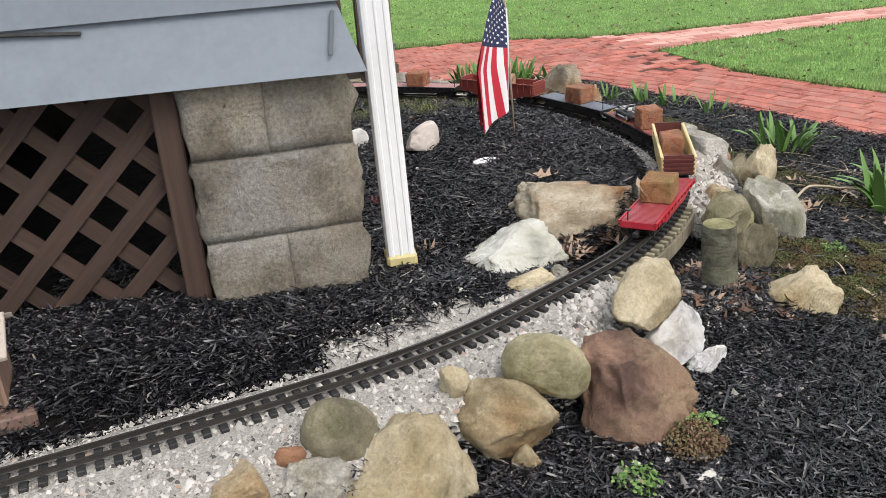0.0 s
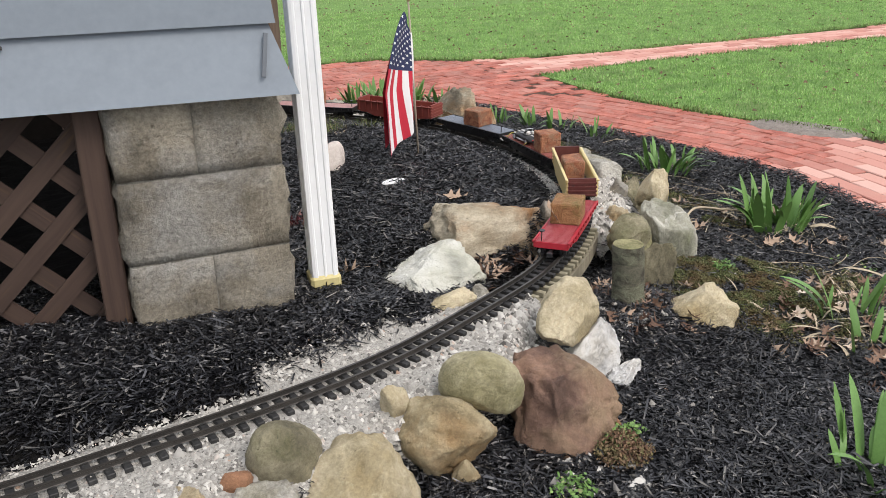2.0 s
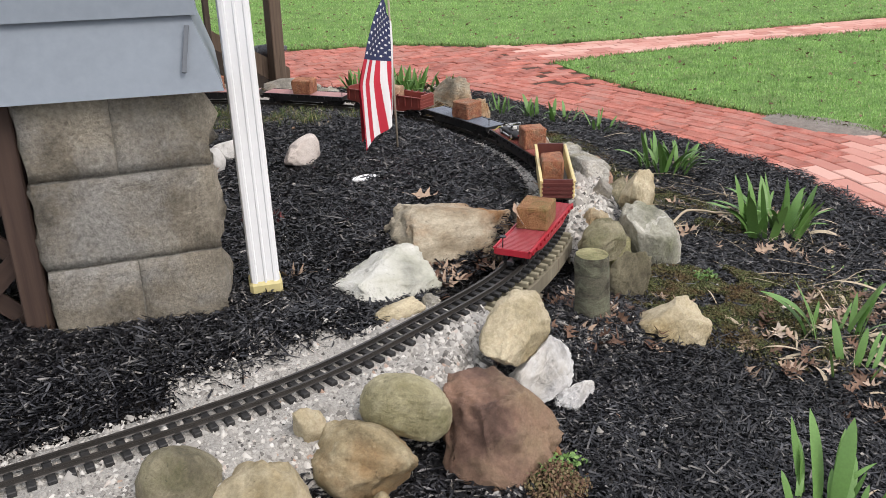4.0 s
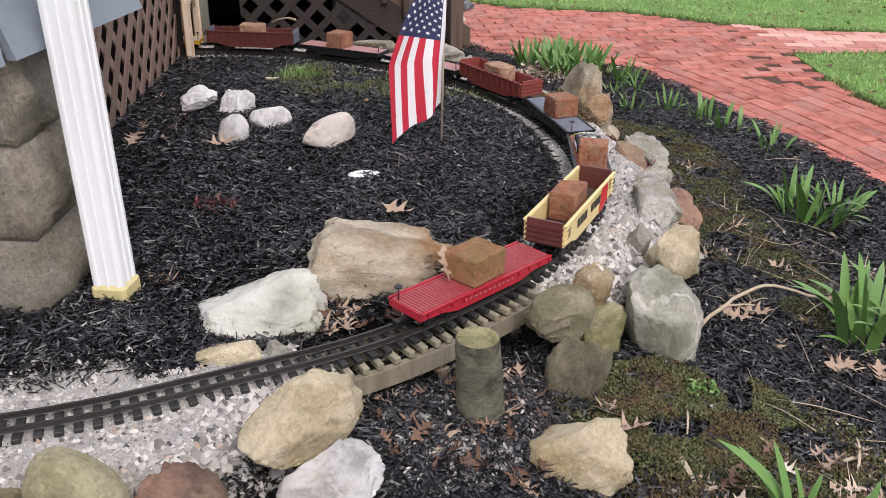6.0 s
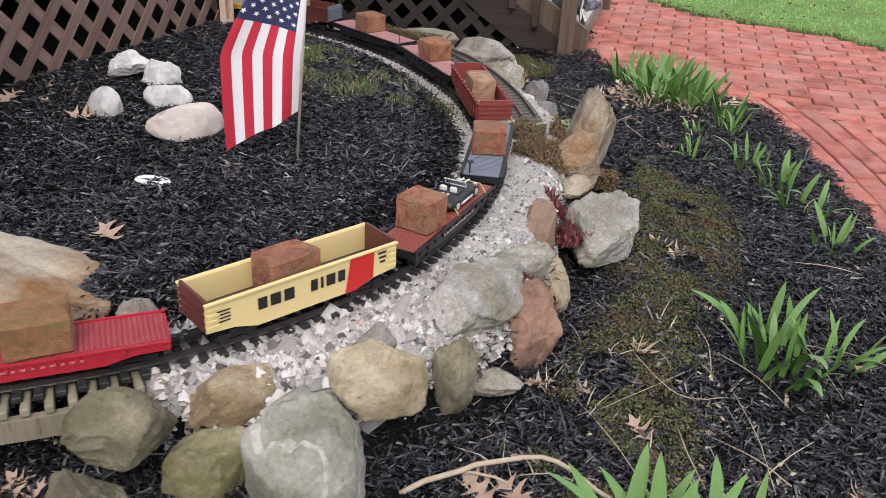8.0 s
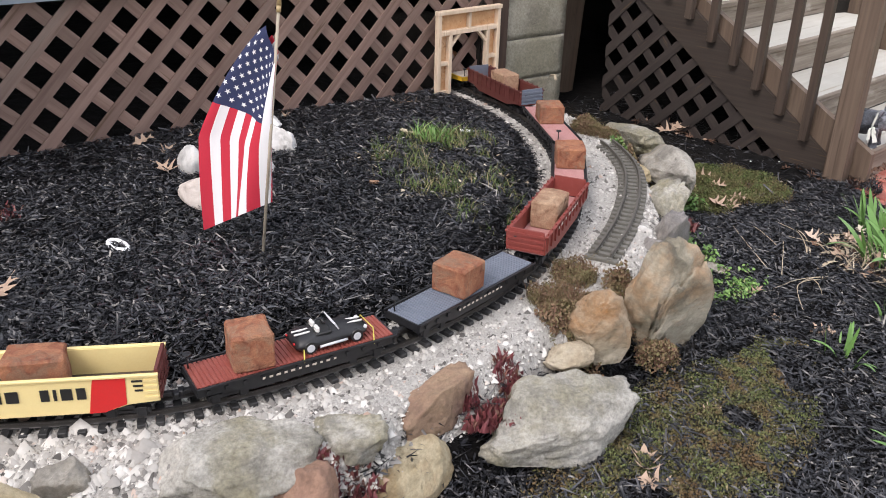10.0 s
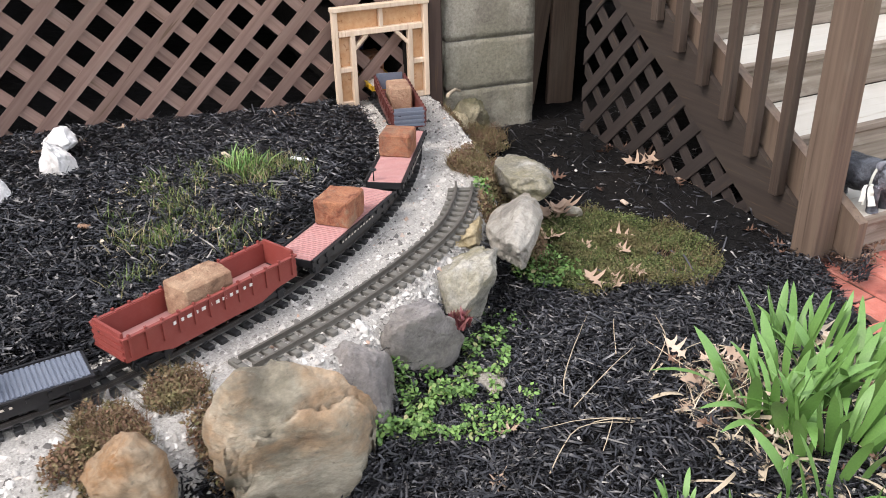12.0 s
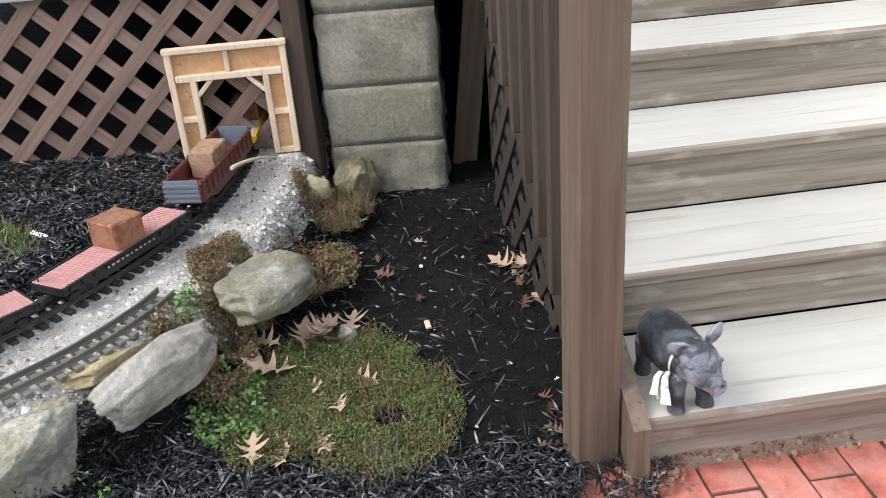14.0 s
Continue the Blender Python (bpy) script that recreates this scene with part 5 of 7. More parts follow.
def track(name, label, line, z_of, s0, s1, spacing, tie_mat, rail_mat, dz=0.0):
    root = thing(name, label, "railway track", kind="structure")
    ln, s = evened(line, 0.012)
    tn = np.gradient(ln, axis=0)
    tn /= np.linalg.norm(tn, axis=1)[:, None]
    ok = (s >= s0) & (s <= s1)
    for sg in (-1, 1):
        bm = bmesh.new()
        q = offset_line(ln, tn, sg * 0.0225)[ok]
        sweep(bm, q, [z_of(*p) + 0.0075 + dz for p in q], RAIL)
        part("rail", bm, rail_mat, root)
    me = tie_mesh(tie_mat)
    for k, v in enumerate(np.arange(s0, s1, spacing)):
        x, y = np.interp(v, s, ln[:, 0]), np.interp(v, s, ln[:, 1])
        a = math.atan2(np.interp(v, s, tn[:, 1]), np.interp(v, s, tn[:, 0]))
        part("tie", me, None, root, m=pose(x, y, z_of(x, y) + 0.0005 + dz, R1.uniform(-1.2, 1.2), 0, math.degrees(a) + R1.uniform(-1.6, 1.6)))
    return root


S_A, S_B = s_of(-1.25, 1.26), s_of(-1.8, 4.25)
track("railway_track", "dark garden railway track on black plastic ties", LINE, lambda x, y: float(track_z(x, y)), S_A, S_B, 0.0335, M["tie"], M["rail"])
SIDE = spline([(1.10, 3.98), (1.03, 4.07), (0.92, 4.20), (0.75, 4.365), (0.57, 4.50), (0.40, 4.575), (0.30, 4.60)])
track("disused_track", "weathered grey spare track piece lying half buried in grit", SIDE, lambda x, y: float(track_z(x, y)) + 0.001, 0.02, 1.04, 0.033, M["tie_old"], M["rail_old"])

# timber trestle where the ballast shelf is broken
trestle = thing("trestle", "weathered timber trestle boards with cross ties under the track", "trestle")
s1, s2 = s_of(0.64, 1.88), s_of(1.12, 2.38)
seg = (S >= s1) & (S <= s2)
for d, (za, zb_) in ((0.061, (-0.066, -0.024)), (-0.05, (-0.066, -0.024))):
    bm = bmesh.new()
    q = offset_line(LINE, TAN, d)[seg][::6]
    sweep(bm, q, [0.0] * len(q), [(-0.009, 0.213 + za), (0.009, 0.213 + za), (0.009, 0.213 + zb_), (-0.009, 0.213 + zb_)])
    part("side_board", bm, M["trestle"], trestle)
t = bmesh.new()
box(t, (0, -0.006, 0), (0.015, 0.120, 0.016), 0.002)
tt = mesh_of(t, "cross_tie", M["trestle_tie"])
for v in np.arange(s1, s2, 0.0345):
    x, y, a = at_s(v)
    part("cross_tie", tt, None, trestle, m=pose(x, y, 0.213 - 0.0135, R1.uniform(-1, 1), 0, math.degrees(a) + R1.uniform(-3, 3)))
for v in (s1 + 0.08, (s1 + s2) / 2, s2 - 0.06):
    x, y, a = at_s(v)
    bm = bmesh.new()
    box(bm, (0, 0, 0), (0.03, 0.14, 0.14), 0.003)
    part("support_block", bm, M["trestle"], trestle, m=pose(x, y, 0.065, 0, 0, math.degrees(a)))

# sawn stump standing outside the trestle
stump = thing("log_stump", "sawn grey-barked upright log with a mossy cut top", "log", m=pose(1.055, 1.905, 0.035) @ Matrix.Diagonal((0.86, 0.86, 1.0, 1)))
bm = bmesh.new()
rings = []
for i, (z, r) in enumerate(((-0.02, 0.072), (0.02, 0.068), (0.07, 0.060), (0.13, 0.055), (0.19, 0.054), (0.24, 0.053), (0.268, 0.052), (0.274, 0.048))):
    rings.append([bm.verts.new((r * (1 + 0.07 * noise.noise(Vector((math.cos(a) * 2, math.sin(a) * 2, z * 4)))) * math.cos(a) - 0.07 * z, r * (1 + 0.05 * noise.noise(Vector((math.cos(a) * 5, math.sin(a) * 5, z * 6 + 5)))) * math.sin(a), z)) for a in [2 * math.pi * k / 28 for k in range(28)]])
for r1, r2 in zip(rings, rings[1:]):
    for i in range(28):
        f = bm.faces.new((r1[i], r1[(i + 1) % 28], r2[(i + 1) % 28], r2[i]))
        f.smooth = True
bm.faces.new(rings[0][::-1])
part("bark", bm, M["bark"], stump)
bm = bmesh.new()
ctr = bm.verts.new((-0.019, 0, 0.276))
rim = [bm.verts.new((0.049 * math.cos(a) - 0.019, 0.049 * math.sin(a), 0.2745)) for a in [2 * math.pi * k / 28 for k in range(28)]]
for i in range(28):
    bm.faces.new((ctr, rim[i], rim[(i + 1) % 28]))
part("cut_face", bm, M["stump_top"], stump, "mossy sawn top")

# ---------------------------------------------------------------- train
P = {k: paint_mat("car_" + k, c, 0.45, d, 45, dc) for k, c, d, dc in (
    ("red", (0.42, 0.018, 0.035), 0.25, (0.40, 0.10, 0.09)), ("red_deck", (0.33, 0.045, 0.055), 0.5, (0.42, 0.16, 0.15)), ("cream", (0.72, 0.58, 0.27), 0.25, (0.60, 0.50, 0.27)),
    ("soo_floor", (0.06, 0.045, 0.035), 0.6, (0.13, 0.10, 0.07)), ("brown", (0.11, 0.030, 0.026), 0.35, (0.20, 0.09, 0.07)), ("bo_deck", (0.26, 0.065, 0.05), 0.35, (0.33, 0.14, 0.11)),
    ("black", (0.012, 0.012, 0.014), 0.25, (0.06, 0.06, 0.06)), ("slate", (0.13, 0.15, 0.19), 0.3, (0.25, 0.27, 0.31)), ("oxide", (0.22, 0.045, 0.036), 0.3, (0.30, 0.11, 0.09)),
    ("mauve", (0.40, 0.20, 0.19), 0.4, (0.50, 0.34, 0.31)), ("yellow", (0.62, 0.37, 0.02), 0.25, (0.5, 0.33, 0.1)), ("pale", (0.50, 0.44, 0.38), 0.4, (0.36, 0.28, 0.23)),
    ("faded", (0.52, 0.16, 0.16), 0.5, (0.42, 0.06, 0.07)), ("navy", (0.014, 0.035, 0.13), 0.25, (0.05, 0.08, 0.17)), ("sign_red", (0.55, 0.018, 0.018), 0.15, None), ("ink", (0.012, 0.012, 0.012), 0.1, None), ("white", (0.66, 0.65, 0.62), 0.15, None),
    ("chrome", (0.55, 0.56, 0.58), 0.1, None), ("tyre", (0.015, 0.015, 0.015), 0.1, None), ("strap", (0.60, 0.52, 0.10), 0.2, None))}
CL, CW, PITCH = 0.422, 0.104, 0.466
t = bmesh.new()
tube(t, (0, -0.0035, 0), (0, 0.0035, 0), 0.0145, 0.0135, 16)
tube(t, (0, -0.0055, 0), (0, -0.0035, 0), 0.0165, 0.0165, 16)
WHEEL = mesh_of(t, "wheel", P["black"])
t = bmesh.new()
for sg in (-1, 1):
    box(t, (0, sg * 0.033, 0.016), (0.085, 0.006, 0.010), 0.001)
    for e in (-1, 1):
        box(t, (e * 0.028, sg * 0.034, 0.014), (0.018, 0.008, 0.02), 0.001)
box(t, (0, 0, 0.022), (0.03, 0.072, 0.012), 0.001)
for e in (-1, 1):
    tube(t, (e * 0.028, -0.03, 0.0145), (e * 0.028, 0.03, 0.0145), 0.002, 0.002, 6)
BOGIE = mesh_of(t, "bogie", P["black"])
t = bmesh.new()
box(t, (0, 0, 0.026), (0.042, 0.010, 0.009), 0.001)
box(t, (0.02, 0.004, 0.026), (0.012, 0.018, 0.014), 0.002)
COUPLER = mesh_of(t, "coupler", P["black"])
t = bmesh.new()
tube(t, (0, 0, 0), (0, 0, 0.036), 0.0018, 0.0018, 6)
tube(t, (0, 0, 0.034), (0, 0, 0.037), 0.009, 0.009, 12)
BRAKE = mesh_of(t, "brake_wheel", P["black"])


def under(root):
    for e in (-1, 1):
        b = part("bogie", BOGIE, None, root, m=pose(e * 0.145, 0, 0))
        for x in (-0.028, 0.028):
            for sg in (-1, 1):
                part("wheel", WHEEL, None, b, m=pose(x, sg * 0.0225, 0.0155, 0, 0, 0 if sg < 0 else 180))
        part("coupler", COUPLER, None, root, m=pose(e * (CL / 2 + 0.008), 0, 0, 0, 0, 0 if e > 0 else 180))
    part("brake_wheel", BRAKE, None, root, m=pose(-CL / 2 + 0.008, 0.03, 0.05))


def flat_car(name, label, deck, side, m, marks=None, lip=None):
    root = thing(name, label, "train car", m=m, group="cars of the toy train")
    under(root)
    bm = bmesh.new()
    # deep-bellied side sills and end beams
    for sg in (-1, 1):
        pts = [(-CL / 2, 0.052), (-CL / 2, 0.036), (-0.15, 0.034), (-0.10, 0.022), (0.10, 0.022), (0.15, 0.034), (CL / 2, 0.036), (CL / 2, 0.052)]
        lo = [bm.verts.new((x, sg * CW / 2, z)) for x, z in pts]
        hi = [bm.verts.new((x, sg * (CW / 2 - 0.006), z)) for x, z in pts]
        bm.faces.new(lo), bm.faces.new(hi[::-1])
        for i in range(8):
            bm.faces.new((lo[(i + 1) % 8], lo[i], hi[i], hi[(i + 1) % 8]))
        for k in range(12):
            box(bm, (-CL / 2 + 0.02 + k * 0.036, sg * (CW / 2 + 0.002), 0.044), (0.007, 0.005, 0.009))
        box(bm, (0, sg * (CW / 2 + 0.001), 0.0525), (CL, 0.005, 0.004))
    for e in (-1, 1):
        box(bm, (e * (CL / 2 - 0.004), 0, 0.043), (0.008, CW - 0.004, 0.018))
    bmesh.ops.recalc_face_normals(bm, faces=bm.faces)
    part("side_sill", bm, side, root)
    bm = bmesh.new()
    n, x0, prof = 46, -CL / 2 + 0.003, [(-CL / 2 + 0.003, 0.044)]
    step = (CL - 0.006) / n
    for k in range(n):
        prof += [(x0 + k * step, 0.0515), (x0 + (k + 0.12) * step, 0.0538), (x0 + (k + 0.68) * step, 0.0538), (x0 + (k + 0.8) * step, 0.0515)]
    prof += [(CL / 2 - 0.003, 0.0515), (CL / 2 - 0.003, 0.044)]
    hw = CW / 2 - 0.0065
    va = [bm.verts.new((x, -hw, z)) for x, z in prof]
    vb = [bm.verts.new((x, hw, z)) for x, z in prof]
    for i in range(len(prof) - 1):
        bm.faces.new((va[i], va[i + 1], vb[i + 1], vb[i]))
    for i in range(n):
        j = 1 + 4 * i
        for vs in (va, vb):
            bm.faces.new((vs[j], vs[j + 1], vs[j + 2], vs[j + 3]))
    bmesh.ops.recalc_face_normals(bm, faces=bm.faces)
    part("deck", bm, deck, root)
    if marks is not None:
        lettering(root, marks, -CW / 2 - 0.0055, 0.043, 0.0042, 11, 0.015)
    return root


def lettering(root, mat, y, z, h, n, step):
    """Small unreadable side lettering as bars."""
    bm = bmesh.new()
    for k in range(n):
        w = step * (0.35 + 0.3 * ((k * 7) % 5) / 5)
        box(bm, ((k - n / 2) * step, y, z), (w, 0.0008, h))
    tagged(part("side_marks", bm, mat, root), "small pale side lettering as bars", kind="stuff")


def gondola(name, label, body, floor, inner, m, top=0.104, end=None, ribs=0, soo=False, marks=None):
    root = thing(name, label, "train car", m=m, group="cars of the toy train")
    under(root)
    for sg in (-1, 1):
        bm = bmesh.new()
        pts = [(-CL / 2, top), (-CL / 2, 0.047), (-0.155, 0.042), (-0.11, 0.028), (0.11, 0.028), (0.155, 0.042), (CL / 2, 0.047), (CL / 2, top)]
        lo = [bm.verts.new((x, sg * CW / 2, z)) for x, z in pts]
        hi = [bm.verts.new((x, sg * (CW / 2 - 0.005), z)) for x, z in pts]
        bm.faces.new(lo), bm.faces.new(hi[::-1])
        for i in range(8):
            bm.faces.new((lo[(i + 1) % 8], lo[i], hi[i], hi[(i + 1) % 8]))
        box(bm, (0, sg * (CW / 2 + 0.001), top), (CL + 0.004, 0.008, 0.005), 0.001)
        for k in range(ribs):
            box(bm, (-CL / 2 + 0.012 + k * (CL - 0.024) / max(ribs - 1, 1), sg * (CW / 2 + 0.002), 0.08), (0.005, 0.005, top - 0.048))
        if soo:
            for e in (-1, 1):
                for k in range(4):
                    box(bm, (e * (CL / 2 - 0.014), sg * (CW / 2 + 0.0012), 0.056 + 0.012 * k), (0.024, 0.003, 0.005))
        bmesh.ops.recalc_face_normals(bm, faces=bm.faces)
        part("side_wall", bm, body, root)
    for e in (-1, 1):
        bm = bmesh.new()
        box(bm, (e * (CL / 2 - 0.003), 0, 0.08), (0.006, CW - 0.012, top - 0.042))
        for k in range(4):
            box(bm, (e * (CL / 2 + 0.001), 0, 0.053 + 0.014 * k), (0.005, CW - 0.006, 0.006))
        part("end_wall", bm, end or body, root)
    bm = bmesh.new()
    box(bm, (0, 0, 0.046), (CL - 0.014, CW - 0.012, 0.008))
    part("floor", bm, floor, root)
    if soo:
        bm = bmesh.new()
        pts = [(0.098, 0.100), (0.085, 0.028), (0.112, 0.029), (0.152, 0.044), (0.155, 0.100)]
        bm.faces.new([bm.verts.new((x, -CW / 2 - 0.0016, z)) for x, z in pts])
        e_ = bmesh.ops.extrude_face_region(bm, geom=bm.faces[:])
        bmesh.ops.translate(bm, vec=(0, 0.001, 0), verts=[v for v in e_["geom"] if isinstance(v, bmesh.types.BMVert)])
        bmesh.ops.recalc_face_normals(bm, faces=bm.faces)
        part("red_panel", bm, P["sign_red"], root, "red painted panel")
        bm = bmesh.new()
        y, z, h = -CW / 2 - 0.0014, 0.072, 0.024
        x = -0.108
        for k, wd in enumerate((0.019, 0.022, 0.022, 0, 0.015, 0.006, 0.020, 0.016)):
            if k == 3:
                x += 0.030
            else:
                box(bm, (x + wd / 2, y, z), (wd, 0.0008, h), 0.0)
                part("side_bar", bm, P["ink"], root, "black painted bar")
                bm = bmesh.new()
                x += wd + 0.007
        bm.free()
        lm = bmesh.new()
        for k in range(4):
            box(lm, (-0.176, -CW / 2 - 0.0012, 0.084 - 0.007 * k), (0.026 - 0.004 * (k % 2), 0.0008, 0.0025))
        for k in range(3):
            box(lm, (0.176, -CW / 2 - 0.0012, 0.092 - 0.010 * k), (0.022 - 0.004 * k, 0.0008, 0.004))
        tagged(part("small_marks", lm, P["ink"], root), "small black lettering as bars", kind="stuff")
    if marks is not None:
        lettering(root, marks, -CW / 2 - 0.0032, 0.082, 0.007, 12, 0.017)
    return root


def load_brick(m, mat, s=(0.105, 0.088, 0.062), seed=0, label="broken half brick loaded on the toy train car"):
    r = random.Random(seed)
    t = bmesh.new()
    box(t, (0, 0, s[2] / 2), s, 0.004)
    bmesh.ops.subdivide_edges(t, edges=t.edges[:], cuts=3, use_grid_fill=True)
    off = Vector((seed * 3.1, seed, 0))
    for v in t.verts:
        k = noise.noise_vector(v.co * 28 + off)
        v.co += k * 0.0022
        if v.co.x > s[0] * 0.4:
            v.co.x += 0.010 * noise.noise(v.co * 18 + off) - 0.004
        c = v.co - Vector((s[0] * 0.45 * r.choice((-1, 1)), s[1] * 0.45, s[2]))
    ob = new("half_brick", mesh_of(t, "half_brick", mat))
    ob.matrix_basis = m
    return tagged(ob, label, "brick", "brick loads")


TAIL = s_of(0.86, 2.05)


def car_pose(k):
    s = TAIL + CL / 2 + k * PITCH
    (xa, ya, _), (xb, yb, _) = at_s(s - 0.15), at_s(s + 0.15)
    x, y = (xa + xb) / 2, (ya + yb) / 2
    z = float(track_z(x, y)) + 0.018
    slope = (float(track_z(xb, yb)) - float(track_z(xa, ya))) / 0.3
    return pose(x, y, z, 0, -math.degrees(math.atan(slope)), math.degrees(math.atan2(yb - ya, xb - xa)))


C = [car_pose(k) for k in range(11)]
flat_car("flat_car", "red plastic toy flat car with a ribbed deck", P["red_deck"], P["red"], C[0], P["faded"])
gondola("gondola_car", "cream toy gondola car with a red panel and black marks", P["cream"], P["soo_floor"], P["brown"], C[1], end=P["brown"], soo=True)
flat_car("flat_car", "black-sided toy flat car with a brown ribbed deck", P["bo_deck"], P["black"], C[2], P["pale"])
flat_car("flat_car", "black toy flat car with a slate grey ribbed deck", P["slate"], P["black"], C[3], P["pale"])
gondola("gondola_car", "oxide red toy gondola car with pale side marks", P["oxide"], P["mauve"], P["oxide"], C[4], top=0.097, ribs=12, marks=P["white"])
flat_car("flat_car", "dark toy flat car with a faded mauve deck", P["mauve"], P["black"], C[5], P["pale"])
flat_car("flat_car", "dark toy flat car with a faded mauve deck", P["mauve"], P["black"], C[6], P["pale"])
gondola("gondola_car", "dark brown toy gondola car with a blue-grey end", P["brown"], P["oxide"], P["brown"], C[7], top=0.099, ribs=12, end=P["slate"])
flat_car("flat_car", "yellow-sided toy flat car with a pale deck", P["pale"], P["yellow"], C[8], P["ink"])
gondola("gondola_car", "blue toy gondola car with pale end marks", P["navy"], P["black"], P["navy"], C[9], top=0.098, ribs=9, marks=P["slate"])
gondola("gondola_car", "blue toy gondola car with pale end marks", P["navy"], P["black"], P["navy"], C[10], top=0.098, ribs=9, marks=P["slate"])
FD, GD = 0.0538, 0.0502
for k, x, y, z, yaw, mat, s, lab in (
        (0, 0.005, 0.0, FD, 4, "brick_olive", (0.115, 0.092, 0.066), "orange-brown half brick with olive stains on the red flat car"),
        (1, -0.01, 0.008, GD, 2, "brick", (0.112, 0.072, 0.078), "red-brown half brick lying in the cream gondola"),
        (2, -0.085, 0.0, FD, -8, "brick", (0.085, 0.085, 0.076), "rough orange-red broken brick on the brown flat car"),
        (3, -0.02, 0.0, FD, 6, "brick", (0.095, 0.09, 0.07), "red half brick on the slate grey flat car"),
        (4, 0.0, 0.0, GD, 0, "brick_pale", (0.12, 0.075, 0.075), "pale tan half brick in the oxide red gondola"),
        (5, 0.01, 0.0, FD, 5, "brick", (0.10, 0.09, 0.066), "red-brown half brick on the mauve flat car"),
        (6, 0.02, 0.0, FD, -4, "brick", (0.095, 0.09, 0.066), "orange-brown half brick on the mauve flat car"),
        (7, 0.0, 0.0, GD, 0, "brick_pale", (0.115, 0.072, 0.078), "pale tan half brick in the dark brown gondola"),
        (8, 0.0, 0.0, FD, 0, "brick", (0.10, 0.09, 0.07), "dark red half brick on the yellow flat car"),
        (9, 0.0, 0.0, GD, 3, "brick_pale", (0.12, 0.075, 0.08), "pale tan half brick in the blue gondola"),
        (10, 0.0, 0.0, GD, 3, "brick", (0.12, 0.075, 0.072), "red half brick in the blue gondola")):
    load_brick(C[k] @ pose(x, y, z, 0, 0, yaw), M[mat], s, 20 + k, lab)

# toy convertible strapped to the third car
toy = thing("toy_car", "black toy convertible with white stripes strapped on the flat car", "toy car", m=C[2] @ pose(0.075, 0.0, FD, 0, 0, 0))
bm = bmesh.new()
secs = [(-0.078, 0.012, 0.030, 0.020), (-0.066, 0.009, 0.037, 0.030), (-0.035, 0.008, 0.038, 0.033), (-0.008, 0.008, 0.036, 0.030), (0.02, 0.008, 0.036, 0.033), (0.055, 0.009, 0.037, 0.030), (0.076, 0.011, 0.030, 0.020), (0.084, 0.014, 0.018, 0.017)]
rg = []
for x, z0, hw, z1 in secs:
    rg.append([bm.verts.new((x, hw * a, z0 + (z1 - z0) * b)) for a, b in ((-0.86, 0), (-1, 0.35), (-0.95, 0.7), (-0.6, 1), (0, 1.08), (0.6, 1), (0.95, 0.7), (1, 0.35), (0.86, 0))])
for r1, r2 in zip(rg, rg[1:]):
    for i in range(8):
        f = bm.faces.new((r1[i], r1[i + 1], r2[i + 1], r2[i]))
        f.smooth = True
    bm.faces.new((r1[8], r1[0], r2[0], r2[8]))
bm.faces.new(rg[0]), bm.faces.new(rg[-1])
bmesh.ops.recalc_face_normals(bm, faces=bm.faces)
part("body", bm, P["black"], toy)
bm = bmesh.new()
for sg in (-1, 1):
    box(bm, (0.047, sg * 0.007, 0.0335), (0.056, 0.005, 0.0015), 0, pose(0, 0, 0, 0, 3, 0))
    box(bm, (-0.056, sg * 0.007, 0.0335), (0.034, 0.005, 0.0015))
part("stripe", bm, P["white"], toy, "white bonnet stripes")
bm = bmesh.new()
box(bm, (-0.016, 0, 0.0325), (0.036, 0.054, 0.006), 0.002)
part("cockpit", bm, P["tyre"], toy, "open dark cockpit")
bm = bmesh.new()
for sg in (-1, 1):
    box(bm, (0, sg * 0.027, 0), (0.002, 0.002, 0.017))
for z in (-0.008, 0.008):
    box(bm, (0, 0, z), (0.002, 0.056, 0.002))
part("windscreen_frame", bm, P["chrome"], toy, "bright metal windscreen frame", m=pose(0.012, 0, 0.042, 0, -28, 0))
for sg in (-1, 1):
    bm = bmesh.new()
    ball(bm, (0.078, sg * 0.022, 0.021), (0.008, 0.010, 0.010), 2)
    part("headlight", bm, P["chrome"], toy, "round bright headlight")
    bm = bmesh.new()
    box(bm, (-0.026, sg * 0.013, 0.037), (0.008, 0.018, 0.020), 0.003)
    part("seat", bm, P["white"], toy, "pale bucket seat")
    bm = bmesh.new()
    tube(bm, (-0.03, sg * 0.038, 0.012), (0.03, sg * 0.038, 0.013), 0.0028, 0.0028, 8)
    part("side_pipe", bm, P["chrome"], toy, "bright side exhaust pipe")
    bm = bmesh.new()
    ball(bm, (-0.079, sg * 0.02, 0.022), (0.005, 0.008, 0.006), 1)
    part("tail_light", bm, P["sign_red"], toy, "small red tail light")
bm = bmesh.new()
tube(bm, (-0.004, 0.012, 0.036), (0.0, 0.012, 0.038), 0.008, 0.008, 12)
part("steering_wheel", bm, P["tyre"], toy)
bm = bmesh.new()
box(bm, (0.086, 0, 0.016), (0.003, 0.022, 0.007), 0.001)
part("grille", bm, P["tyre"], toy, "dark oval grille")
t = bmesh.new()
tube(t, (0, -0.006, 0), (0, 0.006, 0), 0.0135, 0.0135, 16)
TYRE = mesh_of(t, "tyre", P["tyre"])
t = bmesh.new()
tube(t, (0, -0.0068, 0), (0, 0.0068, 0), 0.0085, 0.0085, 12)
RIM = mesh_of(t, "rim", P["chrome"])
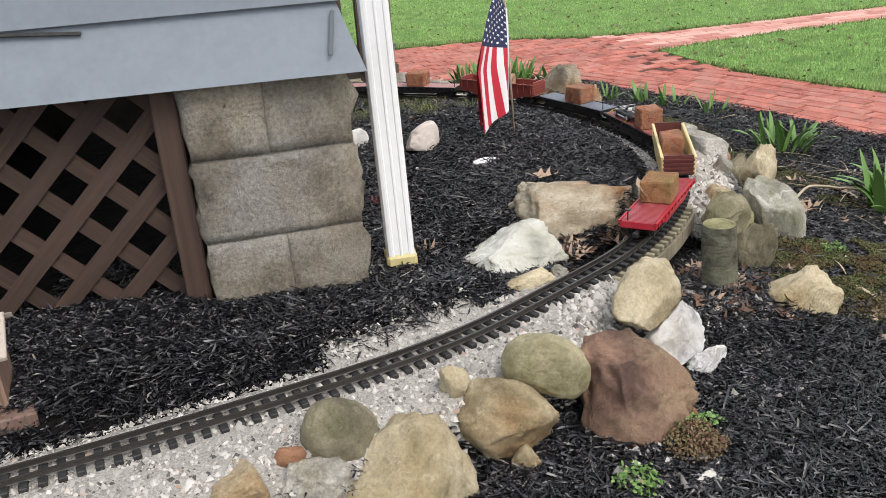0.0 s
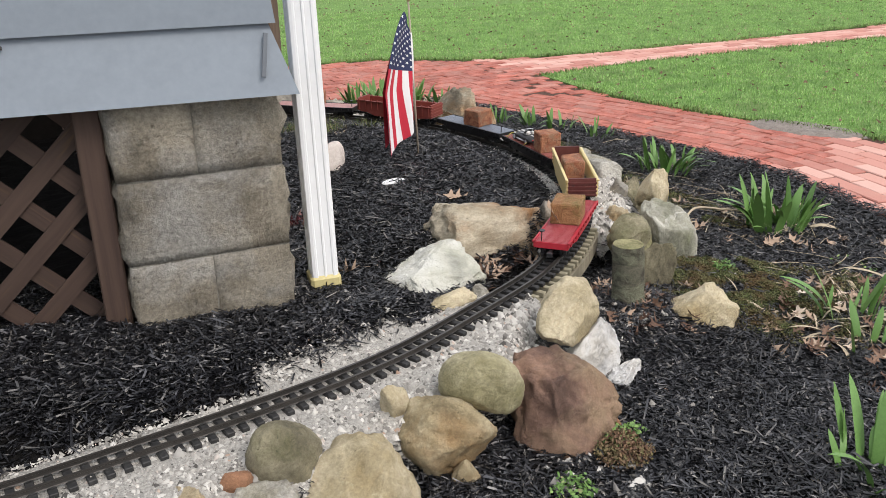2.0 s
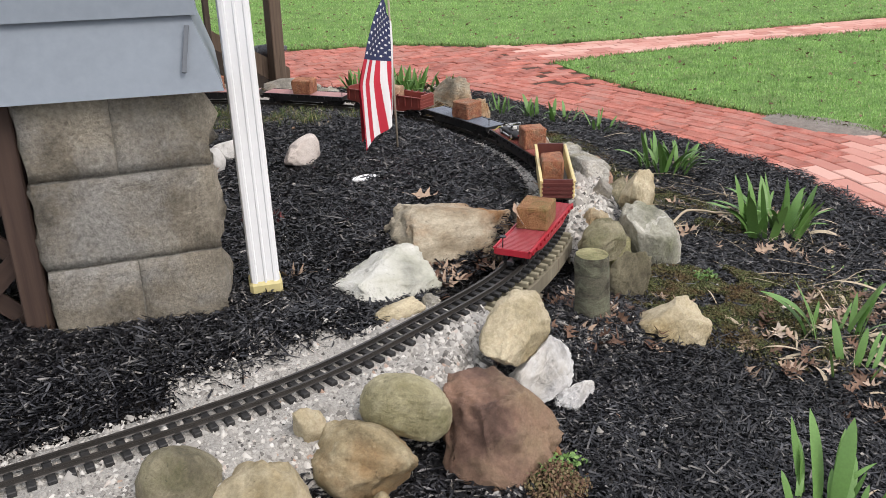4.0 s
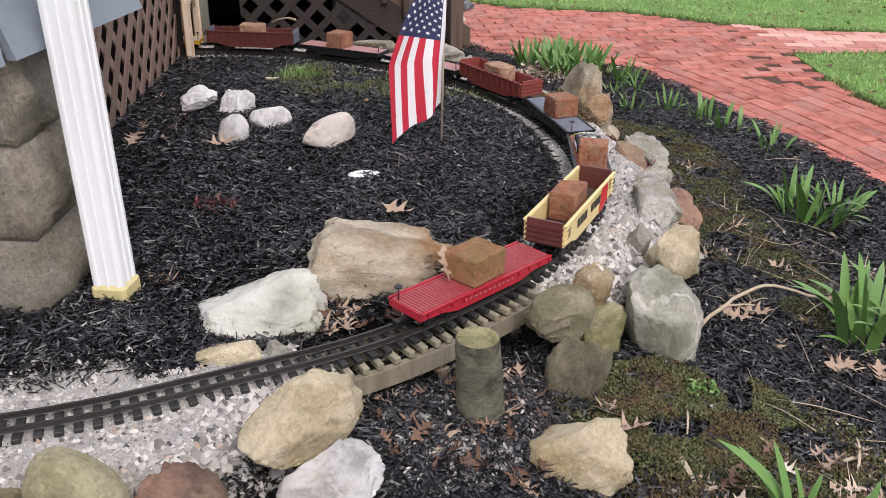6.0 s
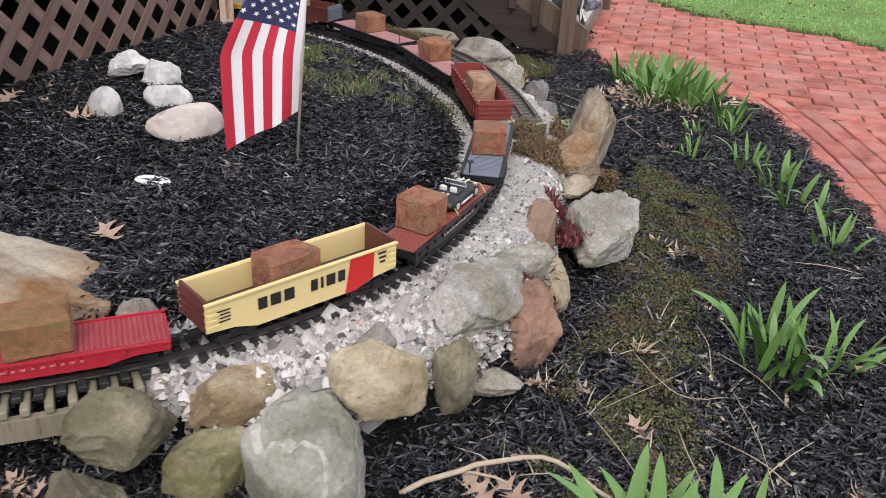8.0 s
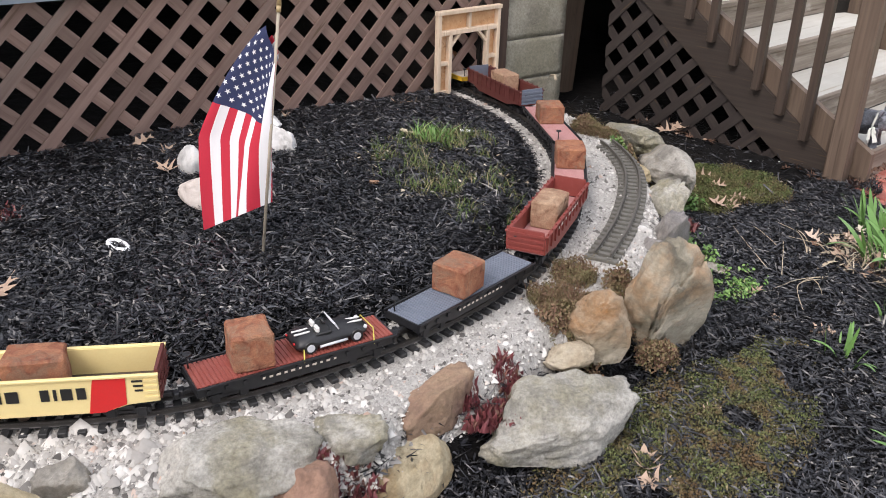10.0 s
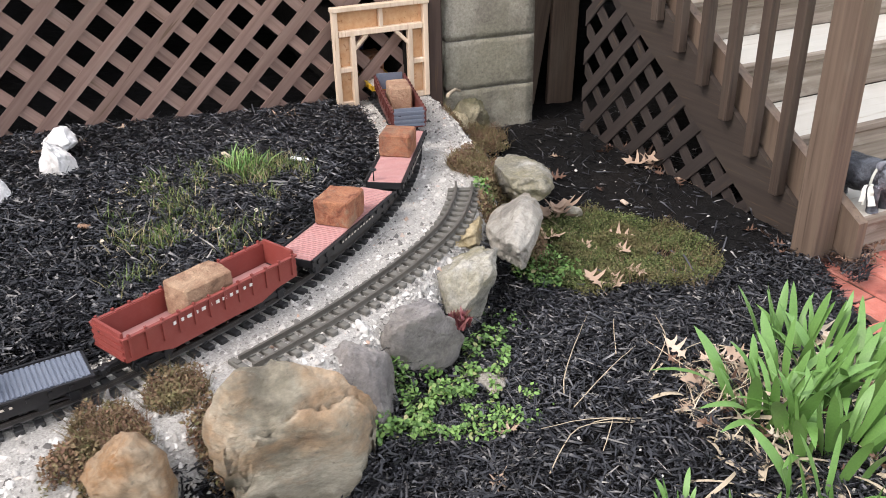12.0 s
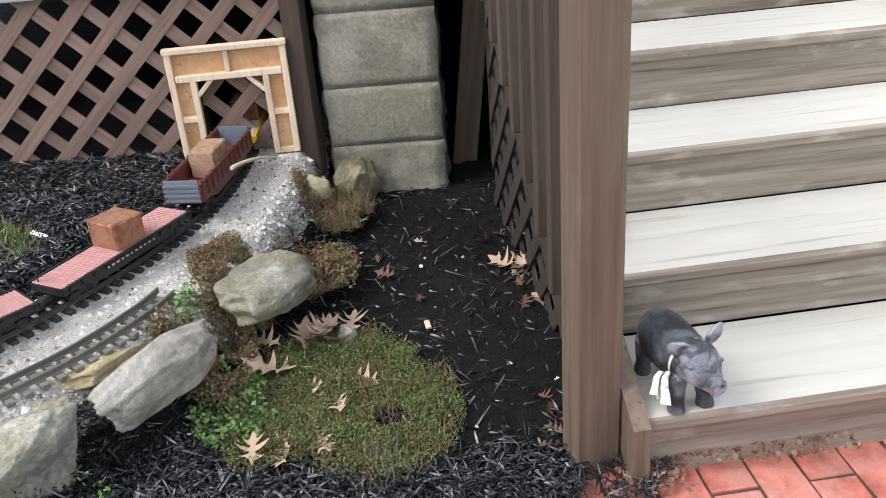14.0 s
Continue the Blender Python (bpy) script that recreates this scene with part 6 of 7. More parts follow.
for x in (-0.05, 0.052):
    for sg in (-1, 1):
        w = part("wheel", TYRE, None, toy, m=pose(x, sg * 0.032, 0.0135))
        part("rim", RIM, None, w, "bright metal rim")
for x in (-0.062, 0.092):
    bm = bmesh.new()
    for sg in (-1, 1):
        tube(bm, (x, sg * 0.03, 0.018), (x + 0.01 * sg, sg * 0.055, -0.004), 0.0014, 0.0014, 5)
    tube(bm, (x, -0.03, 0.018), (x, 0.03, 0.018), 0.0014, 0.0014, 5)
    part("strap", bm, P["strap"], toy, "yellow tie-down string")

# small wooden model house at the start of the line
mh = thing("model_house", "small weathered wooden model house beside the track", "model house", m=pose(-0.80, 1.62, 0.225, 0, 0, 12))
HOUSE_W = wood_mat("model_house_wood", (0.20, 0.12, 0.085), (0.30, 0.20, 0.15), (40, 40, 8))
for x, y, w, d in ((0, -0.08, 0.24, 0.012), (0, 0.08, 0.24, 0.012), (-0.114, 0, 0.012, 0.147), (0.114, 0, 0.012, 0.147)):
    bm = bmesh.new()
    box(bm, (x, y, 0.10), (w, d, 0.12))
    part("wall", bm, HOUSE_W, mh)
bm = bmesh.new()
box(bm, (0, 0, 0.02), (0.34, 0.26, 0.04), 0.004)
part("base", bm, M["lattice"], mh, "reddish slab base")
bm = bmesh.new()
for sg in (-1, 1):
    box(bm, (0, 0, 0), (0.29, 0.13, 0.012), 0.002, pose(0, sg * 0.052, 0.185, -sg * 22, 0, 0))
part("roof", bm, P["pale"], mh, "faded pinkish board roof")
for x in (-0.05, 0.05):
    bm = bmesh.new()
    box(bm, (x, -0.088, 0.105), (0.045, 0.006, 0.06), 0.001)
    part("window_frame", bm, M["portal"], mh)

# ---------------------------------------------------------------- flag
flag = thing("flag", "small American flag hanging limp from a wooden stick", "flag", m=pose(0.805, 3.152, 0.235, -7, 0, 0))
bm = bmesh.new()
tube(bm, (0, 0, 0), (0.0, 0.0, 0.63), 0.0042, 0.0038, 8)
part("stick", bm, M["pole"], flag)
bm = bmesh.new()
tube(bm, (0, 0, 0.63), (0, 0, 0.645), 0.006, 0.0055, 10)
tube(bm, (0, 0, 0.645), (0, 0, 0.69), 0.0062, 0.0008, 10)
part("finial", bm, M["finial"], flag, "gilt spear tip")


def cloth_point(u, v):
    """u runs from the stick along the stripes, v across them (0 at the canton's top edge); the lower stripes fold back behind."""
    fly, nrm = Vector((-0.80, -0.60, 0)), Vector((0.60, -0.80, 0))
    if v < 0.62:
        w, back = v / 0.62, 0.0
    else:
        w, back = 1 - 0.75 * (v - 0.62) / 0.38, 0.006 + 0.05 * min(1.0, (v - 0.62) / 0.08)
    wide = 0.035 + 0.18 * min(1.0, u * 1.7) ** 0.8 - 0.03 * u * u
    out = wide * (1 - w) - 0.004
    z = 0.595 - 0.085 * w * (1 - u) - 0.53 * u * (1 - 0.20 * w) + 0.02 * math.sin(4 * u) * (1 - w)
    fold = 0.014 * math.sin(8 * w + 2.5 * u) * (0.3 + u) + 0.006 * math.sin(15 * w + 4 * u) * u
    return fly * out + nrm * (fold - back * (0.3 + 0.5 * u)) + Vector((0, 0, z))


NU, NV = 40, 52
bm = bmesh.new()
gv = [[bm.verts.new(cloth_point(i / NU, j / NV)) for j in range(NV + 1)] for i in range(NU + 1)]
for i in range(NU):
    for j in range(NV):
        f = bm.faces.new((gv[i][j], gv[i + 1][j], gv[i + 1][j + 1], gv[i][j + 1]))
        f.smooth = True
        stripe = int(j / NV * 13)
        f.material_index = 2 if (i / NU < 0.42 and stripe < 7) else (0 if stripe % 2 == 0 else 1)
part("cloth", bm, [M["flag_red"], M["flag_white"], M["flag_blue"]], flag, "red and white striped cloth with a blue canton")
bm = bmesh.new()
for r in range(9):
    for c in range(6 if r % 2 == 0 else 5):
        u0, v0 = 0.42 * ((c + (0.5 if r % 2 == 0 else 1.0)) / 6.0), (7 / 13) * ((r + 0.5) / 9)
        for sgn in (-1, 1):
            ring = []
            for k in range(10):
                a, rad = math.pi / 2 + k * math.pi / 5, (0.0074 if k % 2 == 0 else 0.0031)
                du, dv = rad * math.cos(a) / 0.5, rad * math.sin(a) / 0.24
                p = cloth_point(u0 + du, max(0.0, v0 + dv))
                n = (cloth_point(u0 + 0.01, v0) - cloth_point(u0, v0)).cross(cloth_point(u0, v0 + 0.01) - cloth_point(u0, v0)).normalized()
                ring.append(bm.verts.new(p + n * sgn * 0.0012))
            bm.faces.new(ring)
part("stars", bm, M["flag_white"], flag, "white stars")

# ---------------------------------------------------------------- pig statue on the lowest step
def lofted(bm, rings, seg=20):
    """A closed body round a spine: rings of (x, z, half width, half height)."""
    rows = [[bm.verts.new((x, ry * math.cos(a), z + rz * math.sin(a))) for a in [2 * math.pi * k / seg for k in range(seg)]] for x, z, ry, rz in rings]
    for p, q in zip(rows, rows[1:]):
        for k in range(seg):
            f = bm.faces.new((p[k], p[(k + 1) % seg], q[(k + 1) % seg], q[k]))
            f.smooth = True
    bm.faces.new(rows[0]), bm.faces.new(rows[-1])


PIG = FLIGHT @ pose(0.835, 5.888, RISE, 0, 0, 8)
bm = bmesh.new()
lofted(bm, [(-0.112, 0.108, 0.010, 0.012), (-0.104, 0.108, 0.030, 0.034), (-0.085, 0.107, 0.046, 0.052), (-0.05, 0.106, 0.055, 0.060), (-0.01, 0.104, 0.057, 0.061), (0.035, 0.107, 0.053, 0.059), (0.062, 0.114, 0.046, 0.052),
            (0.080, 0.121, 0.045, 0.050), (0.100, 0.124, 0.045, 0.049), (0.118, 0.122, 0.041, 0.044), (0.132, 0.117, 0.034, 0.037), (0.145, 0.112, 0.027, 0.029), (0.158, 0.109, 0.0225, 0.024), (0.168, 0.108, 0.0195, 0.0205), (0.173, 0.108, 0.021, 0.022), (0.178, 0.108, 0.0205, 0.021), (0.180, 0.108, 0.017, 0.0175)])
for sg in (-1, 1):
    for x, lean, r in ((0.068, 0.014, 0.025), (-0.068, -0.006, 0.027)):
        tube(bm, (x, sg * 0.030, 0.09), (x + lean * 0.6, sg * 0.033, 0.03), r, 0.018, 12)
        tube(bm, (x + lean * 0.6, sg * 0.033, 0.032), (x + lean, sg * 0.034, 0.0), 0.016, 0.021, 12)
    ball(bm, (0.124, sg * 0.0365, 0.130), (0.013, 0.009, 0.010), 2)
    ball(bm, (0.120, sg * 0.0360, 0.137), (0.026, 0.012, 0.009), 2)
    t = bmesh.new()
    bmesh.ops.create_uvsphere(t, u_segments=12, v_segments=8, radius=1.0)
    for v in t.verts:
        v.co.z *= 0.035 if v.co.z > 0 else 0.028
        v.co.y *= 0.022 * (1.0 - 0.3 * max(0.0, v.co.z / 0.035))
        v.co.x = 0.007 * v.co.x + 0.006 * (v.co.y / 0.022) ** 2
    for f in t.faces:
        f.smooth = True
    bmesh.ops.transform(t, matrix=pose(0.086, sg * 0.036, 0.178 if sg > 0 else 0.160, 24 * -sg if sg > 0 else 62, 14, sg * 12), verts=t.verts)
    join(bm, t)
ball(bm, (0.160, 0, 0.091), (0.030, 0.026, 0.010), 2)
tube(bm, (-0.10, 0, 0.12), (-0.118, 0.014, 0.112), 0.006, 0.003, 6)
whole = new("pig_cast", mesh_of(bm, "pig_cast", M["pig"]))
fuse = whole.modifiers.new("fuse", "REMESH")
fuse.mode, fuse.voxel_size, fuse.use_smooth_shade = "VOXEL", 0.0028, True
bpy.context.view_layer.update()
cast = bpy.data.meshes.new_from_object(whole.evaluated_get(bpy.context.evaluated_depsgraph_get()))
bpy.data.objects.remove(whole)
bm = bmesh.new()
bm.from_mesh(cast)
for _ in range(2):
    bmesh.ops.smooth_vert(bm, verts=bm.verts, factor=0.5, use_axis_x=True, use_axis_y=True, use_axis_z=True)
for v in bm.verts:
    for sg in (-1, 1):
        if v.co.x > 0.174 and math.hypot(v.co.y - sg * 0.0075, v.co.z - 0.111) < 0.0052:
            v.co.x -= 0.009
        if (v.co - Vector((0.126, sg * 0.036, 0.131))).length < 0.006:
            v.co.y -= sg * 0.003
    if v.co.x > 0.06:
        v.co.z += 0.08 * (v.co.x - 0.06) * min(1.0, max(0.0, (v.co.z - 0.05) / 0.03))
    v.co += Vector(noise.noise_vector(v.co * 60)) * 0.0015
for f in bm.faces:
    p = f.calc_center_median()
    f.smooth = True
    edge = p.x + 0.35 * (p.z - 0.11) + 0.020 * noise.noise(p * 90) + 0.012 * noise.noise(p * 260)
    f.material_index = 1 if edge > 0.083 and p.z > 0.085 else 0
pig = tagged(part("pig_statue", bm, [M["pig"], M["pig_worn"]], m=PIG @ Matrix.Scale(0.94, 4)), "dark cast pig statue, pale worn head, on the lowest tread", "statue")
bm = bmesh.new()
n = 28
for k in range(n):
    a0, a1 = 2 * math.pi * k / n, 2 * math.pi * (k + 1) / n
    bm.faces.new([bm.verts.new((0.066 + dx + 0.008 * math.sin(a), 0.0485 * math.cos(a), 0.1145 + 0.0545 * math.sin(a))) for a, dx in ((a0, -0.004), (a1, -0.004), (a1, 0.005), (a0, 0.005))])


def ribbon_strip(pts, w):
    p = [Vector(q) for q in pts]
    side = Vector((0.72, 0.68, 0.15)).normalized()
    for i in range(len(p) - 1):
        u0, u1 = w * (0.5 + 0.7 * i / len(p)), w * (0.5 + 0.7 * (i + 1) / len(p))
        bm.faces.new([bm.verts.new(q) for q in (p[i] - side * u0, p[i] + side * u0, p[i + 1] + side * u1, p[i + 1] - side * u1)]).smooth = True


KNOT = (0.074, -0.054, 0.098)
ball(bm, KNOT, (0.012, 0.010, 0.010), 2)
for pts, w in (([KNOT, (0.062, -0.064, 0.098), (0.062, -0.074, 0.086), (0.066, -0.078, 0.066), (0.066, -0.082, 0.045)], 0.008), ([KNOT, (0.074, -0.060, 0.090), (0.080, -0.064, 0.072), (0.090, -0.066, 0.052), (0.096, -0.068, 0.036)], 0.011),
               ([KNOT, (0.078, -0.062, 0.096), (0.088, -0.064, 0.080), (0.084, -0.062, 0.064), (0.072, -0.058, 0.092)], 0.005), ([KNOT, (0.060, -0.062, 0.090), (0.060, -0.068, 0.066), (0.066, -0.070, 0.030)], 0.003)):
    ribbon_strip(pts, w)
tagged(part("ribbon", bm, M["ribbon"], m=PIG @ Matrix.Scale(0.94, 4)), "pale ribbon tied in a bow round the pig statue's neck", "ribbon")

# ---------------------------------------------------------------- shell, bark, cork, loose bits
bm = bmesh.new()
ball(bm, (0, 0, 0.005), (0.10, 0.046, 0.022), 3)
for v in bm.verts:
    if v.co.z > 0.006 and (v.co.x / 0.035) ** 2 + (v.co.y / 0.014) ** 2 < 1:
        v.co.z -= 0.016
tagged(part("shell", bm, M["vinyl"], m=pose(0.615, 2.84, 0.268, 0, 0, 18)), "white broken shell lying on the mulch", "shell")
for x, y, z, l, yaw, mat, nm, lab in ((-0.02, 4.07, 0.2, 0.10, 30, "straw", "bark_piece", "long pale bark flake on the mulch"), (0.065, 4.28, 0.205, 0.055, 70, "vinyl", "plant_marker", "short white plant marker lying on the mulch"),
                                  (0.32, 5.36, 0.035, 0.03, 20, "leaf", "cork", "orange cork lying on the mulch"), (0.42, 3.62, 0.235, 0.03, 80, "brick_pale", "chip", "pinkish chip on the mulch")):
    bm = bmesh.new()
    box(bm, (0, 0, 0), (l, 0.014, 0.008), 0.002)
    x, y = lay(x, y)
    tagged(part(nm, bm, M[mat], m=pose(x, y, ground_z(x, y) + 0.014, 4, 6, yaw)), lab, nm.replace("_", " "))

# ---------------------------------------------------------------- oak leaves
def oak_leaf(seed, mat):
    """A pin oak leaf: pointed lobes with deep rounded bays on both sides of a midrib, curled."""
    r = random.Random(seed)
    t = bmesh.new()
    sides = []
    for sg in (1, -1):
        pts = [(0.0, 0.012), (0.10, 0.05)]
        u = 0.16 + r.uniform(-0.03, 0.03)
        for k in range(3):
            reach = (0.30, 0.42, 0.30)[k] * r.uniform(0.8, 1.15)
            pts += [(u, 0.065), (u + 0.05, reach * 0.62), (u + 0.09 + 0.05 * k, reach), (u + 0.135, reach * 0.55), (u + 0.17, 0.085)]
            u += 0.235
        pts += [(0.90, 0.06)]
        sides.append([(a, sg * b) for a, b in pts])
    ring = sides[0] + [(1.0, 0.0)] + sides[1][::-1]
    L, cup, arch = 0.085, r.uniform(0.3, 1.6), r.uniform(-0.5, 0.9)
    fc = t.faces.new([t.verts.new((L * a, L * b, 0)) for a, b in ring])
    bmesh.ops.triangulate(t, faces=[fc])
    bmesh.ops.subdivide_edges(t, edges=t.edges[:], cuts=1)
    for v in t.verts:
        a, b = v.co.x / L, v.co.y / L
        v.co.z = L * (cup * b * b + arch * (a - 0.5) ** 2 + 0.07 * math.sin(9 * b + seed) * math.sin(6 * a + seed))
    st = [t.verts.new(p) for p in ((-0.025, -0.0008, L * arch * 0.3), (-0.025, 0.0008, L * arch * 0.3), (0.004, 0.0, L * arch * 0.24))]
    t.faces.new(st)
    for f in t.faces:
        f.smooth = True
    return mesh_of(t, "oak_leaf", mat)


M["leaf_dark"] = island_mat("oak_leaf_rotting", [(0.0, (0.09, 0.045, 0.028)), (0.6, (0.17, 0.095, 0.06)), (1.0, (0.26, 0.16, 0.11))], 0.7, 90)
PLACED = [(0.06, 5.62, 1.2), (0.02, 5.63, 1.1), (-0.25, 5.11, 1.1), (0.51, 5.03, 1.5), (0.42, 5.04, 1.4), (0.35, 5.15, 1.2), (0.59, 4.91, 1.3), (0.85, 4.98, 1.0), (0.78, 5.05, 0.9), (0.76, 5.11, 0.8), (0.62, 5.15, 0.9)]
LEAVES = [oak_leaf(k, M["leaf"]) for k in range(7)] + [oak_leaf(k + 20, M["leaf_dark"]) for k in range(4)]


def leaf_at(x, y, z=None, yaw=None, size=1.0, tip=0, lab="dry tan oak leaf lying on the ground", dark=False, lift=0.012):
    x, y = lay(x, y)
    ob = new("oak_leaf", LEAVES[R1.randrange(7) if not dark else 7 + R1.randrange(4)])
    z = ground_z(x, y) + lift if z is None else z
    yaw = R1.uniform(0, 360) if yaw is None else yaw
    ob.matrix_basis = pose(x, y, z, tip + R1.uniform(-14, 14), R1.uniform(-14, 14), yaw) @ Matrix.Scale(size, 4)
    return tagged(ob, lab, "leaf", "fallen oak leaves")


for x, y, s_ in ((0.32, 2.12, 1.3), (0.00, 3.05, 1.2), (-0.25, 3.02, 1.1), (0.72, 2.59, 1.2), (1.20, 2.54, 1.8)):
    leaf_at(x, y, lift=0.022, size=s_, lab="pale curled oak leaf lying on the mulch")
for x, y, s_ in ((0.20, 4.85, 1.5), (0.25, 4.89, 1.3), (0.22, 4.93, 1.1), (0.17, 4.80, 1.2), (0.27, 4.83, 1.0), (0.31, 4.80, 1.1), (0.18, 4.90, 1.0)):
    ob = leaf_at(0, 0, 0.0, size=s_, tip=R1.uniform(-35, 35), lab="pale tan oak leaf heaped against the border stones")
    ob.location = (x, y, ground_z(x, y) + R1.uniform(0.03, 0.06))
ob = leaf_at(0, 0, 0, 0, 1.0, lab="dry tan oak leaf standing on the red flat car")
ob.matrix_basis = C[0] @ pose(-0.075, 0.01, 0.062, 30, -50, 60)
for x0, x1, y0, y1, n in ((0.75, 1.2, 1.8, 2.12, 20), (1.0, 1.6, 1.65, 2.1, 10), (0.62, 0.95, 2.06, 2.22, 14), (0.45, 0.7, 4.85, 5.2, 9), (-0.35, 0.2, 5.05, 5.5, 1), (-0.15, 0.3, 5.60, 5.68, 3),
                          (1.5, 2.3, 2.0, 3.3, 24), (1.3, 1.75, 1.55, 1.75, 8), (0.35, 0.5, 4.95, 5.15, 6), (1.75, 2.3, 2.1, 2.6, 12), (1.2, 1.7, 4.3, 5.2, 9), (-0.36, -0.2, 3.0, 3.6, 5), (1.5, 1.75, 3.5, 4.0, 6), (1.75, 2.3, 1.2, 2.3, 9), (-0.5, -0.4, 3.7, 4.4, 3)):
    for _ in range(n):
        leaf_at(R1.uniform(x0, x1), R1.uniform(y0, y1), size=R1.uniform(0.55, 1.15), tip=R1.uniform(-25, 25))
for x0, x1, y0, y1, n in ((0.60, 0.95, 2.05, 2.23, 34), (0.8, 1.25, 1.72, 2.1, 26), (0.5, 0.85, 5.5, 5.66, 4), (-0.3, 0.3, 5.1, 5.4, 3), (-0.2, 0.4, 5.58, 5.68, 9), (1.3, 1.8, 4.9, 5.3, 3)):
    for _ in range(n):
        leaf_at(R1.uniform(x0, x1), R1.uniform(y0, y1), size=R1.uniform(0.5, 1.0), tip=R1.uniform(-40, 40), lab="dark brown rotting oak leaf on the ground", dark=True)

def litter(label, rows, dark):
    """Heaps of oak leaves too many to count, as one object."""
    t = bmesh.new()
    for x0, x1, y0, y1, n in rows:
        for _ in range(n):
            x, y = R1.uniform(x0, x1), R1.uniform(y0, y1)
            k = len(t.verts)
            t.from_mesh(LEAVES[R1.randrange(7) if not dark else 7 + R1.randrange(4)])
            t.verts.ensure_lookup_table()
            m = pose(x, y, ground_z(x, y) + R1.uniform(0.01, 0.03), R1.uniform(-40, 40), R1.uniform(-40, 40), R1.uniform(0, 360)) @ Matrix.Scale(R1.uniform(0.4, 0.85), 4)
            for v in t.verts[k:]:
                v.co = m @ v.co
    tagged(new("leaf_litter", mesh_of(t, "leaf_litter", M["leaf_dark" if dark else "leaf"])), label, "leaf litter", kind="stuff")


litter("dry tan oak leaves strewn over the border beside the path", [(1.55, 2.15, 1.35, 2.0, 70), (1.0, 1.4, 4.95, 5.35, 40), (1.45, 1.8, 1.6, 1.95, 12)], False)
litter("brown rotting oak leaves under the iris leaves and round the stump", [(1.45, 2.1, 1.35, 1.95, 90), (1.0, 1.45, 4.9, 5.3, 30), (0.85, 1.25, 1.75, 2.05, 22)], True)
for x, y, s_ in PLACED:
    leaf_at(x, y, lift=0.03, size=s_, tip=R1.uniform(-30, 30), lab="large pale curled oak leaf on the moss mat")

# ---------------------------------------------------------------- iris clumps
def iris_blade(seed, h, w, bend):
    t = bmesh.new()
    rows, n = [], 10
    for k in range(n):
        u = k / (n - 1)
        ww = w * (0.7 + 0.45 * math.sin(math.pi * (u * 0.8 + 0.1))) * (1 - u ** 6) ** 0.8
        x, z = bend * h * u ** 2, h * (u - 0.35 * abs(bend) * u ** 3)
        rows.append([t.verts.new((x + 0.1 * ww * abs(s_), ww * s_, z)) for s_ in ((-1, 0, 1) if k < n - 1 else (0,))])
    for a, b in zip(rows, rows[1:]):
        if len(b) == 3:
            for i in range(2):
                t.faces.new((a[i], a[i + 1], b[i + 1], b[i]))
        else:
            for i in range(2):
                t.faces.new((a[i], a[i + 1], b[0]))
    for f in t.faces:
        f.smooth = True
    return mesh_of(t, "leaf", M["iris"])


IRIS = [iris_blade(k, 1.0, (0.042, 0.055, 0.068)[k % 3], (0.05, 0.18, 0.36, 0.68)[k % 4]) for k in range(8)]


def dried(me):
    me = me.copy()
    me.materials[0] = M["straw"]
    return me


DRY = [dried(iris_blade(40 + k, 1.0, 0.022 + 0.010 * k, 0.35 + 0.3 * k)) for k in range(4)]


def iris(x, y, h, n, spread, lab="clump of sword-shaped green iris leaves in the mulch"):
    root = thing("iris_plant", lab, "plant", m=pose(x, y, ground_z(x, y) - 0.005, 0, 0, R1.uniform(0, 360)), group="iris clumps along the path")
    for k in range(n):
        a, r = R1.uniform(0, 360), spread * math.sqrt(R1.random())
        s = h * R1.uniform(0.45, 1.05)
        part("leaf", IRIS[R1.randrange(8)], None, root, m=pose(r * math.cos(radians(a)), r * math.sin(radians(a)), 0, R1.uniform(-14, 14), R1.uniform(2, 20), a + R1.uniform(-50, 50)) @ Matrix.Scale(s, 4))
    for k in range(n // 2 if y > 2.6 else int(n * 0.9)):
        a, s = R1.uniform(0, 360), h * R1.uniform(0.4, 0.8)
        part("dry_leaf", DRY[R1.randrange(4)], None, root, "limp straw-coloured dead leaf", m=pose(spread * math.cos(radians(a)), spread * math.sin(radians(a)), 0.006, R1.uniform(-20, 20), R1.uniform(62, 86), a) @ Matrix.Scale(s, 4))
    return root


for x, y, h, n, sp in ((1.05, 5.23, 0.18, 34, 0.09), (1.22, 5.08, 0.20, 58, 0.11), (1.18, 5.27, 0.19, 46, 0.10), (1.35, 5.11, 0.19, 36, 0.10), (1.50, 5.02, 0.17, 22, 0.08), (1.46, 4.75, 0.10, 9, 0.05), (1.53, 4.47, 0.11, 10, 0.05), (1.57, 4.84, 0.12, 12, 0.06), (1.70, 4.55, 0.13, 14, 0.07),
                       (1.83, 4.40, 0.14, 16, 0.07), (1.95, 4.26, 0.14, 14, 0.07), (2.08, 4.02, 0.14, 14, 0.08), (2.06, 3.33, 0.20, 34, 0.11), (2.17, 3.40, 0.15, 14, 0.07), (2.02, 2.50, 0.24, 30, 0.10), (2.12, 2.60, 0.20, 20, 0.08),
                       (1.70, 1.74, 0.21, 11, 0.08), (1.63, 1.56, 0.15, 9, 0.07), (1.15, 1.07, 0.2, 18, 0.08)):
    iris(x, y, h, n, sp)

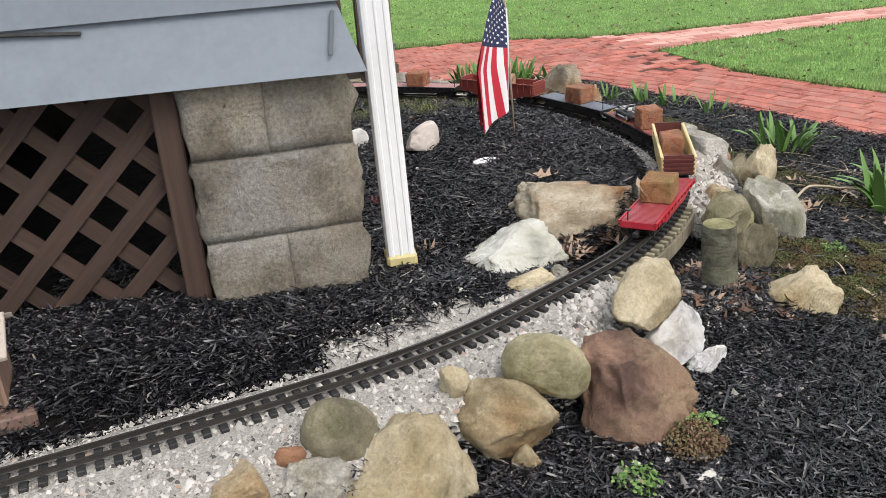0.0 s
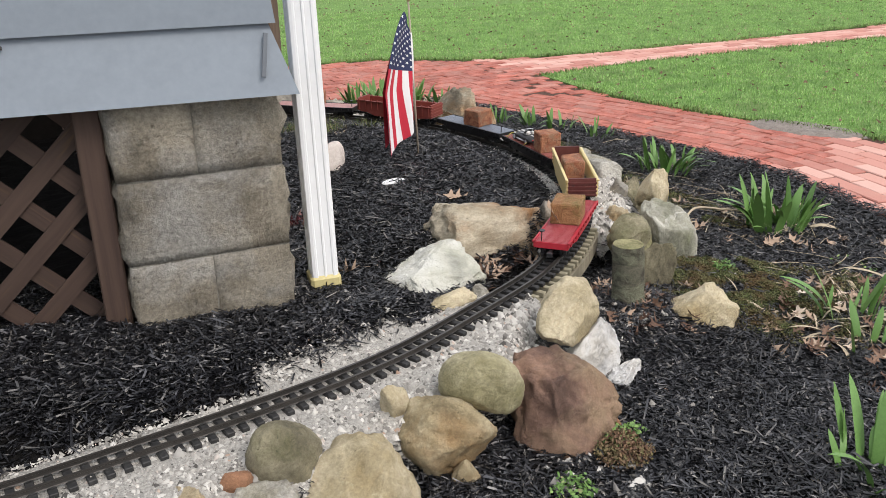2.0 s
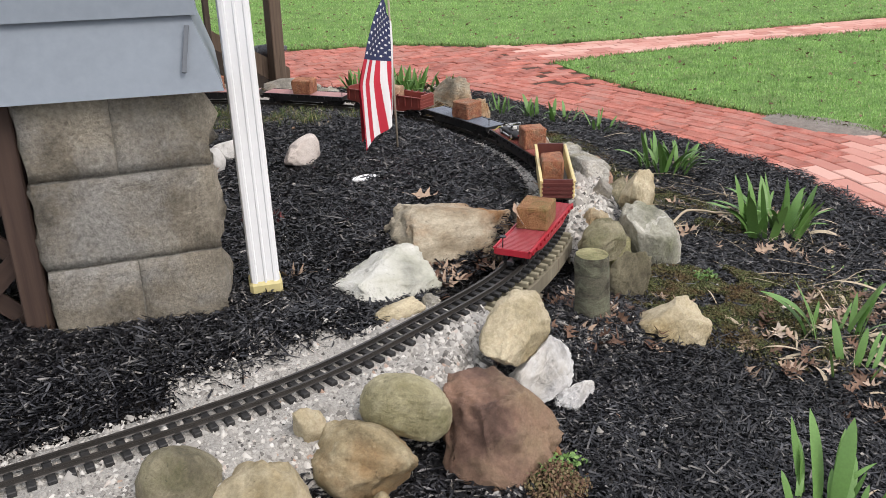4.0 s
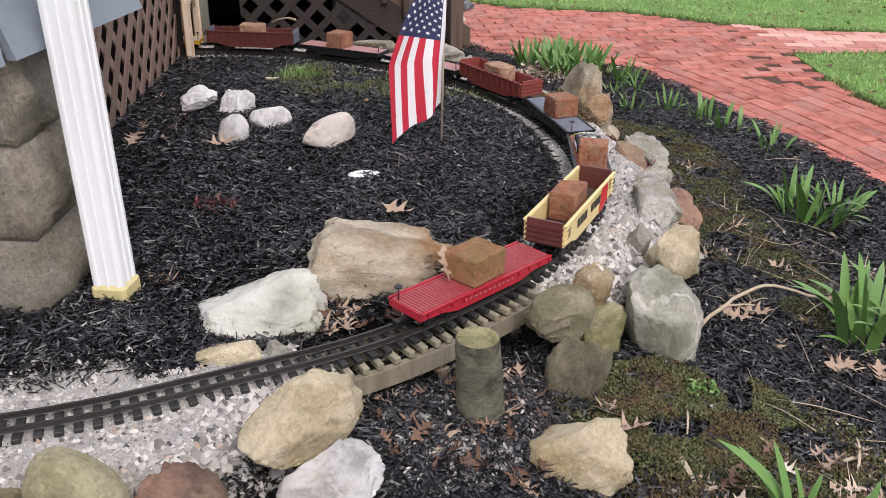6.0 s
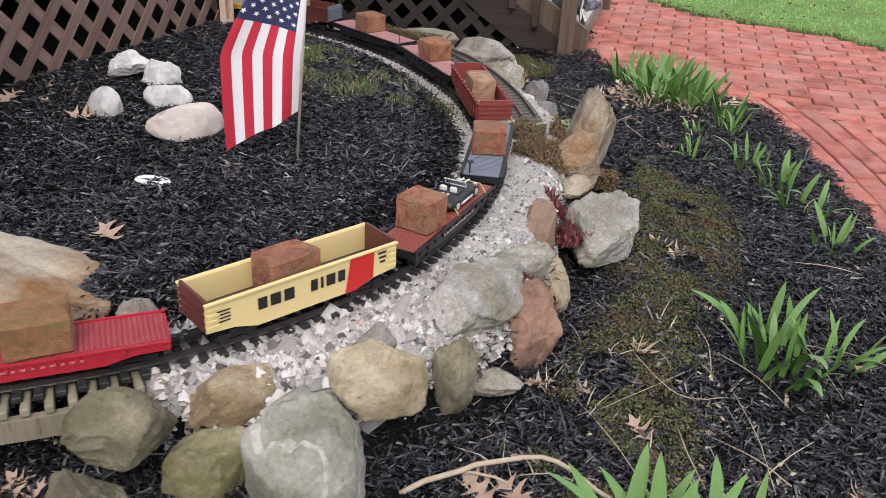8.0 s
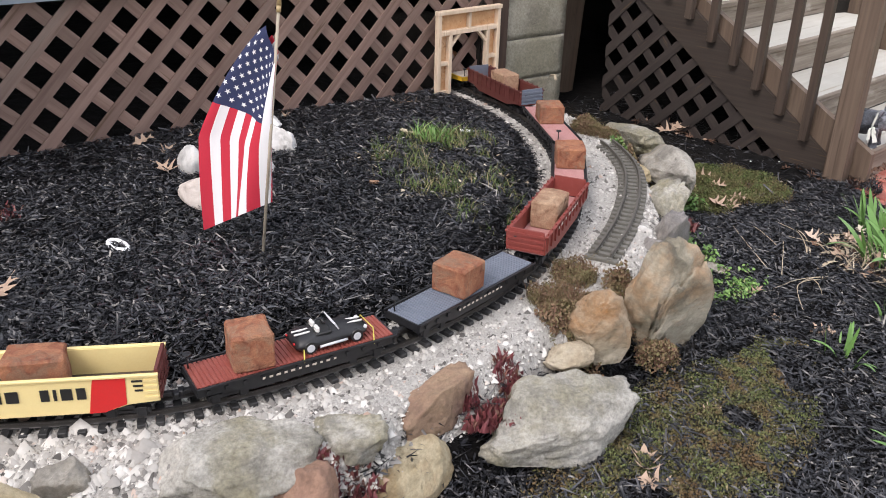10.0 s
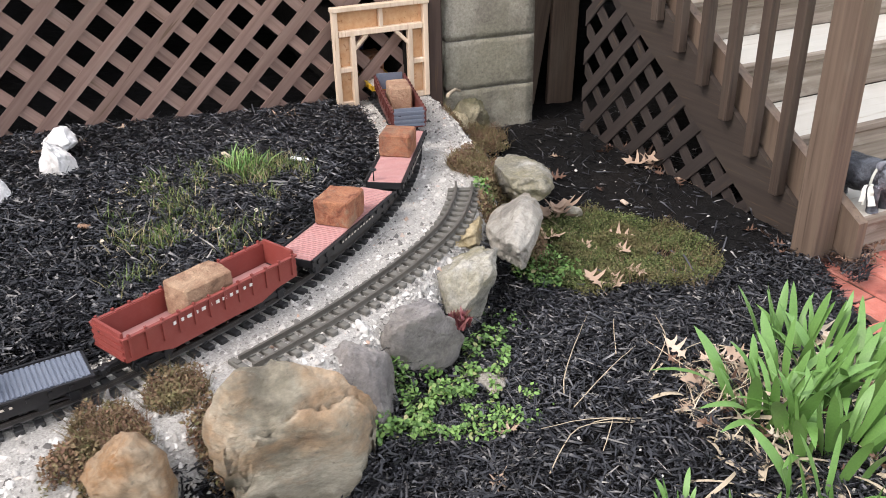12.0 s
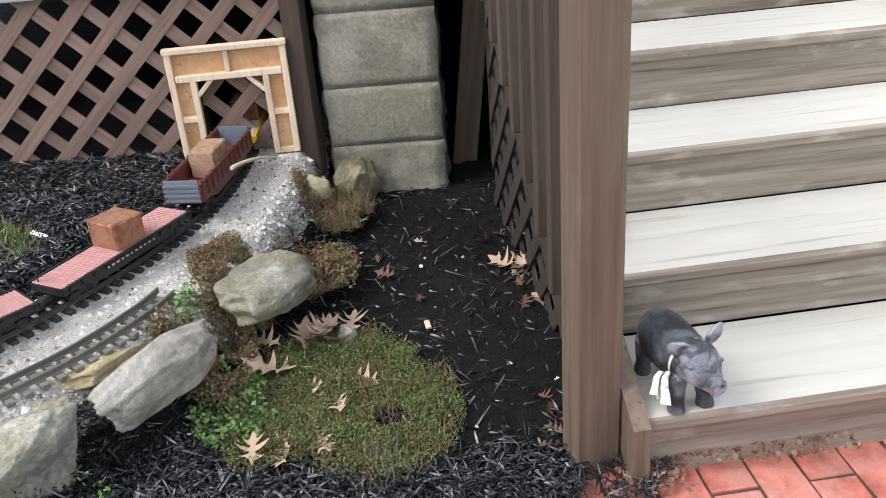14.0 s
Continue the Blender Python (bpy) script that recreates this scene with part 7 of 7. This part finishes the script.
# limp dead straps lying round the clumps
for x0, x1, y0, y1, n in ((1.45, 2.1, 1.45, 1.98, 120), (1.9, 2.35, 2.2, 2.8, 30), (0.98, 1.5, 4.88, 5.35, 120)):
    for _ in range(n):
        x, y = R1.uniform(x0, x1), R1.uniform(y0, y1)
        ob = new("dead_leaf", DRY[R1.randrange(4)])
        ob.matrix_basis = pose(x, y, ground_z(x, y) + 0.012, R1.uniform(-60, 60), R1.uniform(42, 90), R1.uniform(0, 360)) @ Matrix.Scale(R1.uniform(0.05, 0.17), 4)
        tagged(ob, "limp straw-coloured dead iris leaf on the mulch", "leaf", "dead iris leaves")

# ---------------------------------------------------------------- low plants, moss, stems
def patch(cx, cy, rx, ry, n, ang=0.0):
    a, r = rng.uniform(0, 6.28, n), np.sqrt(rng.random(n)) * (0.85 + 0.15 * np.sin(rng.uniform(0, 6.28, n) * 3))
    u, v = rx * r * np.cos(a), ry * r * np.sin(a)
    ca, sa = math.cos(ang), math.sin(ang)
    return np.stack(lay(cx + u * ca - v * sa, cy + u * sa + v * ca), 1)


def spot(x, y, rx, ry, n, ang=0.0):
    """A patch given straight in the garden."""
    a, r = rng.uniform(0, 6.28, n), np.sqrt(rng.random(n))
    u, v = rx * r * np.cos(a), ry * r * np.sin(a)
    return np.stack([x + u * math.cos(ang) - v * math.sin(ang), y + u * math.sin(ang) + v * math.cos(ang)], 1)


def uneven(p, k=9.0, cut=0.0):
    """Thin a patch so that its outline frays."""
    w = np.array([noise.noise(Vector((x * k, y * k, 3.3))) for x, y in p])
    return p[w > cut]


def leaflets(name, label, p, size, top, mat, flat=0.6, sides=4, floor=-1.0):
    """Many tiny rounded leaves at different heights, as one mat."""
    n = len(p)
    z0 = np.maximum(height(p[:, 0], p[:, 1]), floor)
    hump = np.array([0.35 + 0.65 * (0.5 + noise.noise(Vector((x * 14, y * 14, 8.8)))) for x, y in p])
    c = np.stack([p[:, 0], p[:, 1], z0 + 0.004 + top * hump * rng.random(n)], 1)
    nrm = np.stack([rng.normal(0, flat, n), rng.normal(0, flat, n), np.ones(n)], 1)
    nrm /= np.linalg.norm(nrm, axis=1)[:, None]
    u = np.cross(nrm, np.stack([np.cos(c[:, 0] * 999), np.sin(c[:, 0] * 999), 0 * c[:, 0]], 1))
    u /= np.linalg.norm(u, axis=1)[:, None]
    w, r = np.cross(nrm, u), rng.uniform(size * 0.6, size * 1.3, n)
    V = np.stack([c + (u * math.cos(a) * 1.3 + w * math.sin(a) * 0.8) * r[:, None] for a in [k * 2 * math.pi / sides for k in range(sides)]], 1)
    me = raw(name, V.reshape(-1, 3), np.arange(n * sides).reshape(-1, sides), M[mat])
    return tagged(new(name, me), label, "ground cover", kind="stuff")


def put(name, label, p, lo, hi, w, mat, lean=0.8, z=None):
    stuff_blades(name, label, "ground cover", p, lo, hi, w, M[mat], lean, z)


leaflets("moss", "olive and brown low moss mat on the mulch by the stairs", np.concatenate([uneven(patch(0.60, 5.18, 0.34, 0.24, 74000, 0.5), 7, -0.42), uneven(patch(0.66, 4.98, 0.20, 0.15, 26000), 8, -0.3)]), 0.0024, 0.042, "moss_green", 1.1)
put("moss", "thin brown stalks standing in the moss mat", uneven(spot(0.44, 5.02, 0.30, 0.24, 2600, 0.6), 9, -0.1), 0.02, 0.05, 0.0011, "heather", 1.0)
leaflets("moss", "brown-green low moss mat below the border stones", np.concatenate([uneven(patch(1.72, 3.72, 0.24, 0.50, 52000, 0.15), 6, -0.25), uneven(patch(1.60, 4.15, 0.12, 0.2, 13000), 8, -0.1)]), 0.0027, 0.02, "moss", 0.9)
leaflets("moss", "dense brown-green moss beside the log stump", uneven(spot(1.50, 2.07, 0.24, 0.19, 42000, 0.2), 7, -0.25), 0.0026, 0.024, "moss", 0.9)
leaflets("moss", "brown-green ground cover beside the border stones", np.concatenate([uneven(patch(1.42, 2.00, 0.24, 0.15, 26000, -0.2), 7, -0.1), uneven(patch(1.82, 2.95, 0.18, 0.5, 30000, 0.2), 7, -0.05), uneven(patch(1.66, 1.86, 0.36, 0.30, 44000), 7, -0.2)]), 0.0027, 0.022, "moss", 0.9)
for cx, cy, rx, ry, n in ((1.37, 3.63, 0.10, 0.06, 1700), (1.32, 3.89, 0.06, 0.08, 1500), (0.06, 5.05, 0.15, 0.11, 3200), (0.50, 4.86, 0.15, 0.07, 2600), (0.56, 4.78, 0.06, 0.06, 900), (1.47, 3.86, 0.05, 0.06, 700), (0.70, 1.30, 0.06, 0.05, 900), (1.42, 3.9, 0.06, 0.05, 700)):
    q = uneven(patch(cx, cy, rx * 1.15, ry * 1.15, int(n * 3.2)), 16, -0.3)
    leaflets("heather", "low brown heather tuft on the border", q, 0.0034, 0.055, "heather", 1.3, 4, 0.065 if cy > 3 else 0.04)
for cx, cy, rx, ry, n in ((0.165, 4.69, 0.13, 0.085, 9000), (-0.42, 4.80, 0.14, 0.11, 8000), (1.25, 3.77, 0.10, 0.06, 5000), (1.14, 3.87, 0.06, 0.06, 2500)):
    leaflets("heather", "low brown heather tuft on the border", uneven(spot(cx, cy, rx, ry, int(n * 1.3), 0.6), 16, -0.35), 0.0026, 0.055, "heather", 1.3, 4, 0.07)
    q = uneven(spot(cx, cy, rx, ry, int(n * 0.16), 0.6), 16, -0.35)
    put("heather", "wiry brown heather stalks", q, 0.025, 0.06, 0.0011, "heather", 1.2, np.maximum(height(q[:, 0], q[:, 1]), 0.08))
leaflets("green_herb", "fresh green leaves at the edge of the moss mat", uneven(spot(0.47, 4.78, 0.16, 0.09, 2200, 0.5), 20, -0.1), 0.0052, 0.05, "herb", 0.7, 6)
leaflets("green_herb", "fresh green creeping herb in front of the border stones", np.concatenate([uneven(spot(1.0, 4.42, 0.22, 0.09, 1900, -0.75), 22, -0.05), uneven(spot(1.09, 4.30, 0.10, 0.07, 700, -0.6), 22, -0.1)]), 0.0050, 0.055, "herb", 0.7, 6)
for cx, cy, rx, ry, n, z in ((1.255, 4.45, 0.10, 0.16, 2400, 0.03), (0.93, 4.62, 0.08, 0.08, 600, 0.05), (0.66, 4.88, 0.09, 0.09, 700, 0.05), (0.72, 1.36, 0.07, 0.06, 700, 0.06), (0.55, 1.22, 0.06, 0.05, 400, 0.06), (1.53, 2.12, 0.04, 0.04, 350, 0.03), (0.45, 4.78, 0.07, 0.03, 250, 0.19), (2.0, 2.05, 0.08, 0.08, 150, 0.02)):
    leaflets("green_herb", "fresh green creeping herb between the stones", uneven(patch(cx, cy, rx * 1.1, ry * 1.1, int(n * 0.8)), 22, -0.1), 0.0044, 0.048, "herb", 0.7, 6)
for cx, cy, rx, ry, n, z in ((1.50, 3.36, 0.05, 0.09, 500, 0.13), (1.55, 3.0, 0.05, 0.10, 500, 0.10), (1.44, 3.3, 0.03, 0.04, 200, 0.15), (1.05, 4.47, 0.03, 0.03, 150, 0.15), (1.42, 3.42, 0.04, 0.04, 250, 0.14), (0.25, 2.59, 0.07, 0.05, 90, 0.24)):
    q = patch(cx, cy, rx, ry, n)
    put("red_succulent", "dark red succulent rosettes between the stones", q, 0.012, 0.03, 0.006, "semp", 0.8, np.maximum(height(q[:, 0], q[:, 1]), z))
q = np.concatenate([uneven(patch(0.35, 3.95, 0.30, 0.30, 1900), 9, 0.02), uneven(patch(0.72, 3.85, 0.25, 0.20, 1200), 9, 0.02), uneven(patch(0.15, 4.2, 0.14, 0.12, 1000), 9, -0.15)])
q = np.concatenate([q, uneven(spot(0.10, 3.99, 0.14, 0.09, 900, 0.4), 12, -0.2), uneven(spot(0.20, 3.81, 0.16, 0.08, 500), 12, -0.1), uneven(spot(0.49, 3.80, 0.16, 0.14, 800), 10, -0.1)])
put("grass_tuft", "thin straw and green grass tufts in the mulch", q, 0.012, 0.05, 0.0016, "grass_dry", 1.2)
put("grass_tuft", "tuft of broader fresh green grass on the mound", uneven(spot(0.09, 4.0, 0.09, 0.06, 160, 0.4), 14, -0.2), 0.03, 0.075, 0.0032, "iris", 1.4)
leaflets("leaf_litter", "straw-brown scraps of dead leaf between the grass tufts", np.concatenate([uneven(patch(0.4, 3.9, 0.40, 0.35, 900), 8, 0.0), uneven(patch(1.9, 1.75, 0.35, 0.4, 900), 8, 0.0), uneven(patch(2.0, 2.9, 0.25, 0.6, 700), 8, 0.0)]), 0.007, 0.012, "straw", 0.5)
q = np.concatenate([uneven(patch(1.75, 2.9, 0.2, 0.5, 110), 8, 0.0), uneven(patch(2.1, 2.5, 0.25, 0.3, 120), 8, 0), uneven(patch(1.8, 1.6, 0.25, 0.3, 120), 8, 0), uneven(patch(1.45, 5.0, 0.2, 0.15, 200), 8, 0)])
put("dry_grass", "dry straw-coloured grass stems on the mulch", q, 0.02, 0.06, 0.002, "straw", 2.5)


def twig(pts, r, label="dry bent stem lying on the mulch", mat="straw"):
    bm = bmesh.new()
    pts = [(*lay(x, y), z - ground_z(x, y) + ground_z(*lay(x, y))) for x, y, z in pts]
    p = [Vector(q) for q in spline(pts, 0.025)]
    p = [q + Vector((R1.uniform(-1, 1), R1.uniform(-1, 1), R1.uniform(-0.5, 1))) * r * 0.45 for q in p]
    rings = []
    for i, q in enumerate(p):
        ax = (p[min(i + 1, len(p) - 1)] - p[max(i - 1, 0)]).normalized()
        u = ax.cross(Vector((0, 0, 1))).normalized()
        w, k = u.cross(ax), r * (1 - 0.5 * i / len(p))
        rings.append([bm.verts.new(q + (u * math.cos(a) + w * math.sin(a)) * k) for a in [math.pi / 3 * j for j in range(6)]])
    for a, b in zip(rings, rings[1:]):
        for j in range(6):
            f = bm.faces.new((a[j], a[(j + 1) % 6], b[(j + 1) % 6], b[j]))
            f.smooth = True
    bm.faces.new(rings[0][::-1]), bm.faces.new(rings[-1])
    tagged(part("twig", bm, M[mat]), label, "twig", group="dry twigs")


g = ground_z
twig([(1.57, 2.47, 0.04), (1.63, 2.53, 0.07), (1.76, 2.64, 0.09), (1.9, 2.63, 0.07), (2.04, 2.60, 0.05)], 0.006, "long pale dead branch lying on the mulch")
twig([(1.60, 2.52, 0.05), (1.66, 2.57, 0.06), (1.73, 2.58, 0.06)], 0.004)
for a, b, c in (((1.32, 4.65), (1.22, 4.8), (1.14, 4.92)), ((1.27, 4.65), (1.18, 4.7), (0.95, 4.88)), ((1.16, 4.85), (1.06, 4.9), (0.99, 4.94)), ((1.18, 5.12), (1.22, 5.0), (1.3, 4.95)), ((1.25, 4.9), (1.15, 5.0), (1.02, 5.05)), ((1.75, 3.1), (1.9, 3.0), (2.0, 3.05)), ((1.9, 2.0), (2.1, 2.1), (2.2, 2.05)), ((1.6, 1.75), (1.8, 1.72), (1.95, 1.85)), ((1.5, 4.5), (1.4, 4.62), (1.42, 4.75))):
    twig([(*a, g(*a) + 0.014), (*b, g(*b) + 0.022), (*c, g(*c) + 0.014)], 0.0015)
for x0, x1, y0, y1, n in ((1.5, 2.2, 1.35, 2.2, 24), (1.65, 2.3, 2.4, 3.3, 14), (1.1, 1.6, 4.6, 5.2, 7), (2.0, 2.3, 3.2, 4.3, 5)):
    for _ in range(n):
        x, y, a, ln = R1.uniform(x0, x1), R1.uniform(y0, y1), R1.uniform(0, 6.28), R1.uniform(0.05, 0.14)
        q = [(x + ln * k * math.cos(a + 0.25 * k * R1.uniform(-1, 1)), y + ln * k * math.sin(a + 0.25 * k * R1.uniform(-1, 1))) for k in (-1, 0, 1)]
        twig([(*c, g(*c) + h) for c, h in zip(q, (0.013, 0.022, 0.013))], R1.uniform(0.0009, 0.0017), "thin curling dead stem on the mulch")
twig([(-0.02, 4.83, 0.185), (-0.09, 4.88, 0.185), (-0.17, 4.93, 0.17)], 0.006, "pale stick lying on the ballast")
twig([(-0.28, 4.3, 0.2), (-0.2, 4.22, 0.215), (-0.1, 4.12, 0.205)], 0.0025)

# dark litter blown against the foot of the stairs
q = np.concatenate([np.stack([rng.uniform(0.845, 0.93, 500), rng.uniform(5.80, 6.25, 500)], 1), np.stack([rng.uniform(0.90, 1.05, 500), rng.uniform(5.74, 5.88, 500)], 1)])
q = q[(q[:, 0] - 0.85) * 2.4 + np.maximum(0, q[:, 1] - 5.9) * 0.4 < rng.random(len(q)) * 0.45]
q = np.stack(lay(q[:, 0], q[:, 1]), 1)
leaflets("litter", "dark mulch crumbs and leaf scraps at the foot of the stairs", q, 0.006, 0.014, "leaf_dark", 0.9)
q = np.stack([rng.uniform(0.88, 1.06, 380), rng.uniform(5.70, 5.86, 380)], 1)
q = q[q[:, 0] + q[:, 1] < 6.80]
q = np.stack(lay(q[:, 0], q[:, 1]), 1)
put("mulch_crumbs", "dark mulch shreds beside the stair post", q, 0.012, 0.03, 0.003, "mulch", 3.0)
# scattered pale pebbles in the mulch
n = 900
p = np.concatenate([np.stack([rng.uniform(-0.4, 2.4, n), rng.uniform(1.3, 5.6, n)], 1), patch(0.62, 1.27, 0.12, 0.10, 60), patch(0.95, 1.42, 0.12, 0.1, 30)])
p = p[in_bed(p[:, 0], p[:, 1])]
pebbles("scattered_pebbles", "small pale pebbles scattered on the mulch", p, np.r_[rng.gamma(2.0, 0.0014, len(p) - 85) + 0.001, rng.gamma(2.0, 0.0035, 85) + 0.002], M["gravel"], height(p[:, 0], p[:, 1]) + 0.008)

# brown leaf specks on the lawns
for x0, x1, y0, y1, n, poly in ((2.5, 6.5, 1.0, 6.2, 480, LAWNS[0]), (0.2, 8.5, 6.6, 11.5, 900, LAWNS[1])):
    p = np.stack([rng.uniform(x0, x1, n), rng.uniform(y0, y1, n)], 1)
    p = p[inside(poly, p[:, 0], p[:, 1])]
    V, k = blades(p, np.full(len(p), 0.016), 0.008, 0.018, 0.015, 3.0)
    tagged(new("leaf_specks", blade_mesh("leaf_specks", V, k, M["leaf_dark"])), "brown dead leaf scraps on the lawn", "leaf litter", kind="stuff")

# bare dirt spilled where the lawn meets the path
bm = bmesh.new()
c0 = bm.verts.new((3.22, 3.80, 0.020))
rows_ = []
for k in range(40):
    a = 2 * math.pi * k / 40
    r = 1 + 0.22 * noise.noise(Vector((math.cos(a) * 1.6, math.sin(a) * 1.6, 5.0))) + 0.08 * noise.noise(Vector((math.cos(a) * 6, math.sin(a) * 6, 2.0)))
    u, v = r * math.cos(a), r * math.sin(a)
    rows_.append([bm.verts.new((3.22 + f * (0.34 * u * 0.55 - 0.13 * v), 3.80 + f * (0.34 * u * -0.85 - 0.13 * v * 0.5), z)) for f, z in ((0.5, 0.021), (0.85, 0.016), (1.0, 0.004))])
for a, b_ in zip(rows_, rows_[1:] + rows_[:1]):
    bm.faces.new((c0, a[0], b_[0]))
    for i in range(2):
        bm.faces.new((a[i], a[i + 1], b_[i + 1], b_[i]))
bmesh.ops.recalc_face_normals(bm, faces=bm.faces)
tagged(part("dirt_patch", bm, M["dirt"], smooth=True), "bare grey-brown dirt spilled on the edge of the brick path", "dirt", kind="structure")
paving()
